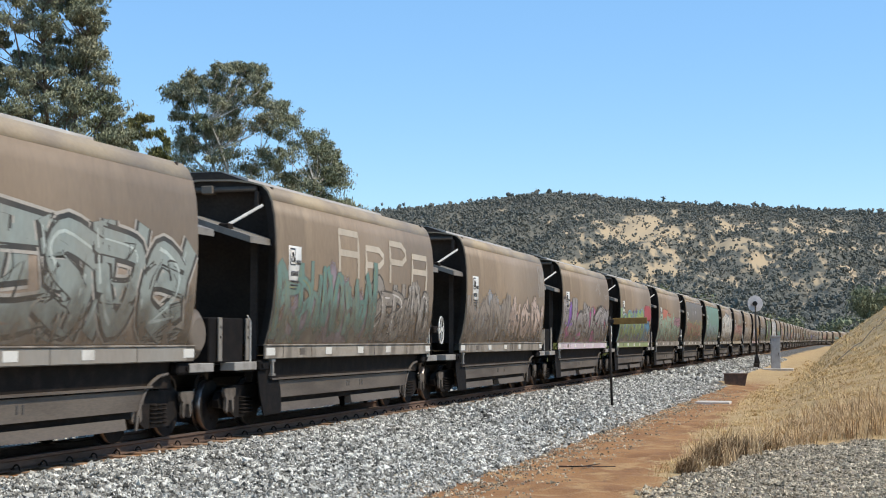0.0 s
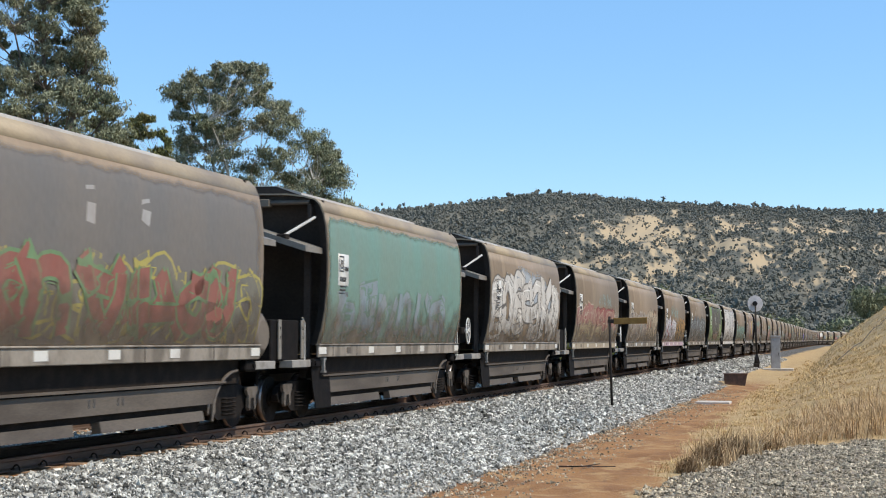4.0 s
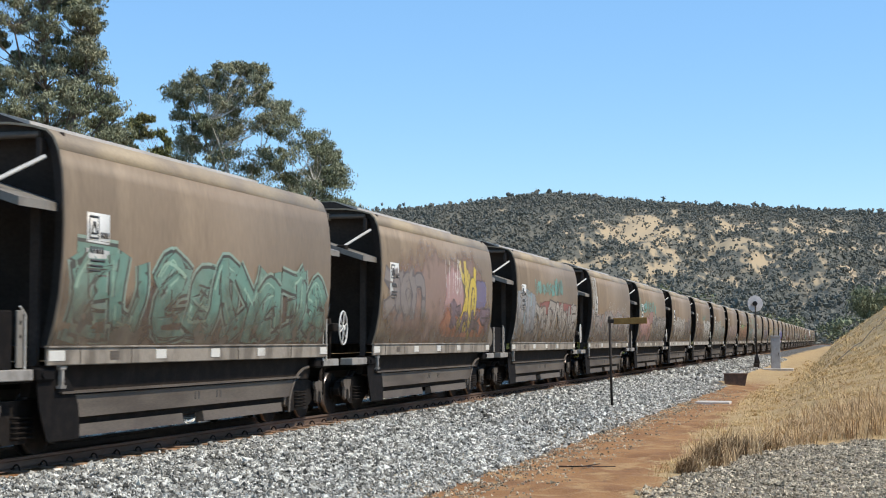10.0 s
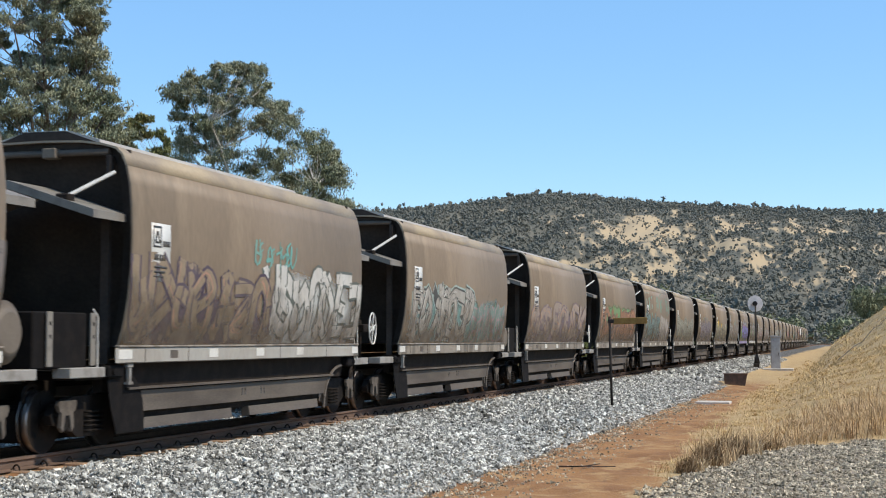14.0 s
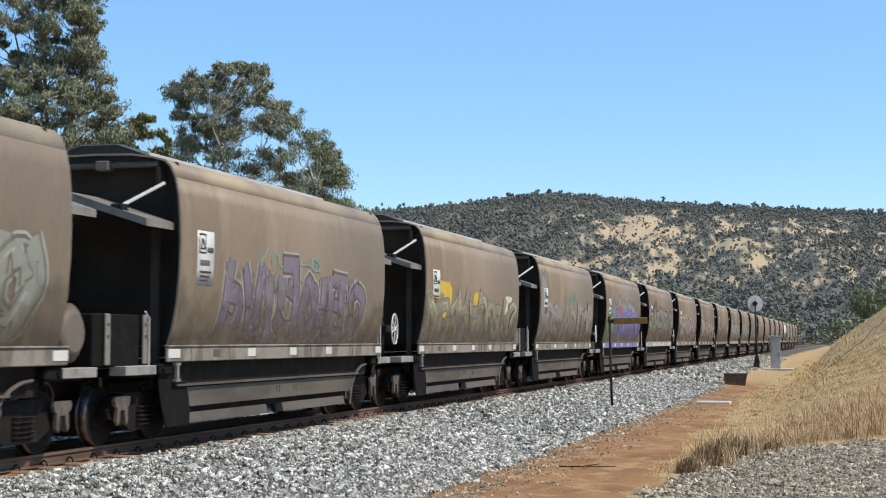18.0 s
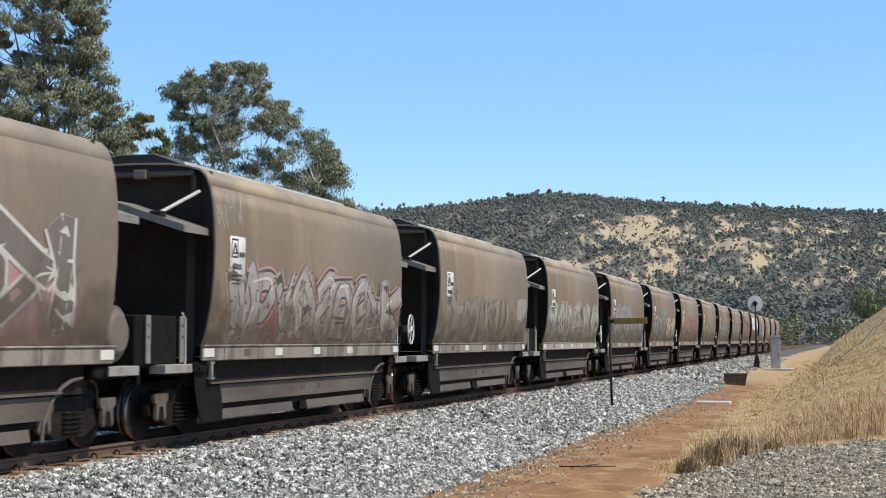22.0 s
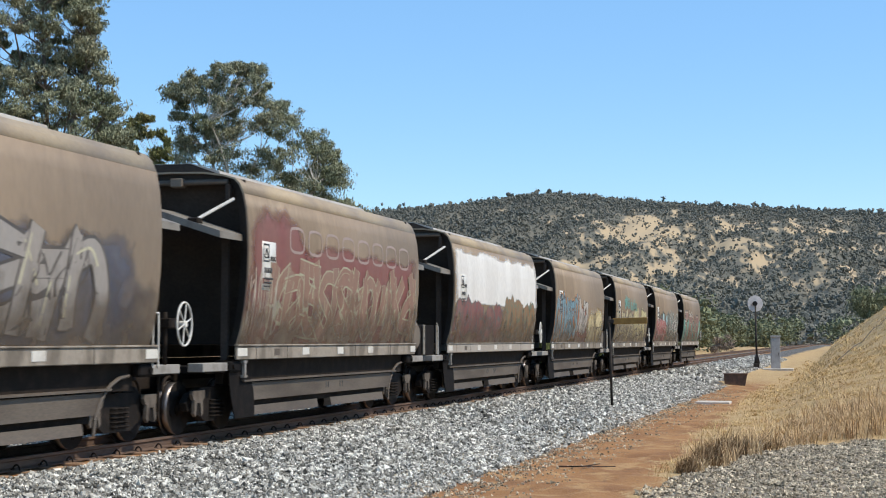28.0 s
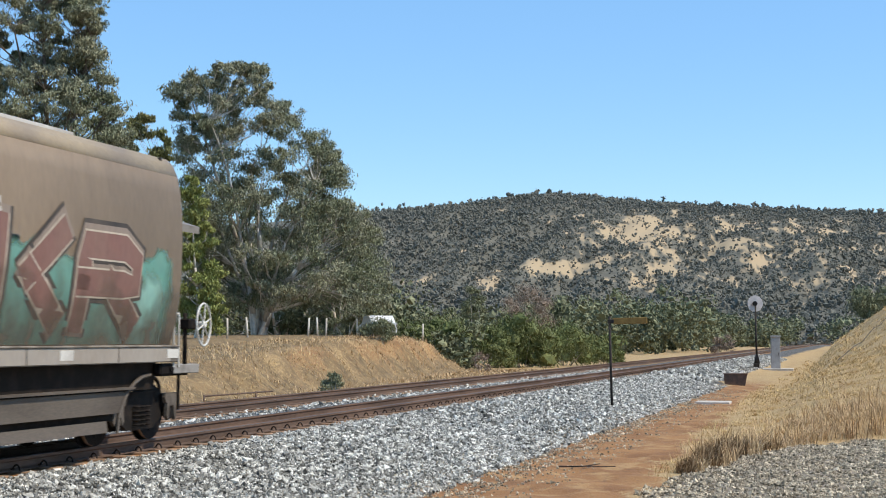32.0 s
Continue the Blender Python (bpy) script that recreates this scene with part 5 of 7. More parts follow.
    for k in range(2):
        P(43, "ece9e2", 0.0, 1.01, 0.36, 0.9, 0.0025 + 0.0005 * k, jag=0.12, edge=0.06, foot=False)
    P(43, "7b3238", 0.0, 0.6, 0.0, 0.44, 0.0036, jag=0.4)
    P(43, "6f553a", 0.55, 1.0, 0.0, 0.48, 0.004, jag=0.3)
    L(43, 5, 0.03, 0.55, 0.03, 0.36, "7c3a3f", "4b5558", wid=0.2)
    L(43, 5, 0.56, 0.98, 0.03, 0.42, "8a6238", "5b6f5c", wid=0.22)
    say(44, "taupe grain wagon with blue, red and cream wildstyle letters")
    P(44, "c06a45", 0.3, 0.62, 0.1, 0.56, jag=0.3)
    P(44, "d9c99a", 0.62, 1.0, 0.0, 0.56, 0.0034, jag=0.3)
    P(44, "d9c99a", 0.66, 0.99, 0.0, 0.52, 0.0038, jag=0.3)
    P(44, "8f4048", 0.4, 0.66, 0.0, 0.2, 0.0042)
    L(44, 5, 0.03, 0.42, 0.03, 0.54, "5c8fa0", "2b2a33", "b8d0d0", wid=0.3, edge=0.08, halo="c98a4a")
    L(44, 3, 0.4, 0.62, 0.12, 0.56, "b5b0a8", "33302f", "dad5cc", wid=0.3, seed=84)
    L(44, 3, 0.7, 0.92, 0.08, 0.34, None, "4b4438", wid=0.06, seed=85)
    say(45, "taupe grain wagon with cream throw-up letters outlined in black")
    P(45, "c0b389", 0.05, 0.98, 0.0, 0.48, jag=0.4)
    L(45, 7, 0.05, 0.52, 0.03, 0.44, "b8ac85", "2c2925", wid=0.22)
    L(45, 4, 0.56, 0.97, 0.03, 0.5, "c6ba88", "24211e", wid=0.3, edge=0.06)
    L(45, 8, 0.25, 0.62, 0.5, 0.66, None, "5fa297", wid=0.07, seed=43)
    say(46, "taupe grain wagon with red letters and white-outlined dark letters")
    P(46, "3f4a48", 0.08, 0.62, 0.3, 0.62, jag=0.5, foot=False)
    for k in range(2):
        P(46, "b8323e", 0.02, 0.5, 0.0, 0.5, 0.0034 + 0.0004 * k, jag=0.45, edge=0.12)
    P(46, "4f7f7a", 0.5, 1.0, 0.1, 0.56, 0.0042, jag=0.3)
    P(46, "a8ccd0", 0.28, 0.36, 0.38, 0.54, 0.0046, foot=False)
    P(46, "a8ccd0", 0.42, 0.5, 0.3, 0.52, 0.005, foot=False)
    L(46, 5, 0.04, 0.48, 0.02, 0.4, "b0474d", "d8ccc2", "3f4846", wid=0.14, edge=0.035)
    L(46, 3, 0.5, 0.6, 0.18, 0.54, "4f504c", "8f9c98", wid=0.12, seed=86)
    L(46, 5, 0.58, 0.98, 0.03, 0.48, "4c4640", "e0dbd0", wid=0.2, edge=0.05, round_=False, halo="6f9a92")
    say(47, "last taupe grain wagon with brown and pink letters on teal")
    for k in range(2):
        P(47, "63a090", -0.02, 0.55, 0.0, 0.54, 0.0025 + 0.0004 * k, jag=0.2, edge=0.08)
        P(47, "63a090", 0.5, 0.98, 0.0, 0.52, 0.0034 + 0.0004 * k, jag=0.25, edge=0.1)
    P(47, "8fc0b0", 0.84, 0.95, 0.0, 0.4, 0.0045)
    L(47, "TEKR", 0.08, 0.90, 0.04, 0.52, "8f7f72", "221d1c", wid=0.46, edge=0.09, round_=False, lift=0.007)
    L(47, "TEKR", 0.08, 0.90, 0.06, 0.50, "7d5048", "cfc2ac", wid=0.36, edge=0.035, round_=False, lift=0.013)
    L(47, 3, 0.3, 0.5, 0.5, 0.62, None, "d8d4ca", wid=0.09)


decorate()
foot_dust_shade()


def motions():
    """The train rolls towards the camera and past it; the crowns sway in the wind."""
    for crown, seed in SWAY:
        walk(crown, [(i, pose(0, 0, 0, 0.22 * math.sin(i * 1.1 + seed), 0.3 * math.sin(i * 0.83 + seed * 2) + 0.12 * math.sin(i * 2.3), 0)) for i in range(33)])
    for j, w in enumerate(TRAIN):
        rows = []
        start = FIRST + PITCH * j
        for i in range(33):
            s = start - gone(i)
            x, y, h = line(s)
            rows.append((i, pose(x, y, 0, 0, 0, -math.degrees(h))))
        walk(w, rows)
        # the wheels turn while the wagon is near enough to see them
        t0, t1 = (max(0.0, min(31.0, (start - d) / 19.5)) for d in (45.0, 5.0))
        times = [0.0] if t0 > 0 else []
        t = round(t0 * 30) / 30
        while t < t1:
            times.append(t)
            t = round((t + 2 / 30) * 30) / 30
        times.append(32.0)
        a0 = gone(times[min(1, len(times) - 1)]) / 0.43
        for ob, y in WHEELS[j]:
            rr, last = [], 0.0
            for t in times:
                ang = (gone(t) / 0.43 - a0) if t0 <= t <= t1 else last
                last = ang
                rr.append((t, pose(0, y, 0.43, -math.degrees(ang) % 360.0)))
            walk(ob, rr)




# ---- hill and far woods ----
def px_dir(x, y):
    """Bearing and slope as seen from the stand, for laying out the far country."""
    f = 784 / math.tan(radians(32.96 / 2))
    v = Vector(((x - 784) / f, (441 - y) / f, -1))
    d = STAND.to_3x3() @ v
    n = math.hypot(d.x, d.y)
    return d.x / n, d.y / n, d.z / n


def ridge_height(az):
    """Skyline height of the hill over its bearing (degrees to the left of the line)."""
    a = np.asarray(az, float)
    return np.interp(a, [-60, -30, -12, -4, 0, 3, 6.4, 9.0, 11.2, 12.5, 14.5, 17, 20, 26, 40, 70],
                     [20, 50, 88, 113, 121, 127, 132, 138, 144, 141, 135, 129, 124, 108, 72, 20])


HILL_R = 1450.0


def grain(x, y, octaves=4, seed=0):
    """Value noise in octaves, 0 to 1."""
    x, y = np.asarray(x, float), np.asarray(y, float)
    out, amp, tot = np.zeros(np.broadcast(x, y).shape), 1.0, 0.0
    def h(i, j):
        v = np.sin(i * 127.1 + j * 311.7 + seed * 74.7) * 43758.5453
        return v - np.floor(v)
    for k in range(octaves):
        f = 2.0 ** k
        i, j = np.floor(x * f), np.floor(y * f)
        u, v = x * f - i, y * f - j
        u, v = u * u * (3 - 2 * u), v * v * (3 - 2 * v)
        out = out + amp * ((h(i, j) * (1 - u) + h(i + 1, j) * u) * (1 - v) + (h(i, j + 1) * (1 - u) + h(i + 1, j + 1) * u) * v)
        tot, amp = tot + amp, amp * 0.55
    return out / tot


def hill_surface(az, u):
    """az: degrees to the left of +y; u: 0 at the foot, 1 at the crest, to 1.6 behind it."""
    r = 560 + (HILL_R - 560) * u
    H = ridge_height(az)
    n = wob(az * 0.9, u * 9, 1.0, 1) * 0.05 + wob(az * 2.3, u * 15, 1.0, 4) * 0.022
    prof = np.where(u <= 1, np.maximum(smooth(0.0, 1.0, u) * 0.55 + 0.45 * u, 0), 1 - (u - 1) * 0.9)
    z = H * (prof + n * np.sin(np.clip(u, 0, 1) * 3.1416)) * (r / HILL_R) ** 0 - 4
    x, y = -np.sin(np.radians(az)) * r, np.cos(np.radians(az)) * r
    return x, y, z


def hill_material():
    """Grey-olive undergrowth, with straw where the slope is bare."""
    m = mat("dry_hill_slope", (0.155, 0.145, 0.112), 0.95, 0, (0.125, 0.12, 0.095), 0.03, (0.4, 0.6), 8, 0.25, 0.25, 0, 1)
    N, K = m.node_tree.nodes, m.node_tree.links
    at = N.new("ShaderNodeAttribute")
    at.attribute_name = "bare"
    tc, nz = N.new("ShaderNodeTexCoord"), N.new("ShaderNodeTexNoise")
    nz.inputs["Scale"].default_value, nz.inputs["Detail"].default_value = 0.06, 8
    K.new(tc.outputs["Object"], nz.inputs["Vector"])
    add = N.new("ShaderNodeMath")
    add.operation = "ADD"
    K.new(at.outputs["Fac"], add.inputs[0]), K.new(nz.outputs["Fac"], add.inputs[1])
    rg = N.new("ShaderNodeMapRange")
    rg.inputs["From Min"].default_value, rg.inputs["From Max"].default_value = 0.85, 1.2
    K.new(add.outputs[0], rg.inputs["Value"])
    mx = N.new("ShaderNodeMix")
    mx.data_type = "RGBA"
    old = N["Principled BSDF"].inputs["Base Color"].links[0].from_socket
    K.new(old, mx.inputs[6])
    mx.inputs[7].default_value = (0.44, 0.335, 0.205, 1)
    K.new(rg.outputs[0], mx.inputs[0])
    K.new(mx.outputs[2], N["Principled BSDF"].inputs["Base Color"])
    return m


M_HILL = hill_material()
az, uu = np.meshgrid(np.concatenate([np.linspace(-70, -9.2, 20), np.linspace(-9, 24, 330), np.linspace(24.5, 80, 20)]), np.linspace(0, 1.6, 110), indexing="ij")
hx, hy, hz = hill_surface(az, uu)
def bareness(a, u):
    """0 under thick forest, 1 on open dry grass; a in degrees to the left, u up the slope."""
    n = grain(a * 1.1, u * 20, 4, 1) - 0.5
    m = grain(a * 4.5, u * 70, 3, 2) - 0.5
    open_right = 0.19 * smooth(13.0, 9.0, a) * smooth(0.86, 0.70, u)
    low_left = 0.10 * smooth(0.50, 0.38, u)
    b = np.maximum(open_right, low_left) + 0.7 * n + 1.4 * m
    for ca, cu, wa, wu, amt, tilt in ((8.1, 0.57, 1.2, 0.065, 1.1, -0.01), (7.9, 0.67, 0.6, 0.03, 0.9, 0.0), (11.7, 0.36, 1.9, 0.026, 0.95, -0.012), (13.7, 0.30, 0.45, 0.05, 0.9, 0),
                                      (14.7, 0.476, 0.55, 0.012, 0.9, -0.02), (11.1, 0.54, 0.8, 0.010, 0.9, -0.02), (10.4, 0.665, 0.4, 0.018, 0.9, 0), (4.8, 0.55, 0.8, 0.03, 0.6, 0),
                                      (3.7, 0.48, 0.6, 0.03, 0.5, 0), (6.9, 0.40, 1.0, 0.02, 0.6, 0), (2.8, 0.80, 0.35, 0.02, 0.6, 0.02), (17.0, 0.33, 0.9, 0.02, 0.6, 0), (12.2, 0.80, 0.35, 0.012, 0.7, 0)):
        b = b + amt * np.exp(-((a - ca) / wa) ** 2 - ((u - cu - tilt * (a - ca)) / wu) ** 2)
    return np.clip(b - 0.5 * smooth(0.80, 0.93, u) - 0.5 * smooth(0.33, 0.2, u) - 0.12 * smooth(9.5, 13.0, a), -1, 1.4)


hill = sheet("hill", np.stack([hx, hy, hz], -1).reshape(-1, 3), grid_faces(370, 110), M_HILL, smooth=True)
bare_at = hill.data.attributes.new("bare", "FLOAT", "POINT")
bare_at.data.foreach_set("value", smooth(-0.15, 0.85, bareness(az, uu)).ravel().astype(np.float32))
tagged(hill, "dry tan hill thickly dotted with dark scrub", "hill", kind="structure")


def leaf_mat(name, c1, c2, island=0.45):
    return mat(name, c1, 0.75, 0, c2, 0.35, (0.4, 0.6), 4, 8, 0.2, 0, 1, island=island)


# Scrub leaves greyed towards blue: the distance haze is mixed into their colour.
M_SCRUB = leaf_mat("hill_scrub", (0.145, 0.142, 0.116), (0.165, 0.16, 0.128), 0.16)
M_FARTREE = leaf_mat("far_tree_leaves", (0.15, 0.165, 0.09), (0.195, 0.20, 0.115), 0.4)
M_GUM = leaf_mat("gum_leaves", (0.20, 0.215, 0.125), (0.30, 0.295, 0.19), 0.55)
M_GUM2 = leaf_mat("gum_leaves_olive", (0.16, 0.17, 0.065), (0.23, 0.21, 0.09), 0.5)
M_BUSH = leaf_mat("bush_leaves", (0.14, 0.165, 0.06), (0.185, 0.20, 0.075), 0.35)
M_YOUNG = leaf_mat("young_gum_leaves", (0.23, 0.26, 0.075), (0.29, 0.30, 0.10), 0.4)
M_DEAD = leaf_mat("dry_brown_leaves", (0.25, 0.19, 0.14), (0.32, 0.25, 0.19), 0.4)
M_BARK = mat("gum_bark", (0.74, 0.69, 0.60), 0.85, 0, (0.42, 0.34, 0.27), 2, (0.4, 0.65), 6, 12, 0.2, 0.3, 12, (1, 1, 0.3))
M_BARKDARK = mat("dark_gum_bark", (0.20, 0.16, 0.125), 0.85, 0, (0.11, 0.085, 0.065), 2, (0.4, 0.65), 6, 12, 0.2, 0.3, 12, (1, 1, 0.3))
M_STRAW = mat("dry_grass_blades", (0.62, 0.445, 0.215), 0.8, 0, (0.50, 0.345, 0.16), 0.8, (0.4, 0.6), 3, 9, 0.15, 0, 1, island=0.35)
M_TUFT = mat("dark_dead_grass", (0.25, 0.155, 0.075), 0.85, 0, (0.17, 0.105, 0.052), 0.8, (0.4, 0.6), 3, 9, 0.15, 0, 1, island=0.35)
M_STRAW2 = mat("brown_grass_blades", (0.60, 0.43, 0.24), 0.8, 0, (0.44, 0.30, 0.165), 0.8, (0.4, 0.6), 3, 9, 0.15, 0, 1, island=0.35)

# ---- near trees ----
def leaves(centres, radii, count, size, seed):
    """Leaf blades round the given clump centres."""
    r = np.random.RandomState(seed)
    i = r.randint(0, len(centres), count)
    d = np.clip(r.normal(0, 0.5, (count, 3)), -1.1, 1.1)
    p = centres[i] + d * radii[i][:, None] * np.array([1, 1, 0.7])
    a = r.normal(0, 1, (count, 3)) + np.array([0, 0, -1.3])
    a /= np.linalg.norm(a, axis=1)[:, None]
    b = np.cross(a, r.normal(0, 1, (count, 3)))
    b /= np.linalg.norm(b, axis=1)[:, None]
    s = size * r.uniform(0.6, 1.4, count)[:, None]
    V = np.stack([p - a * s, p + b * s * 0.27, p + a * s, p - b * s * 0.27], 1).reshape(-1, 3)
    F = np.arange(count * 4).reshape(-1, 4)
    return V, F


ICO = bmesh.new()
bmesh.ops.create_icosphere(ICO, subdivisions=1, radius=1.0)
ICO_V = np.array([v.co[:] for v in ICO.verts])
ICO_F = np.array([[v.index for v in f.verts] for f in ICO.faces])
ICO.free()


def lumps(C, R, r, squash=0.75, rough=0.26):
    """Uneven knobs of foliage at the centres C."""
    n = len(C)
    V = ICO_V[None] * (1 + r.normal(0, rough, (n, len(ICO_V), 1))) * R[:, None, None] * np.array([1, 1, squash])
    a = r.uniform(0, 6.283, n)
    c, s = np.cos(a)[:, None], np.sin(a)[:, None]
    V = np.stack([V[..., 0] * c - V[..., 1] * s, V[..., 0] * s + V[..., 1] * c, V[..., 2]], -1) + C[:, None]
    F = (np.arange(n)[:, None, None] * len(ICO_V) + ICO_F[None]).reshape(-1, 3)
    return V.reshape(-1, 3), F


def sprays(C, R, each, size, r, squash=0.75):
    """Leaf sprays standing off the knobs."""
    i = np.repeat(np.arange(len(C)), each)
    d = r.normal(0, 1, (len(i), 3))
    d /= np.linalg.norm(d, axis=1)[:, None]
    p = C[i] + d * (R[i] * r.uniform(0.75, 1.2, len(i)))[:, None] * np.array([1, 1, squash])
    a = r.normal(0, 1, (len(i), 3))
    a /= np.linalg.norm(a, axis=1)[:, None]
    b = np.cross(a, r.normal(0, 1, (len(i), 3)))
    b /= np.linalg.norm(b, axis=1)[:, None]
    q = (size[i] * r.uniform(0.6, 1.4, len(i)))[:, None]
    V = np.stack([p - a * q, p + b * q * 0.55, p + a * q, p - b * q * 0.55], 1).reshape(-1, 3)
    k = np.arange(len(i))[:, None] * 4
    return V, np.concatenate([k + np.array([[0, 1, 2]]), k + np.array([[0, 2, 3]])], 1).reshape(-1, 3)


def merged(*bits):
    V, F, n = [], [], 0
    for v, f in bits:
        V.append(v), F.append(f + n)
        n += len(v)
    return np.concatenate(V), np.concatenate(F)


def hill_scrub():
    """Small trees over the hill: thick on the shoulders, sparse on the bare slope."""
    r = np.random.RandomState(11)
    n = 25000
    ca, cu = r.uniform(-2.5, 19.5, n), 1.01 * r.rand(n) ** 0.75
    bare = bareness(ca, cu)
    keep = r.rand(n) < np.clip(1.0 - smooth(-0.1, 0.85, bare), 0.14, 1)
    ca, cu, bare = ca[keep], cu[keep], bare[keep]
    x, y, z = hill_surface(ca, cu)
    S = (1.15 + 0.55 * smooth(0.35, -0.3, bare)) * np.clip(np.exp(r.normal(0, 0.36, len(x))), 0.5, 1.6)
    S = S * np.where((cu > 0.96) & (r.rand(len(x)) < 0.2), 1.5, 1.0)
    k = 2
    C = np.repeat(np.stack([x, y, z + S * 0.75], -1), k, 0) + r.normal(0, 1, (len(x) * k, 3)) * np.repeat(S, k)[:, None] * np.array([0.5, 0.5, 0.5])
    R = np.repeat(S, k) * r.uniform(0.45, 0.8, len(C))
    V, F = merged(lumps(C, R * 0.7, r, 1.0, 0.42), sprays(C, R * 0.9, 4, R * 0.4, r, 1.1))
    ob = sheet("hill_scrub", V, F, M_SCRUB)
    return tagged(ob, "dark grey-green scrub trees scattered over the hill", "scrub", kind="stuff")


hill_scrub()


def far_woods(n, r0, r1, a0, a1, size, leaf, each, material, label, seed, tall=1.0, knob=7, core=0.42):
    """Trees at the foot of the hill, each a few knobs wrapped in leaf sprays."""
    r = np.random.RandomState(seed)
    ca, rr = r.uniform(a0, a1, n), r.uniform(r0, r1, n)
    x, y = -np.sin(np.radians(ca)) * rr, np.cos(np.radians(ca)) * rr
    ok = (x < track_x(y) - 14) | (y > 640)
    x, y = x[ok], y[ok]
    S = size * np.clip(np.exp(r.normal(0, 0.32, len(x))), 0.5, 1.5)
    up = np.repeat(S, knob)[:, None]
    C = np.repeat(np.stack([x, y, S * 0.8 * tall - 0.7], -1), knob, 0) + r.normal(0, 1, (len(x) * knob, 3)) * up * np.array([0.42, 0.42, 0.38 * tall])
    C[:, 2] = np.maximum(C[:, 2], -0.3)
    R = up[:, 0] * r.uniform(0.25, 0.5, len(C))
    V, F = merged(lumps(C, R * core, r, 0.8, 0.35), sprays(C, R, each, np.full(len(C), leaf), r, 0.8))
    return tagged(sheet("far_woods", V, F, material), label, "woods", kind="stuff")


far_woods(70, 150, 250, 8.5, 21, 1.5, 0.20, 100, M_BUSH, "green bushes beyond the bend of the line", 51)
far_woods(150, 230, 420, 3.0, 12.5, 3.3, 0.34, 70, M_FARTREE, "grey-green gum trees at the foot of the hill", 52, 1.35)
far_woods(110, 240, 520, 12, 21, 3.0, 0.34, 60, M_FARTREE, "grey-green gum trees below the hill", 56, 1.2)
far_woods(90, 430, 560, 0.5, 8, 4.0, 0.5, 40, M_FARTREE, "grey-green trees along the foot of the slope", 57, 1.1)
far_woods(70, 520, 680, -2, 6, 5.0, 0.6, 36, M_FARTREE, "dark trees beyond the end of the straight", 53)
far_woods(60, 118, 150, 14.5, 24, 2.0, 0.2, 55, M_FARTREE, "dark undergrowth behind the bank", 55)
far_woods(46, 118, 150, 18.0, 23.5, 3.7, 0.20, 90, M_FARTREE, "dark gum thicket behind the bank", 58, 1.15, 14, 0.2)


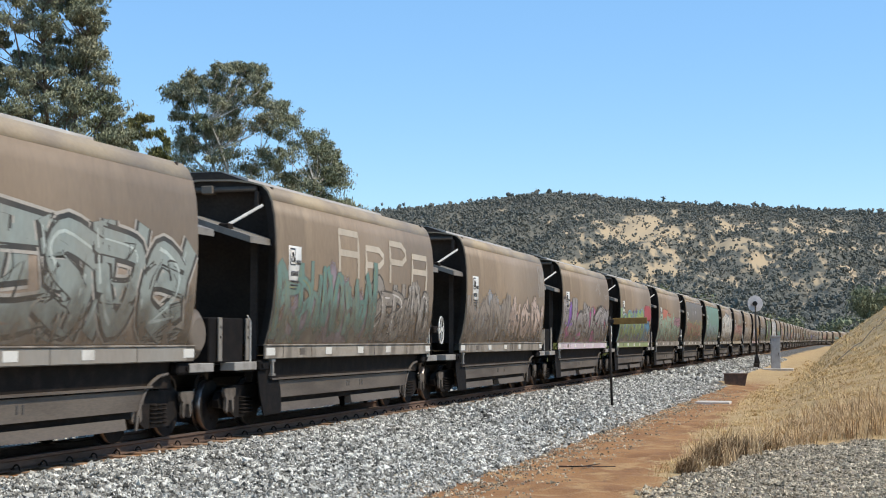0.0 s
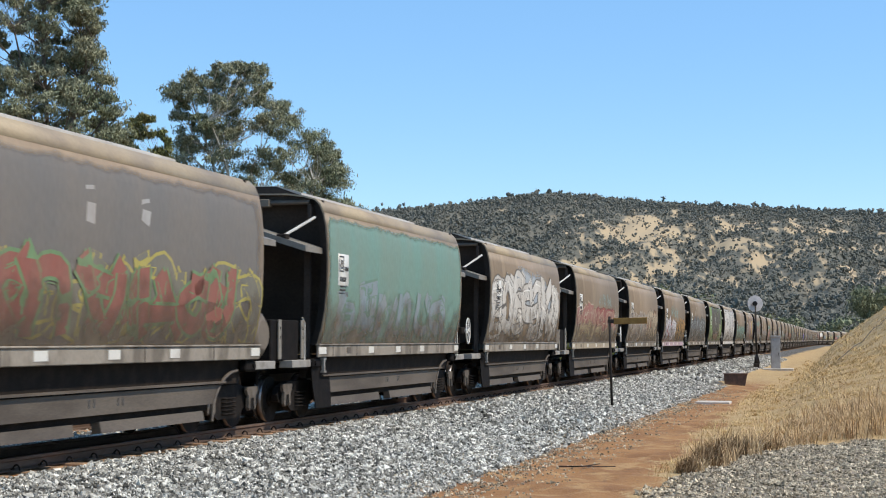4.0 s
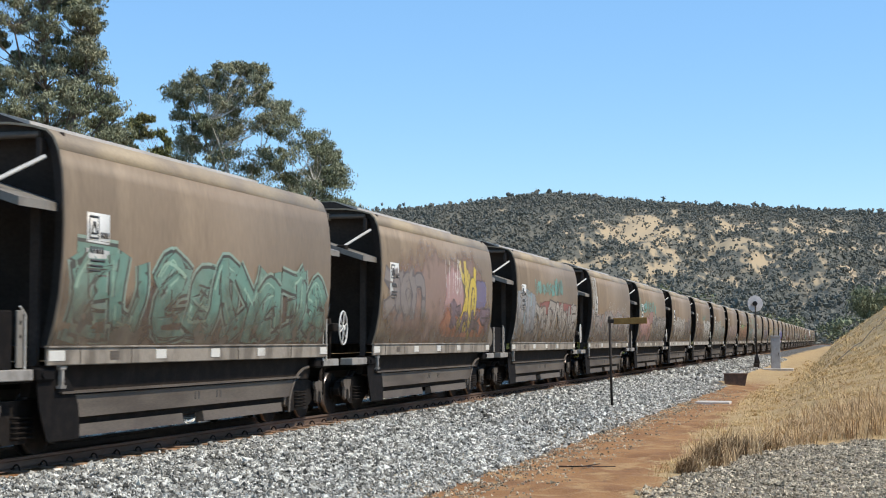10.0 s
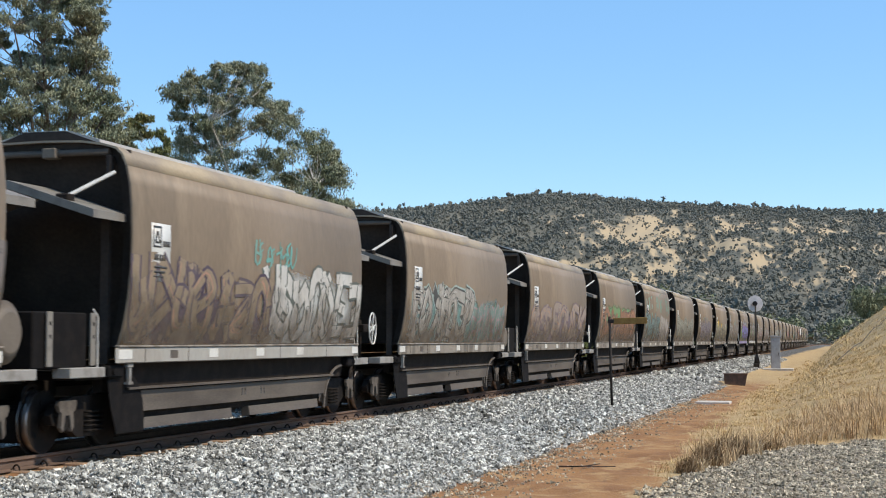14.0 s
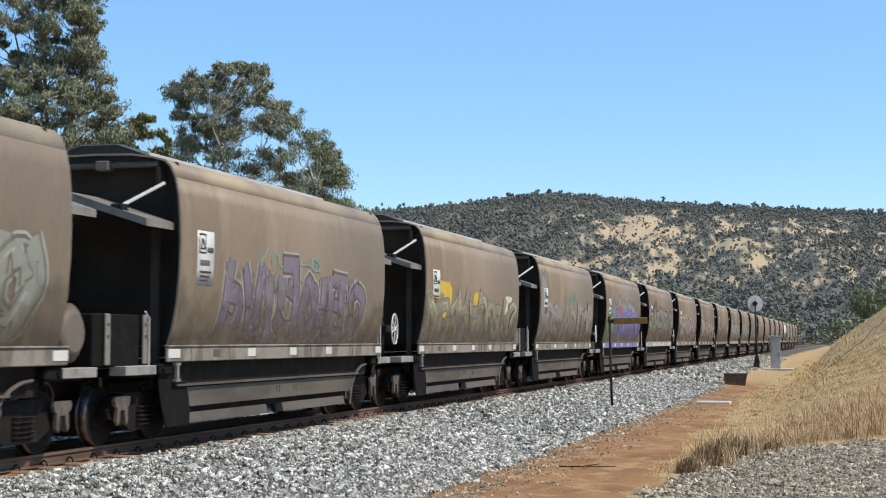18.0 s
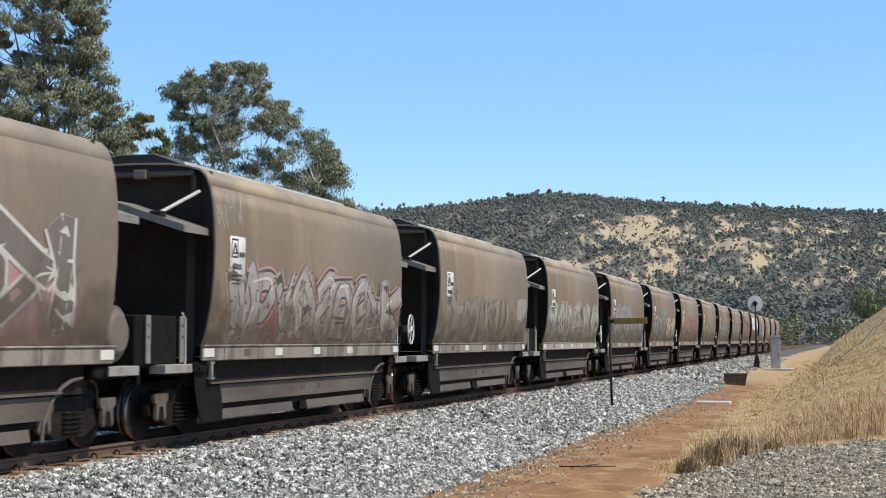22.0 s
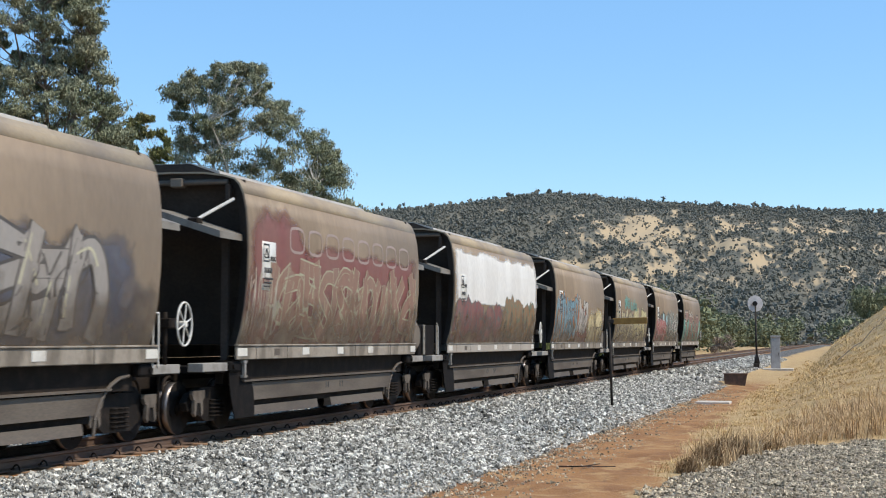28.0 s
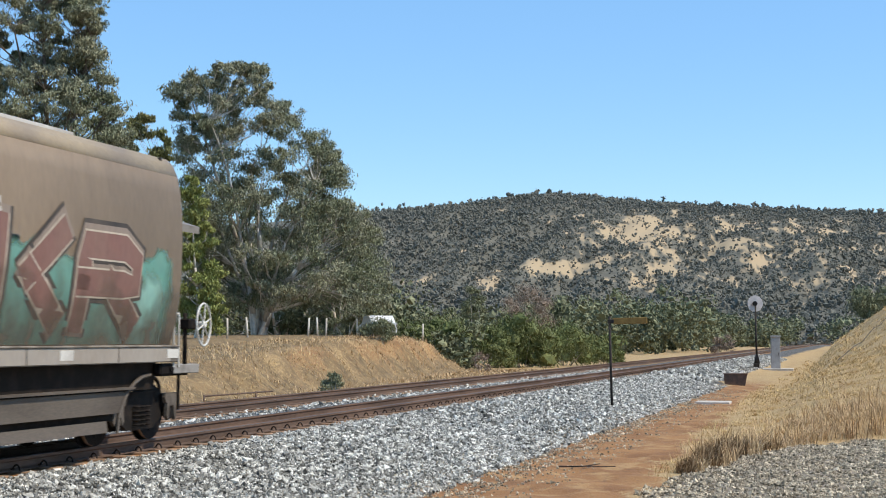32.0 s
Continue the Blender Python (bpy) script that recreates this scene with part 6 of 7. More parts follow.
def gum_tree(name, base, height, width, n_clump, n_leaf, leaf, material, label, seed, low=0.25, clump=1.0, shape=((0, -1, 1), (1, -1, 1)), stems=5, bark=None):
    """Several stems fanning from one foot; thin limbs carry flat-topped clumps of hanging leaves."""
    r = np.random.RandomState(seed)
    bark = bark or M_BARK
    t = new(name)
    t.matrix_basis = pose(*base)
    r0 = height * 0.013
    C, R = [], []
    for k in range(n_clump):
        u = low + (1 - low) * ((k + r.rand()) / n_clump) ** 1.15
        lo_, hi_ = (np.interp(u, [q[0] for q in shape], [q[m] for q in shape]) for m in (1, 2))
        rad = clump * width * r.uniform(0.030, 0.072) * float(np.interp(u, [0.45, 0.75, 1.0], [1.2, 0.85, 0.72]))
        half = max(0.1, (hi_ - lo_) / 2 - rad * 1.15)
        q = (1 - r.rand() ** 1.5) * r.choice((-1, 1))
        C.append(((lo_ + hi_) / 2 + half * q, r.uniform(-0.75, 0.75) * half * math.sqrt(1.02 - q * q), height * u))
        R.append(rad)
    C, R = np.array(C), np.array(R)
    C[:, 2] = np.minimum(C[:, 2], height - R * 0.9)
    # stems
    paths = []
    goals = [C[i] for i in np.argsort(-C[:, 2])[:n_clump * 2 // 3]]
    goals.sort(key=lambda c: c[0])
    for k in range(stems):
        g = Vector(goals[int((k + 0.5) * len(goals) / stems)])
        foot = Vector((0.35 * (k - stems / 2) / stems, 0.3 * math.sin(k * 2.4), -0.4))
        bend = Vector((g.x * 0.22, g.y * 0.22, g.z * 0.5)) + Vector((r.uniform(-0.4, 0.4), r.uniform(-0.4, 0.4), 0))
        pts = [foot * (1 - u) ** 2 + bend * 2 * u * (1 - u) + g * u * u + Vector((0.12 * math.sin(7 * u + k), 0.12 * math.cos(6 * u + k), 0)) * (u > 0) for u in np.linspace(0, 1, 9)]
        bm = bmesh.new()
        rs = r0 * r.uniform(0.65, 1.1)
        for i in range(8):
            bm_tube(bm, pts[i], pts[i + 1], rs * (1 - 0.1 * i), 7, rs * (1 - 0.1 * (i + 1)))
        part("trunk", bm, bark, t, "pale peeling bark stem")
        paths += [(p, rs * (1 - 0.1 * i)) for i, p in enumerate(pts) if i > 1]
    order = np.argsort(-R)
    twigs = bmesh.new()
    for i_, k in enumerate(order):
        c = Vector(C[k])
        q, rq = min(paths, key=lambda p: (p[0] - c).length + 4.0 * max(0.0, p[0].z - c.z + 0.6 * math.hypot(p[0].x - c.x, p[0].y - c.y)))
        rl = min(rq * 0.55, r0 * 0.34) * r.uniform(0.7, 1.1)
        bm = bmesh.new() if i_ < 16 else twigs
        mid = q.lerp(c, 0.5) + Vector((r.uniform(-0.3, 0.3), r.uniform(-0.3, 0.3), (0.2 if abs(c.z - q.z) < 0.5 * math.hypot(c.x - q.x, c.y - q.y) else -0.12 * r.rand()) * (c - q).length))
        bm_tube(bm, q, mid, rl, 5, rl * 0.75)
        bm_tube(bm, mid, c, rl * 0.75, 5, rl * 0.25)
        for _ in range(2):
            e = c + Vector(r.normal(0, 1, 3)) * float(R[k]) * 0.7
            bm_tube(bm, mid.lerp(c, r.uniform(0.3, 0.8)), e, rl * 0.4, 4, rl * 0.12)
        if i_ < 16:
            part("limb", bm, bark, t)
    tagged(part("twig_spray", twigs, bark, t), kind="stuff")
    # each clump breaks into sprays of hanging leaves
    sub = 7
    SC = np.repeat(C, sub, 0) + np.clip(r.normal(0, 1, (n_clump * sub, 3)), -1.6, 1.6) * np.repeat(R, sub)[:, None] * np.array([0.66, 0.66, 0.34])
    SR = np.repeat(R, sub) * r.uniform(0.42, 0.85, n_clump * sub)
    V, F = leaves(SC, SR, n_leaf, leaf, seed + 5)
    crown = sheet("crown", V, F, material, t)
    tagged(t, label, "tree", "gum trees")
    return t, crown


def at_ground(px, dist):
    """A place on the ground in the bearing of px, dist metres out."""
    dx, dy, _ = px_dir(px, 602)
    x, y = dx * dist, dy * dist
    return (x, y, float(ground_z(x, y)))


SWAY = []


def grow(px, dist, top_y, outline, n_clump, n_leaf, leaf, material, label, seed, **kw):
    """A tree whose crown keeps to an outline of (height in the view, left, right)."""
    b = at_ground(px, dist)
    k = dist / 2650
    h = 1.53 - b[2] + (602 - top_y) * k
    width = max(r_ - l_ for _, l_, r_ in outline) * k
    shape = sorted(((1.53 - b[2] + (602 - y) * k) / h, (l_ - px) * k, (r_ - px) * k) for y, l_, r_ in outline)
    t, c = gum_tree("gum_tree", b, h, width, n_clump, n_leaf, leaf, material, label, seed, shape=shape, **kw)
    t.rotation_euler = (0, 0, radians(YAW))
    SWAY.append((c, seed))
    return t


grow(455, 98, 112, ((112, 395, 470), (140, 300, 485), (165, 278, 485), (185, 300, 510), (225, 295, 560), (270, 300, 600), (300, 300, 615), (345, 305, 640), (390, 310, 655), (430, 315, 670), (510, 330, 692), (570, 380, 690)),
     330, 180000, 0.105, M_GUM, "tall spreading gum tree with grey-green open crown", 3, low=0.12, clump=0.95, stems=9)
grow(90, 84, -30, ((-30, -90, 130), (15, -90, 168), (60, -90, 192), (100, -90, 175), (150, -90, 190), (200, -90, 222), (300, -90, 228), (520, -60, 230)),
     500, 210000, 0.11, M_GUM, "tall dense gum tree beside the line", 7, low=0.2, clump=1.05, stems=8, bark=M_BARKDARK)
grow(235, 92, 208, ((208, 225, 268), (235, 200, 285), (260, 195, 298), (320, 190, 305), (560, 190, 310)), 90, 40000, 0.12, M_GUM2, "smaller olive gum tree between taller ones", 9, low=0.15, clump=1.9, stems=4)
grow(600, 112, 360, ((360, 590, 640), (400, 565, 672), (430, 560, 685), (520, 540, 700), (590, 540, 700)), 60, 34000, 0.12, M_GUM, "smaller grey-green gum tree on the bank", 13, low=0.06, clump=1.6, stems=4)
grow(500, 116, 340, ((340, 400, 600), (400, 330, 650), (500, 330, 690), (590, 340, 690)), 90, 45000, 0.14, M_FARTREE, "dark gum thicket behind the bank", 17, low=0.05, clump=1.3, stems=6)
grow(350, 84, 315, ((315, 320, 345), (400, 300, 385), (520, 310, 400), (600, 320, 400)), 60, 26000, 0.12, M_YOUNG, "bright green young gum tree", 15, low=0.05, clump=2.2, stems=2)


def bush(px, dist, top_y, w_px, material, label, seed, n=26, leaf=0.12, count=5000, below=0.0, body=0.8):
    b = at_ground(px, dist)
    h = 1.53 - b[2] + (602 - top_y) / 2650 * dist
    wd = w_px / 2650 * dist
    r = np.random.RandomState(seed)
    t = new("bush")
    t.matrix_basis = pose(*b)
    bm = bmesh.new()
    C = np.stack([r.uniform(-0.42, 0.42, n) * wd, r.uniform(-0.35, 0.35, n) * wd, r.uniform(0.12, 0.85, n) * h], -1)
    C[:, 2] *= 1 - 0.55 * (np.abs(C[:, 0]) / (0.5 * wd)) ** 2
    for c in C[::3]:
        bm_tube(bm, (c[0] * 0.2, c[1] * 0.2, -0.1), c, 0.035, 5, 0.012)
    part("woody_base", bm, M_BARK, t)
    V, F = leaves(C, np.full(n, 0.2 * min(wd, h * 1.6)) * r.uniform(0.6, 1.1, n), count, leaf, seed + 1)
    F = np.concatenate([F[:, [0, 1, 2]], F[:, [0, 2, 3]]])
    V, F = merged((V, F), lumps(C, np.full(n, 0.10 * min(wd, h * 1.6)) * body, r, 0.8, 0.35)) if body else (V, F)
    sheet("foliage", V, F, material, t)
    return tagged(t, label, "bush", "lineside bushes")


bush(925, 125, 548, 150, M_BUSH, "dense dark green bush beside the bank", 21, 44, 0.13, 14000)
bush(790, 128, 552, 130, M_BUSH, "dark green bush at the end of the bank", 22, 36, 0.12, 9000)
bush(1000, 132, 566, 100, M_BUSH, "green lineside bush in dry grass", 23, 30, 0.12, 8000)
bush(870, 122, 575, 90, M_BUSH, "rounded olive green bush by the bank", 29, 30, 0.12, 8000)
bush(720, 124, 556, 90, M_BUSH, "low green bush on the bank", 24, 30, 0.12, 7000)
bush(1070, 140, 604, 60, M_BUSH, "low green bush in straw grass", 30, 18, 0.12, 3500)
bush(668, 92, 564, 64, M_FARTREE, "low dark bush in front of the parked car", 37, 20, 0.09, 3500)
bush(838, 210, 482, 44, M_FARTREE, "slender dark gum behind the bushes", 34, 34, 0.2, 6000, body=0.6)
bush(722, 150, 520, 60, M_FARTREE, "dark gum sapling behind the bank", 35, 26, 0.16, 5000)
bush(590, 60, 655, 50, M_GUM, "small green shrub in dry grass", 25, 16, 0.06, 2500)
bush(1545, 330, 500, 90, M_FARTREE, "dark rounded tree behind the grass bank", 26, 36, 0.35, 7000)


# ---- grass ----
def grass(name, n, pick, h, material, label, seed, wid=0.012, bend=0.35):
    r = np.random.RandomState(seed)
    x, y = pick(r, n)
    z = ground_z(x, y)
    n = len(x)
    hh = h * np.exp(r.normal(0, 0.35, n))
    a = r.uniform(0, 6.283, n)
    d = np.stack([np.cos(a), np.sin(a), np.zeros(n)], -1)
    side = np.stack([-np.sin(a), np.cos(a), np.zeros(n)], -1) * (wid * (0.6 + y / 40))[:, None]
    p = np.stack([x, y, z - 0.02], -1)
    up = np.array([0, 0, 1.0])
    lean = (bend * r.rand(n))[:, None]
    m1 = p + up * hh[:, None] * 0.55 + d * hh[:, None] * lean * 0.3
    m2 = p + up * hh[:, None] + d * hh[:, None] * lean
    V = np.stack([p - side, p + side, m1 + side * 0.8, m1 - side * 0.8, m2 + side * 0.25, m2 - side * 0.25], 1).reshape(-1, 3)
    i = np.arange(n)[:, None] * 6
    F = np.concatenate([i + np.array([0, 1, 2, 3]), i + np.array([3, 2, 4, 5])]).reshape(-1, 4)
    return tagged(sheet(name, V, F, material), label, "grass", kind="stuff")


def on_bank(y0, y1, x_in, power=1.4, clump=16, gap=-0.6):
    def pick(r, n):
        m = n // clump + 1
        y = y0 + (y1 - y0) * r.rand(m) ** power
        x = bank_toe(y) - 0.3 + (x_in + y * 0.03) * r.rand(m) ** 0.9
        y, x = np.repeat(y, clump)[:n], np.repeat(x, clump)[:n]
        x, y = x + r.normal(0, 0.12, n), y + r.normal(0, 0.12, n)
        k = (y > road_edge(x) + 0.3 + r.normal(0, 0.4, n)) & (wob(x, y, 1.4, 3) + r.normal(0, 0.5, n) > gap)
        return x[k], y[k]
    return pick


def road_fringe(x0, x1, deep, clump=9):
    """Along the far edge of the access road."""
    def pick(r, n):
        m = n // clump + 1
        x = x0 + (x1 - x0) * r.rand(m)
        y = road_edge(x) + 0.2 + deep * r.rand(m) ** 1.5
        x, y = np.repeat(x, clump)[:n] + r.normal(0, 0.09, n), np.repeat(y, clump)[:n] + r.normal(0, 0.12, n)
        k = wob(x, y, 2.2, 4) + r.normal(0, 0.4, n) > -0.35
        return x[k], y[k]
    return pick


def beyond(y0, y1):
    def pick(r, n):
        y = r.uniform(y0, y1, n)
        x = -18.2 - 10 * r.rand(n) - 0.06 * (y - 40)
        k = wob(x, y, 0.9, 3) + r.normal(0, 0.4, n) > -0.2
        return x[k], y[k]
    return pick


grass("dry_grass", 40000, on_bank(25, 70, 4.6, 1.2), 0.075, M_STRAW, "dry straw grass on the cutting bank", 31, 0.0045, 2.4)
grass("dry_grass", 22000, on_bank(60, 170, 5.5, 1.2), 0.11, M_STRAW, "dry straw grass high on the cutting bank", 34, 0.005, 2.2)
grass("dry_grass", 3600, on_bank(27, 60, 4.0, 1.0, 30, 0.25), 0.17, M_STRAW2, "brown grass clumps on the bank", 35, 0.004, 1.4)
grass("dry_grass", 9000, road_fringe(-2.3, 3.0, 8.0, 16), 0.19, M_STRAW2, "brown dry grass beside the access road", 36, 0.0045, 1.4)
grass("dry_grass", 2600, road_fringe(-1.9, 3.0, 10.0, 12), 0.30, M_STRAW2, "taller straw-brown grass beside the access road", 39, 0.004, 0.9)
grass("seeding_grass", 300, road_fringe(-1.8, 3.0, 9.0, 4), 0.46, M_TUFT, "tall dark seeding grass stalks beside the access road", 37, 0.0045, 0.5)
grass("dry_grass", 20000, beyond(35, 110), 0.14, M_STRAW2, "brown dry grass beyond the tracks", 33, 0.007, 1.6)
grass("dry_grass", 5000, beyond(35, 110), 0.10, M_STRAW, "dry straw grass beyond the tracks", 38, 0.007, 1.8)


# ---- lineside things ----
M_POST = mat("dark_post_paint", (0.03, 0.026, 0.022), 0.7, 0, (0.06, 0.045, 0.035), 6, (0.45, 0.65), bump=0.05)
M_ARM = mat("brown_sign_board", (0.30, 0.18, 0.055), 0.7, 0, (0.23, 0.13, 0.04), 6, (0.4, 0.65), bump=0.05)
M_CAB = mat("grey_cabinet_paint", (0.40, 0.385, 0.37), 0.55, 0, (0.33, 0.315, 0.30), 3, (0.4, 0.65), bump=0.03)
M_TARGET = mat("pale_signal_paint", (0.52, 0.49, 0.48), 0.5, 0, (0.42, 0.40, 0.39), 3, (0.4, 0.65), bump=0.02)
M_CONC = mat("pale_concrete", (0.62, 0.56, 0.48), 0.9, 0, (0.48, 0.42, 0.35), 3, (0.4, 0.65), bump=0.2)
M_CRATE = mat("rusty_box_steel", (0.16, 0.10, 0.07), 0.8, 0, (0.10, 0.07, 0.055), 4, (0.4, 0.65), bump=0.1)


def stand_on(px, py, z_guess=-0.75):
    """The place on the ground seen at a point of the picture."""
    dx, dy, dz = px_dir(px, py)
    t = (z_guess - 1.53) / dz
    for _ in range(8):
        t = (float(ground_z(dx * t, dy * t)) - 1.53) / dz
    return dx * t, dy * t, float(ground_z(dx * t, dy * t)), t


def marker_post():
    x, y, z, t = stand_on(1083, 719)
    k = t / 2650
    ob = new("marker_post")
    ob.matrix_basis = pose(x, y, z, 0, -1.2, 0)
    part("post", tube((0, 0, -0.3), (0, 0, 158 * k), 0.04, 8), M_POST, ob)
    part("sign_board", box(6 * k, 66 * k, -0.03, 0.03, 144 * k, 155 * k, 0.01), M_ARM, ob, "brown horizontal sign board")
    part("bracket", box(-0.06, 8 * k, -0.04, 0.04, 146 * k, 153 * k, 0.01), M_POST, ob)
    tagged(ob, "thin dark steel post with a brown side board", "sign post")


def signal():
    x, y, z, t = stand_on(1340, 652)
    k = t / 2650
    ob = new("railway_signal")
    ob.matrix_basis = pose(x, y, z)
    part("mast", tube((0, 0, -0.3), (-2 * k, 0, 108 * k), 0.075, 10), M_POST, ob)
    part("target", tube((-2 * k + 0.015, -0.03, 112 * k), (-2 * k, 0.0, 112 * k), 14 * k, 28), M_TARGET, ob, "round grey signal target plate")
    part("signal_lamp", tube((-2 * k, -0.3, 112 * k), (-2 * k, 0.03, 112 * k), 4.2 * k, 14), M_POST, ob, "dark hooded signal lamp")
    bm = box(-6 * k, 4 * k, -0.25, 0.25, 0, 9 * k, 0.03)
    bm_tube(bm, (0, 0, 8 * k), (-0.5 * k, 0, 24 * k), 5.5 * k, 8, 2.2 * k)
    part("base_box", bm, M_POST, ob)
    tagged(ob, "dark signal mast with a round grey target, seen from the front", "railway signal")


def cabinet():
    x, y, z, t = stand_on(1373, 656)
    k = t / 2650
    ob = new("relay_cabinet")
    ob.matrix_basis = pose(x, y, z, 0, 0, 4)
    part("cabinet_body", box(-8 * k, 8 * k, -0.3, 0.3, 0, 58 * k, 0.02), M_CAB, ob)
    part("cabinet_cap", box(-8.6 * k, 8.6 * k, -0.34, 0.34, 57 * k, 60 * k, 0.02), M_CAB, ob)
    part("cabinet_door", box(-6.6 * k, 6.6 * k, -0.315, -0.29, 3 * k, 54 * k, 0.004), M_CAB, ob)
    part("door_handle", box(4.4 * k, 5.4 * k, -0.34, -0.31, 26 * k, 31 * k), M_POST, ob)
    tagged(ob, "tall grey steel relay cabinet on a concrete slab", "cabinet")
    slab = part("concrete_slab", box(x - 22 * k, x + 30 * k, y - 0.9, y + 0.9, z - 0.2, z + 0.16, 0.02), M_CONC)
    tagged(slab, "pale concrete slab under the relay cabinet", "slab")


def crate():
    x, y, z, t = stand_on(1302, 681)
    k = t / 2650
    ob = new("steel_box")
    ob.matrix_basis = pose(x, y, z, 0, 0, 3)
    a, b, h = 20 * k, 18 * k, 18.5 * k
    bm = extrude_y([(-b, -0.05), (b - 0.05, -0.05), (a, h), (-a, h)], -0.35, 0.35)
    part("box_body", bm, M_CRATE, ob)
    part("box_rim", box(-a - 0.02, a + 0.02, -0.38, 0.38, h - 0.03, h + 0.03, 0.01), M_CRATE, ob)
    tagged(ob, "low rusty brown steel box on the dirt", "box")
    x, y, z, t = stand_on(1263, 715)
    k = t / 2650
    s = part("concrete_lid", box(x - 30 * k, x + 29 * k, y - 0.55, y + 0.55, z - 0.05, z + 0.09, 0.02), M_CONC)
    tagged(s, "flat pale concrete cable lid on the dirt", "concrete lid")



def tuft(n, cx, cy, rx, ry, h, material, label, seed):
    def pick(r, n):
        a, q = r.uniform(0, 6.283, n), r.rand(n) ** 0.5
        return cx + rx * q * np.cos(a), cy + ry * q * np.sin(a)
    grass("grass_tuft", n, pick, h, material, label, seed, 0.006, 0.9)


for k, (tx, ty, rx, ry, th, n_) in enumerate(((-3.0, 26.2, 0.16, 0.8, 0.16, 760), (-2.78, 27.9, 0.26, 0.9, 0.23, 1200), (-2.5, 29.9, 0.30, 0.9, 0.24, 820), (-2.0, 32.2, 0.4, 0.9, 0.17, 260))):
    tuft(n_, tx, ty + 0.8, rx, ry, th, M_TUFT, "dark brown dead grass tuft at the road edge", 41 + k)
    tuft(n_ // 2, tx + 0.1, ty + 1.5, rx * 1.5, ry * 1.5, th * 1.2, M_STRAW2, "straw-brown grass behind the dark tuft", 61 + k)


# Added stick and twigs that stand in for a cast shadow on the dirt.
def fallen_branch():
    x, y, z, t = stand_on(1040, 829)
    k = t / 2650
    ob = new("fallen_branch")
    ob.matrix_basis = pose(x, y, z)
    part("stem", tube((-52 * k, 0.05, 0.02), (50 * k, -0.05, 0.05), 0.016, 7, 0.008), M_CRATE, ob)
    part("twig", tube((-10 * k, 0, 0.03), (18 * k, 0.22, 0.07), 0.014, 6, 0.006), M_POST, ob)
    part("twig", tube((-30 * k, 0.02, 0.03), (-12 * k, -0.2, 0.05), 0.014, 6, 0.006), M_POST, ob)
    tagged(ob, "thin dark stick added in place of a shadow streak on the dirt track", "branch")


fallen_branch()

bush(932, 190, 486, 100, M_DEAD, "grey-brown dry tree among green bushes", 27, 34, 0.13, 12000, body=0.5)
bush(1280, 230, 588, 40, M_DEAD, "dry grey-brown shrub beside the line", 36, 18, 0.16, 2500, body=0.4)
bush(850, 108, 620, 36, M_DEAD, "small dead grey shrub by the bank", 28, 12, 0.07, 1200)
M_CARPAINT = mat("white_car_paint", (0.78, 0.78, 0.77), 0.3, 0, (0.7, 0.7, 0.69), 2, (0.4, 0.6), bump=0)
M_GLASS = mat("dark_car_glass", (0.03, 0.035, 0.04), 0.1, 0, bump=0)
M_RUBBER = mat("black_rubber", (0.02, 0.02, 0.02), 0.85, 0, bump=0.05)


def parked_car():
    """A white car half hidden by the bushes on the bank."""
    dx, dy, _ = px_dir(668, 602)
    x, y = dx * 99, dy * 99
    ob = new("parked_car")
    ob.matrix_basis = pose(x, y, float(ground_z(x, y)), 0, 0, YAW + 106)
    prof = [(-2.1, 0.3), (2.1, 0.3), (2.15, 0.75), (1.2, 0.95), (0.6, 1.38), (-0.9, 1.42), (-1.6, 1.0), (-2.15, 0.9)]
    bm = extrude_y([(a, b) for a, b in prof], -0.8, 0.8)
    part("car_body", bm, M_CARPAINT, ob)
    part("windscreen", extrude_y([(1.16, 0.98), (1.19, 1.0), (0.64, 1.37), (0.61, 1.35)], -0.7, 0.7), M_GLASS, ob)
    part("side_window", box(-0.9, 0.6, -0.82, -0.80, 0.98, 1.32), M_GLASS, ob)
    for a in (-1.35, 1.35):
        for b in (-0.75, 0.75):
            part("wheel", tube((a, b - 0.1, 0.31), (a, b + 0.1, 0.31), 0.31, 16), M_RUBBER, ob)
    tagged(ob, "white car parked among bushes on the bank", "car")


parked_car()
M_PIPE = mat("rusty_pipe", (0.17, 0.11, 0.08), 0.7, 0, (0.10, 0.07, 0.055), 6, (0.4, 0.6), bump=0.05)


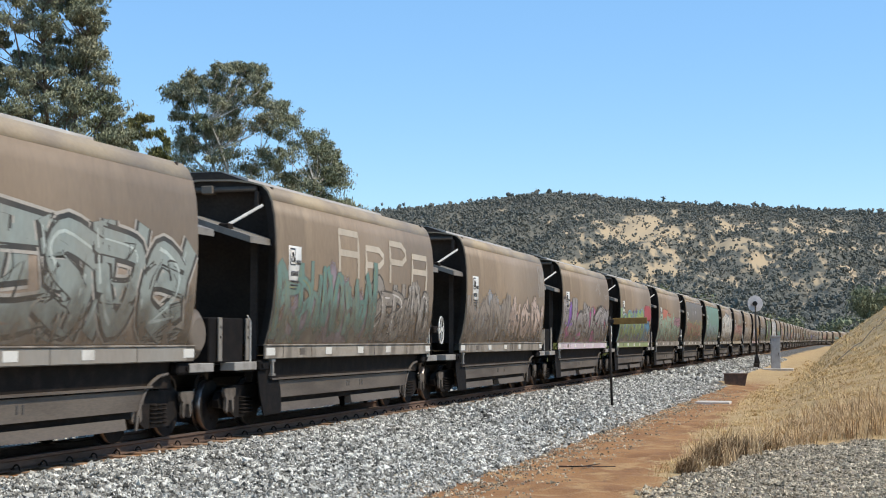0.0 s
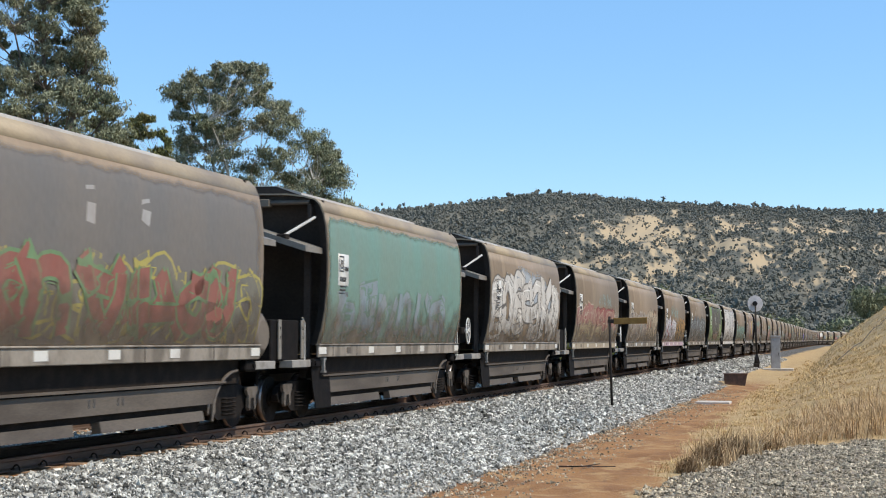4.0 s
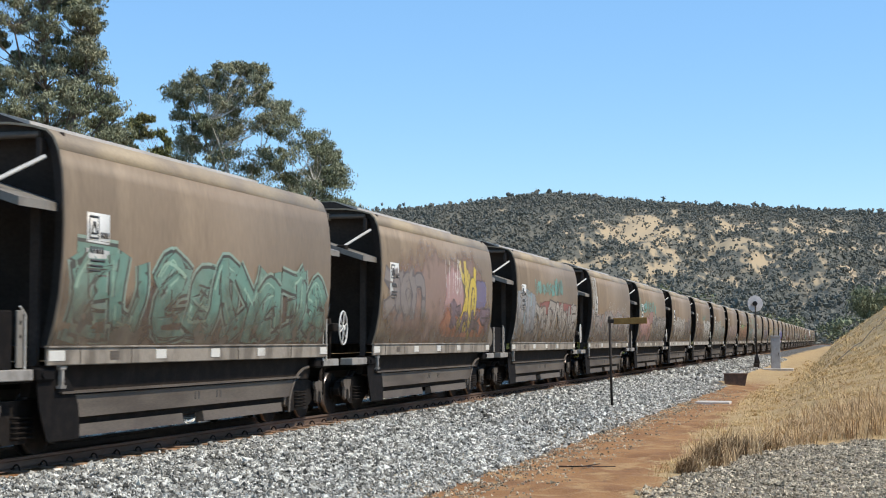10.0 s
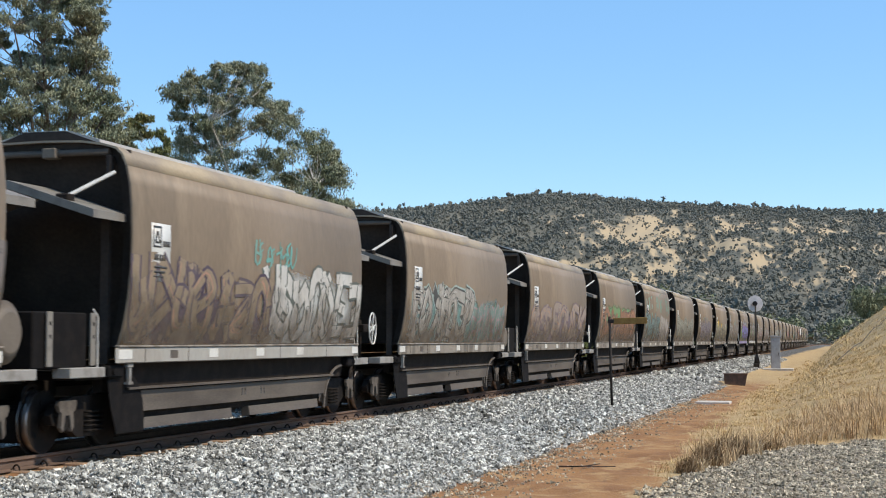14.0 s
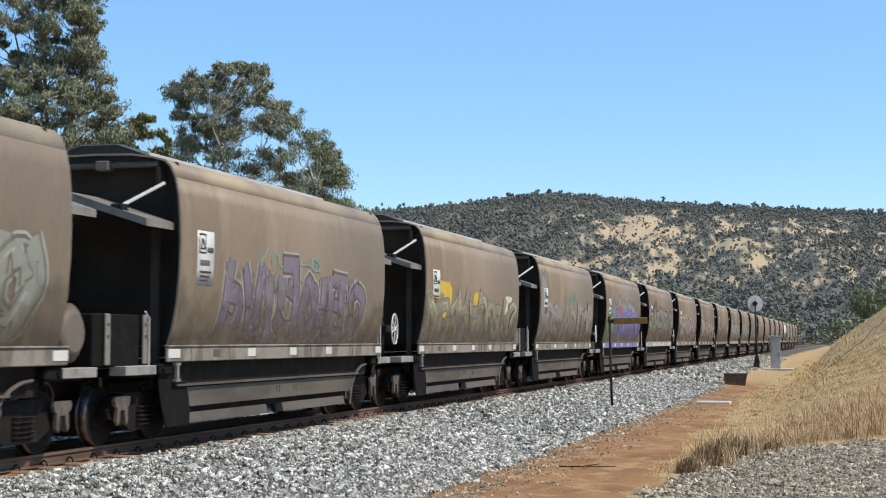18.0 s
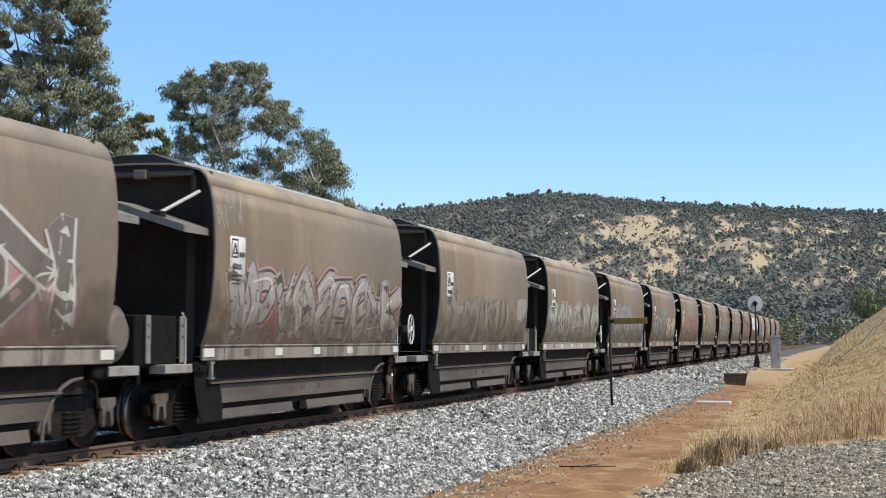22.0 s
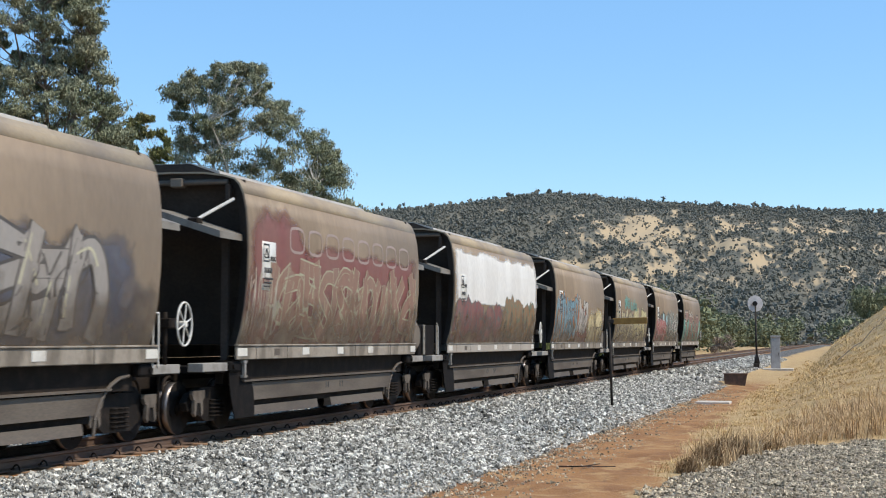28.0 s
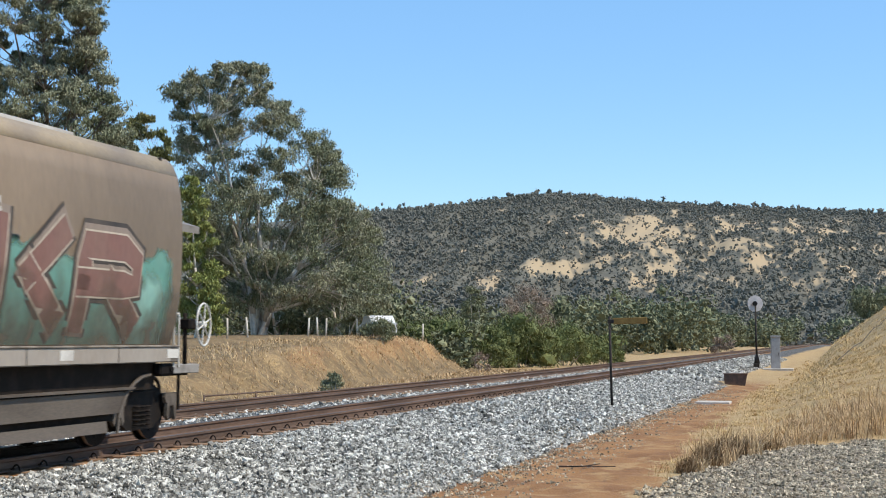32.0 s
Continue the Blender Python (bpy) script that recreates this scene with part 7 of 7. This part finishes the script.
def low_rail():
    ends = []
    for px, py in ((361, 707), (453, 700)):
        dx, dy, dz = px_dir(px, py)
        t0 = -2.1 / dz
        ends.append((dx * t0, dy * t0, float(ground_z(dx * t0, dy * t0))))
    ob = new("pipe_barrier")
    a, b = Vector(ends[0]), Vector(ends[1])
    hh = 10 * t0 / 2650
    d = (b - a) * 1.35
    part("post", tube(a + Vector((0, 0, -0.2)), a + Vector((0, 0, hh + 0.05)), 0.035), M_PIPE, ob)
    part("post", tube(b + Vector((0, 0, -0.2)), b + Vector((0, 0, hh + 0.1)), 0.035), M_PIPE, ob)
    part("pipe", tube(a + Vector((0, 0, hh)), a + d + Vector((0, 0, hh + 0.08)), 0.03), M_PIPE, ob)
    tagged(ob, "low rusty pipe barrier beside the far track", "barrier")


low_rail()


def fence_posts():
    first = None
    for k, px in enumerate((402, 438, 545, 562, 577, 632, 655, 661, 748)):
        dx, dy, _ = px_dir(px, 602)
        d = 84 + 0.06 * (px - 400)
        x, y = dx * d, dy * d
        z = float(ground_z(x, y))
        if first is None:
            first = part("fence_post", tube((0, 0, -0.2), (0, 0, 1.15), 0.06, 7), M_BARK)
            tagged(first, "weathered grey wooden fence post on the bank", "fence post", "fence posts on the bank")
            first.matrix_basis = pose(x, y, z, 2, 1)
        else:
            copy_thing(first, pose(x, y, z, 3 * math.sin(k * 2), 3 * math.cos(k * 3)))


fence_posts()


def bank_cable():
    """A thin dark cable lying up the grass bank."""
    bm = bmesh.new()
    a, b = Vector((-0.93, 67.0, 0)), Vector((1.75, 92.0, 0))
    pts = []
    for k in range(9):
        p = a.lerp(b, k / 8)
        pts.append((p.x, p.y, float(ground_z(p.x, p.y)) + 0.30 + 0.03 * (k % 2)))
    rows = [[bm.verts.new(Vector(p) + Vector((0.018 * math.cos(1.047 * i), 0, 0.018 * math.sin(1.047 * i)))) for i in range(6)] for p in pts]
    for a, b in zip(rows, rows[1:]):
        for i in range(6):
            bm.faces.new((a[i], a[(i + 1) % 6], b[(i + 1) % 6], b[i]))
    ob = part("cable", bm, M_POST)
    tagged(ob, "thin dark cable strung up the grass bank", "cable")


bank_cable()
marker_post(), signal(), cabinet(), crate()
motions()
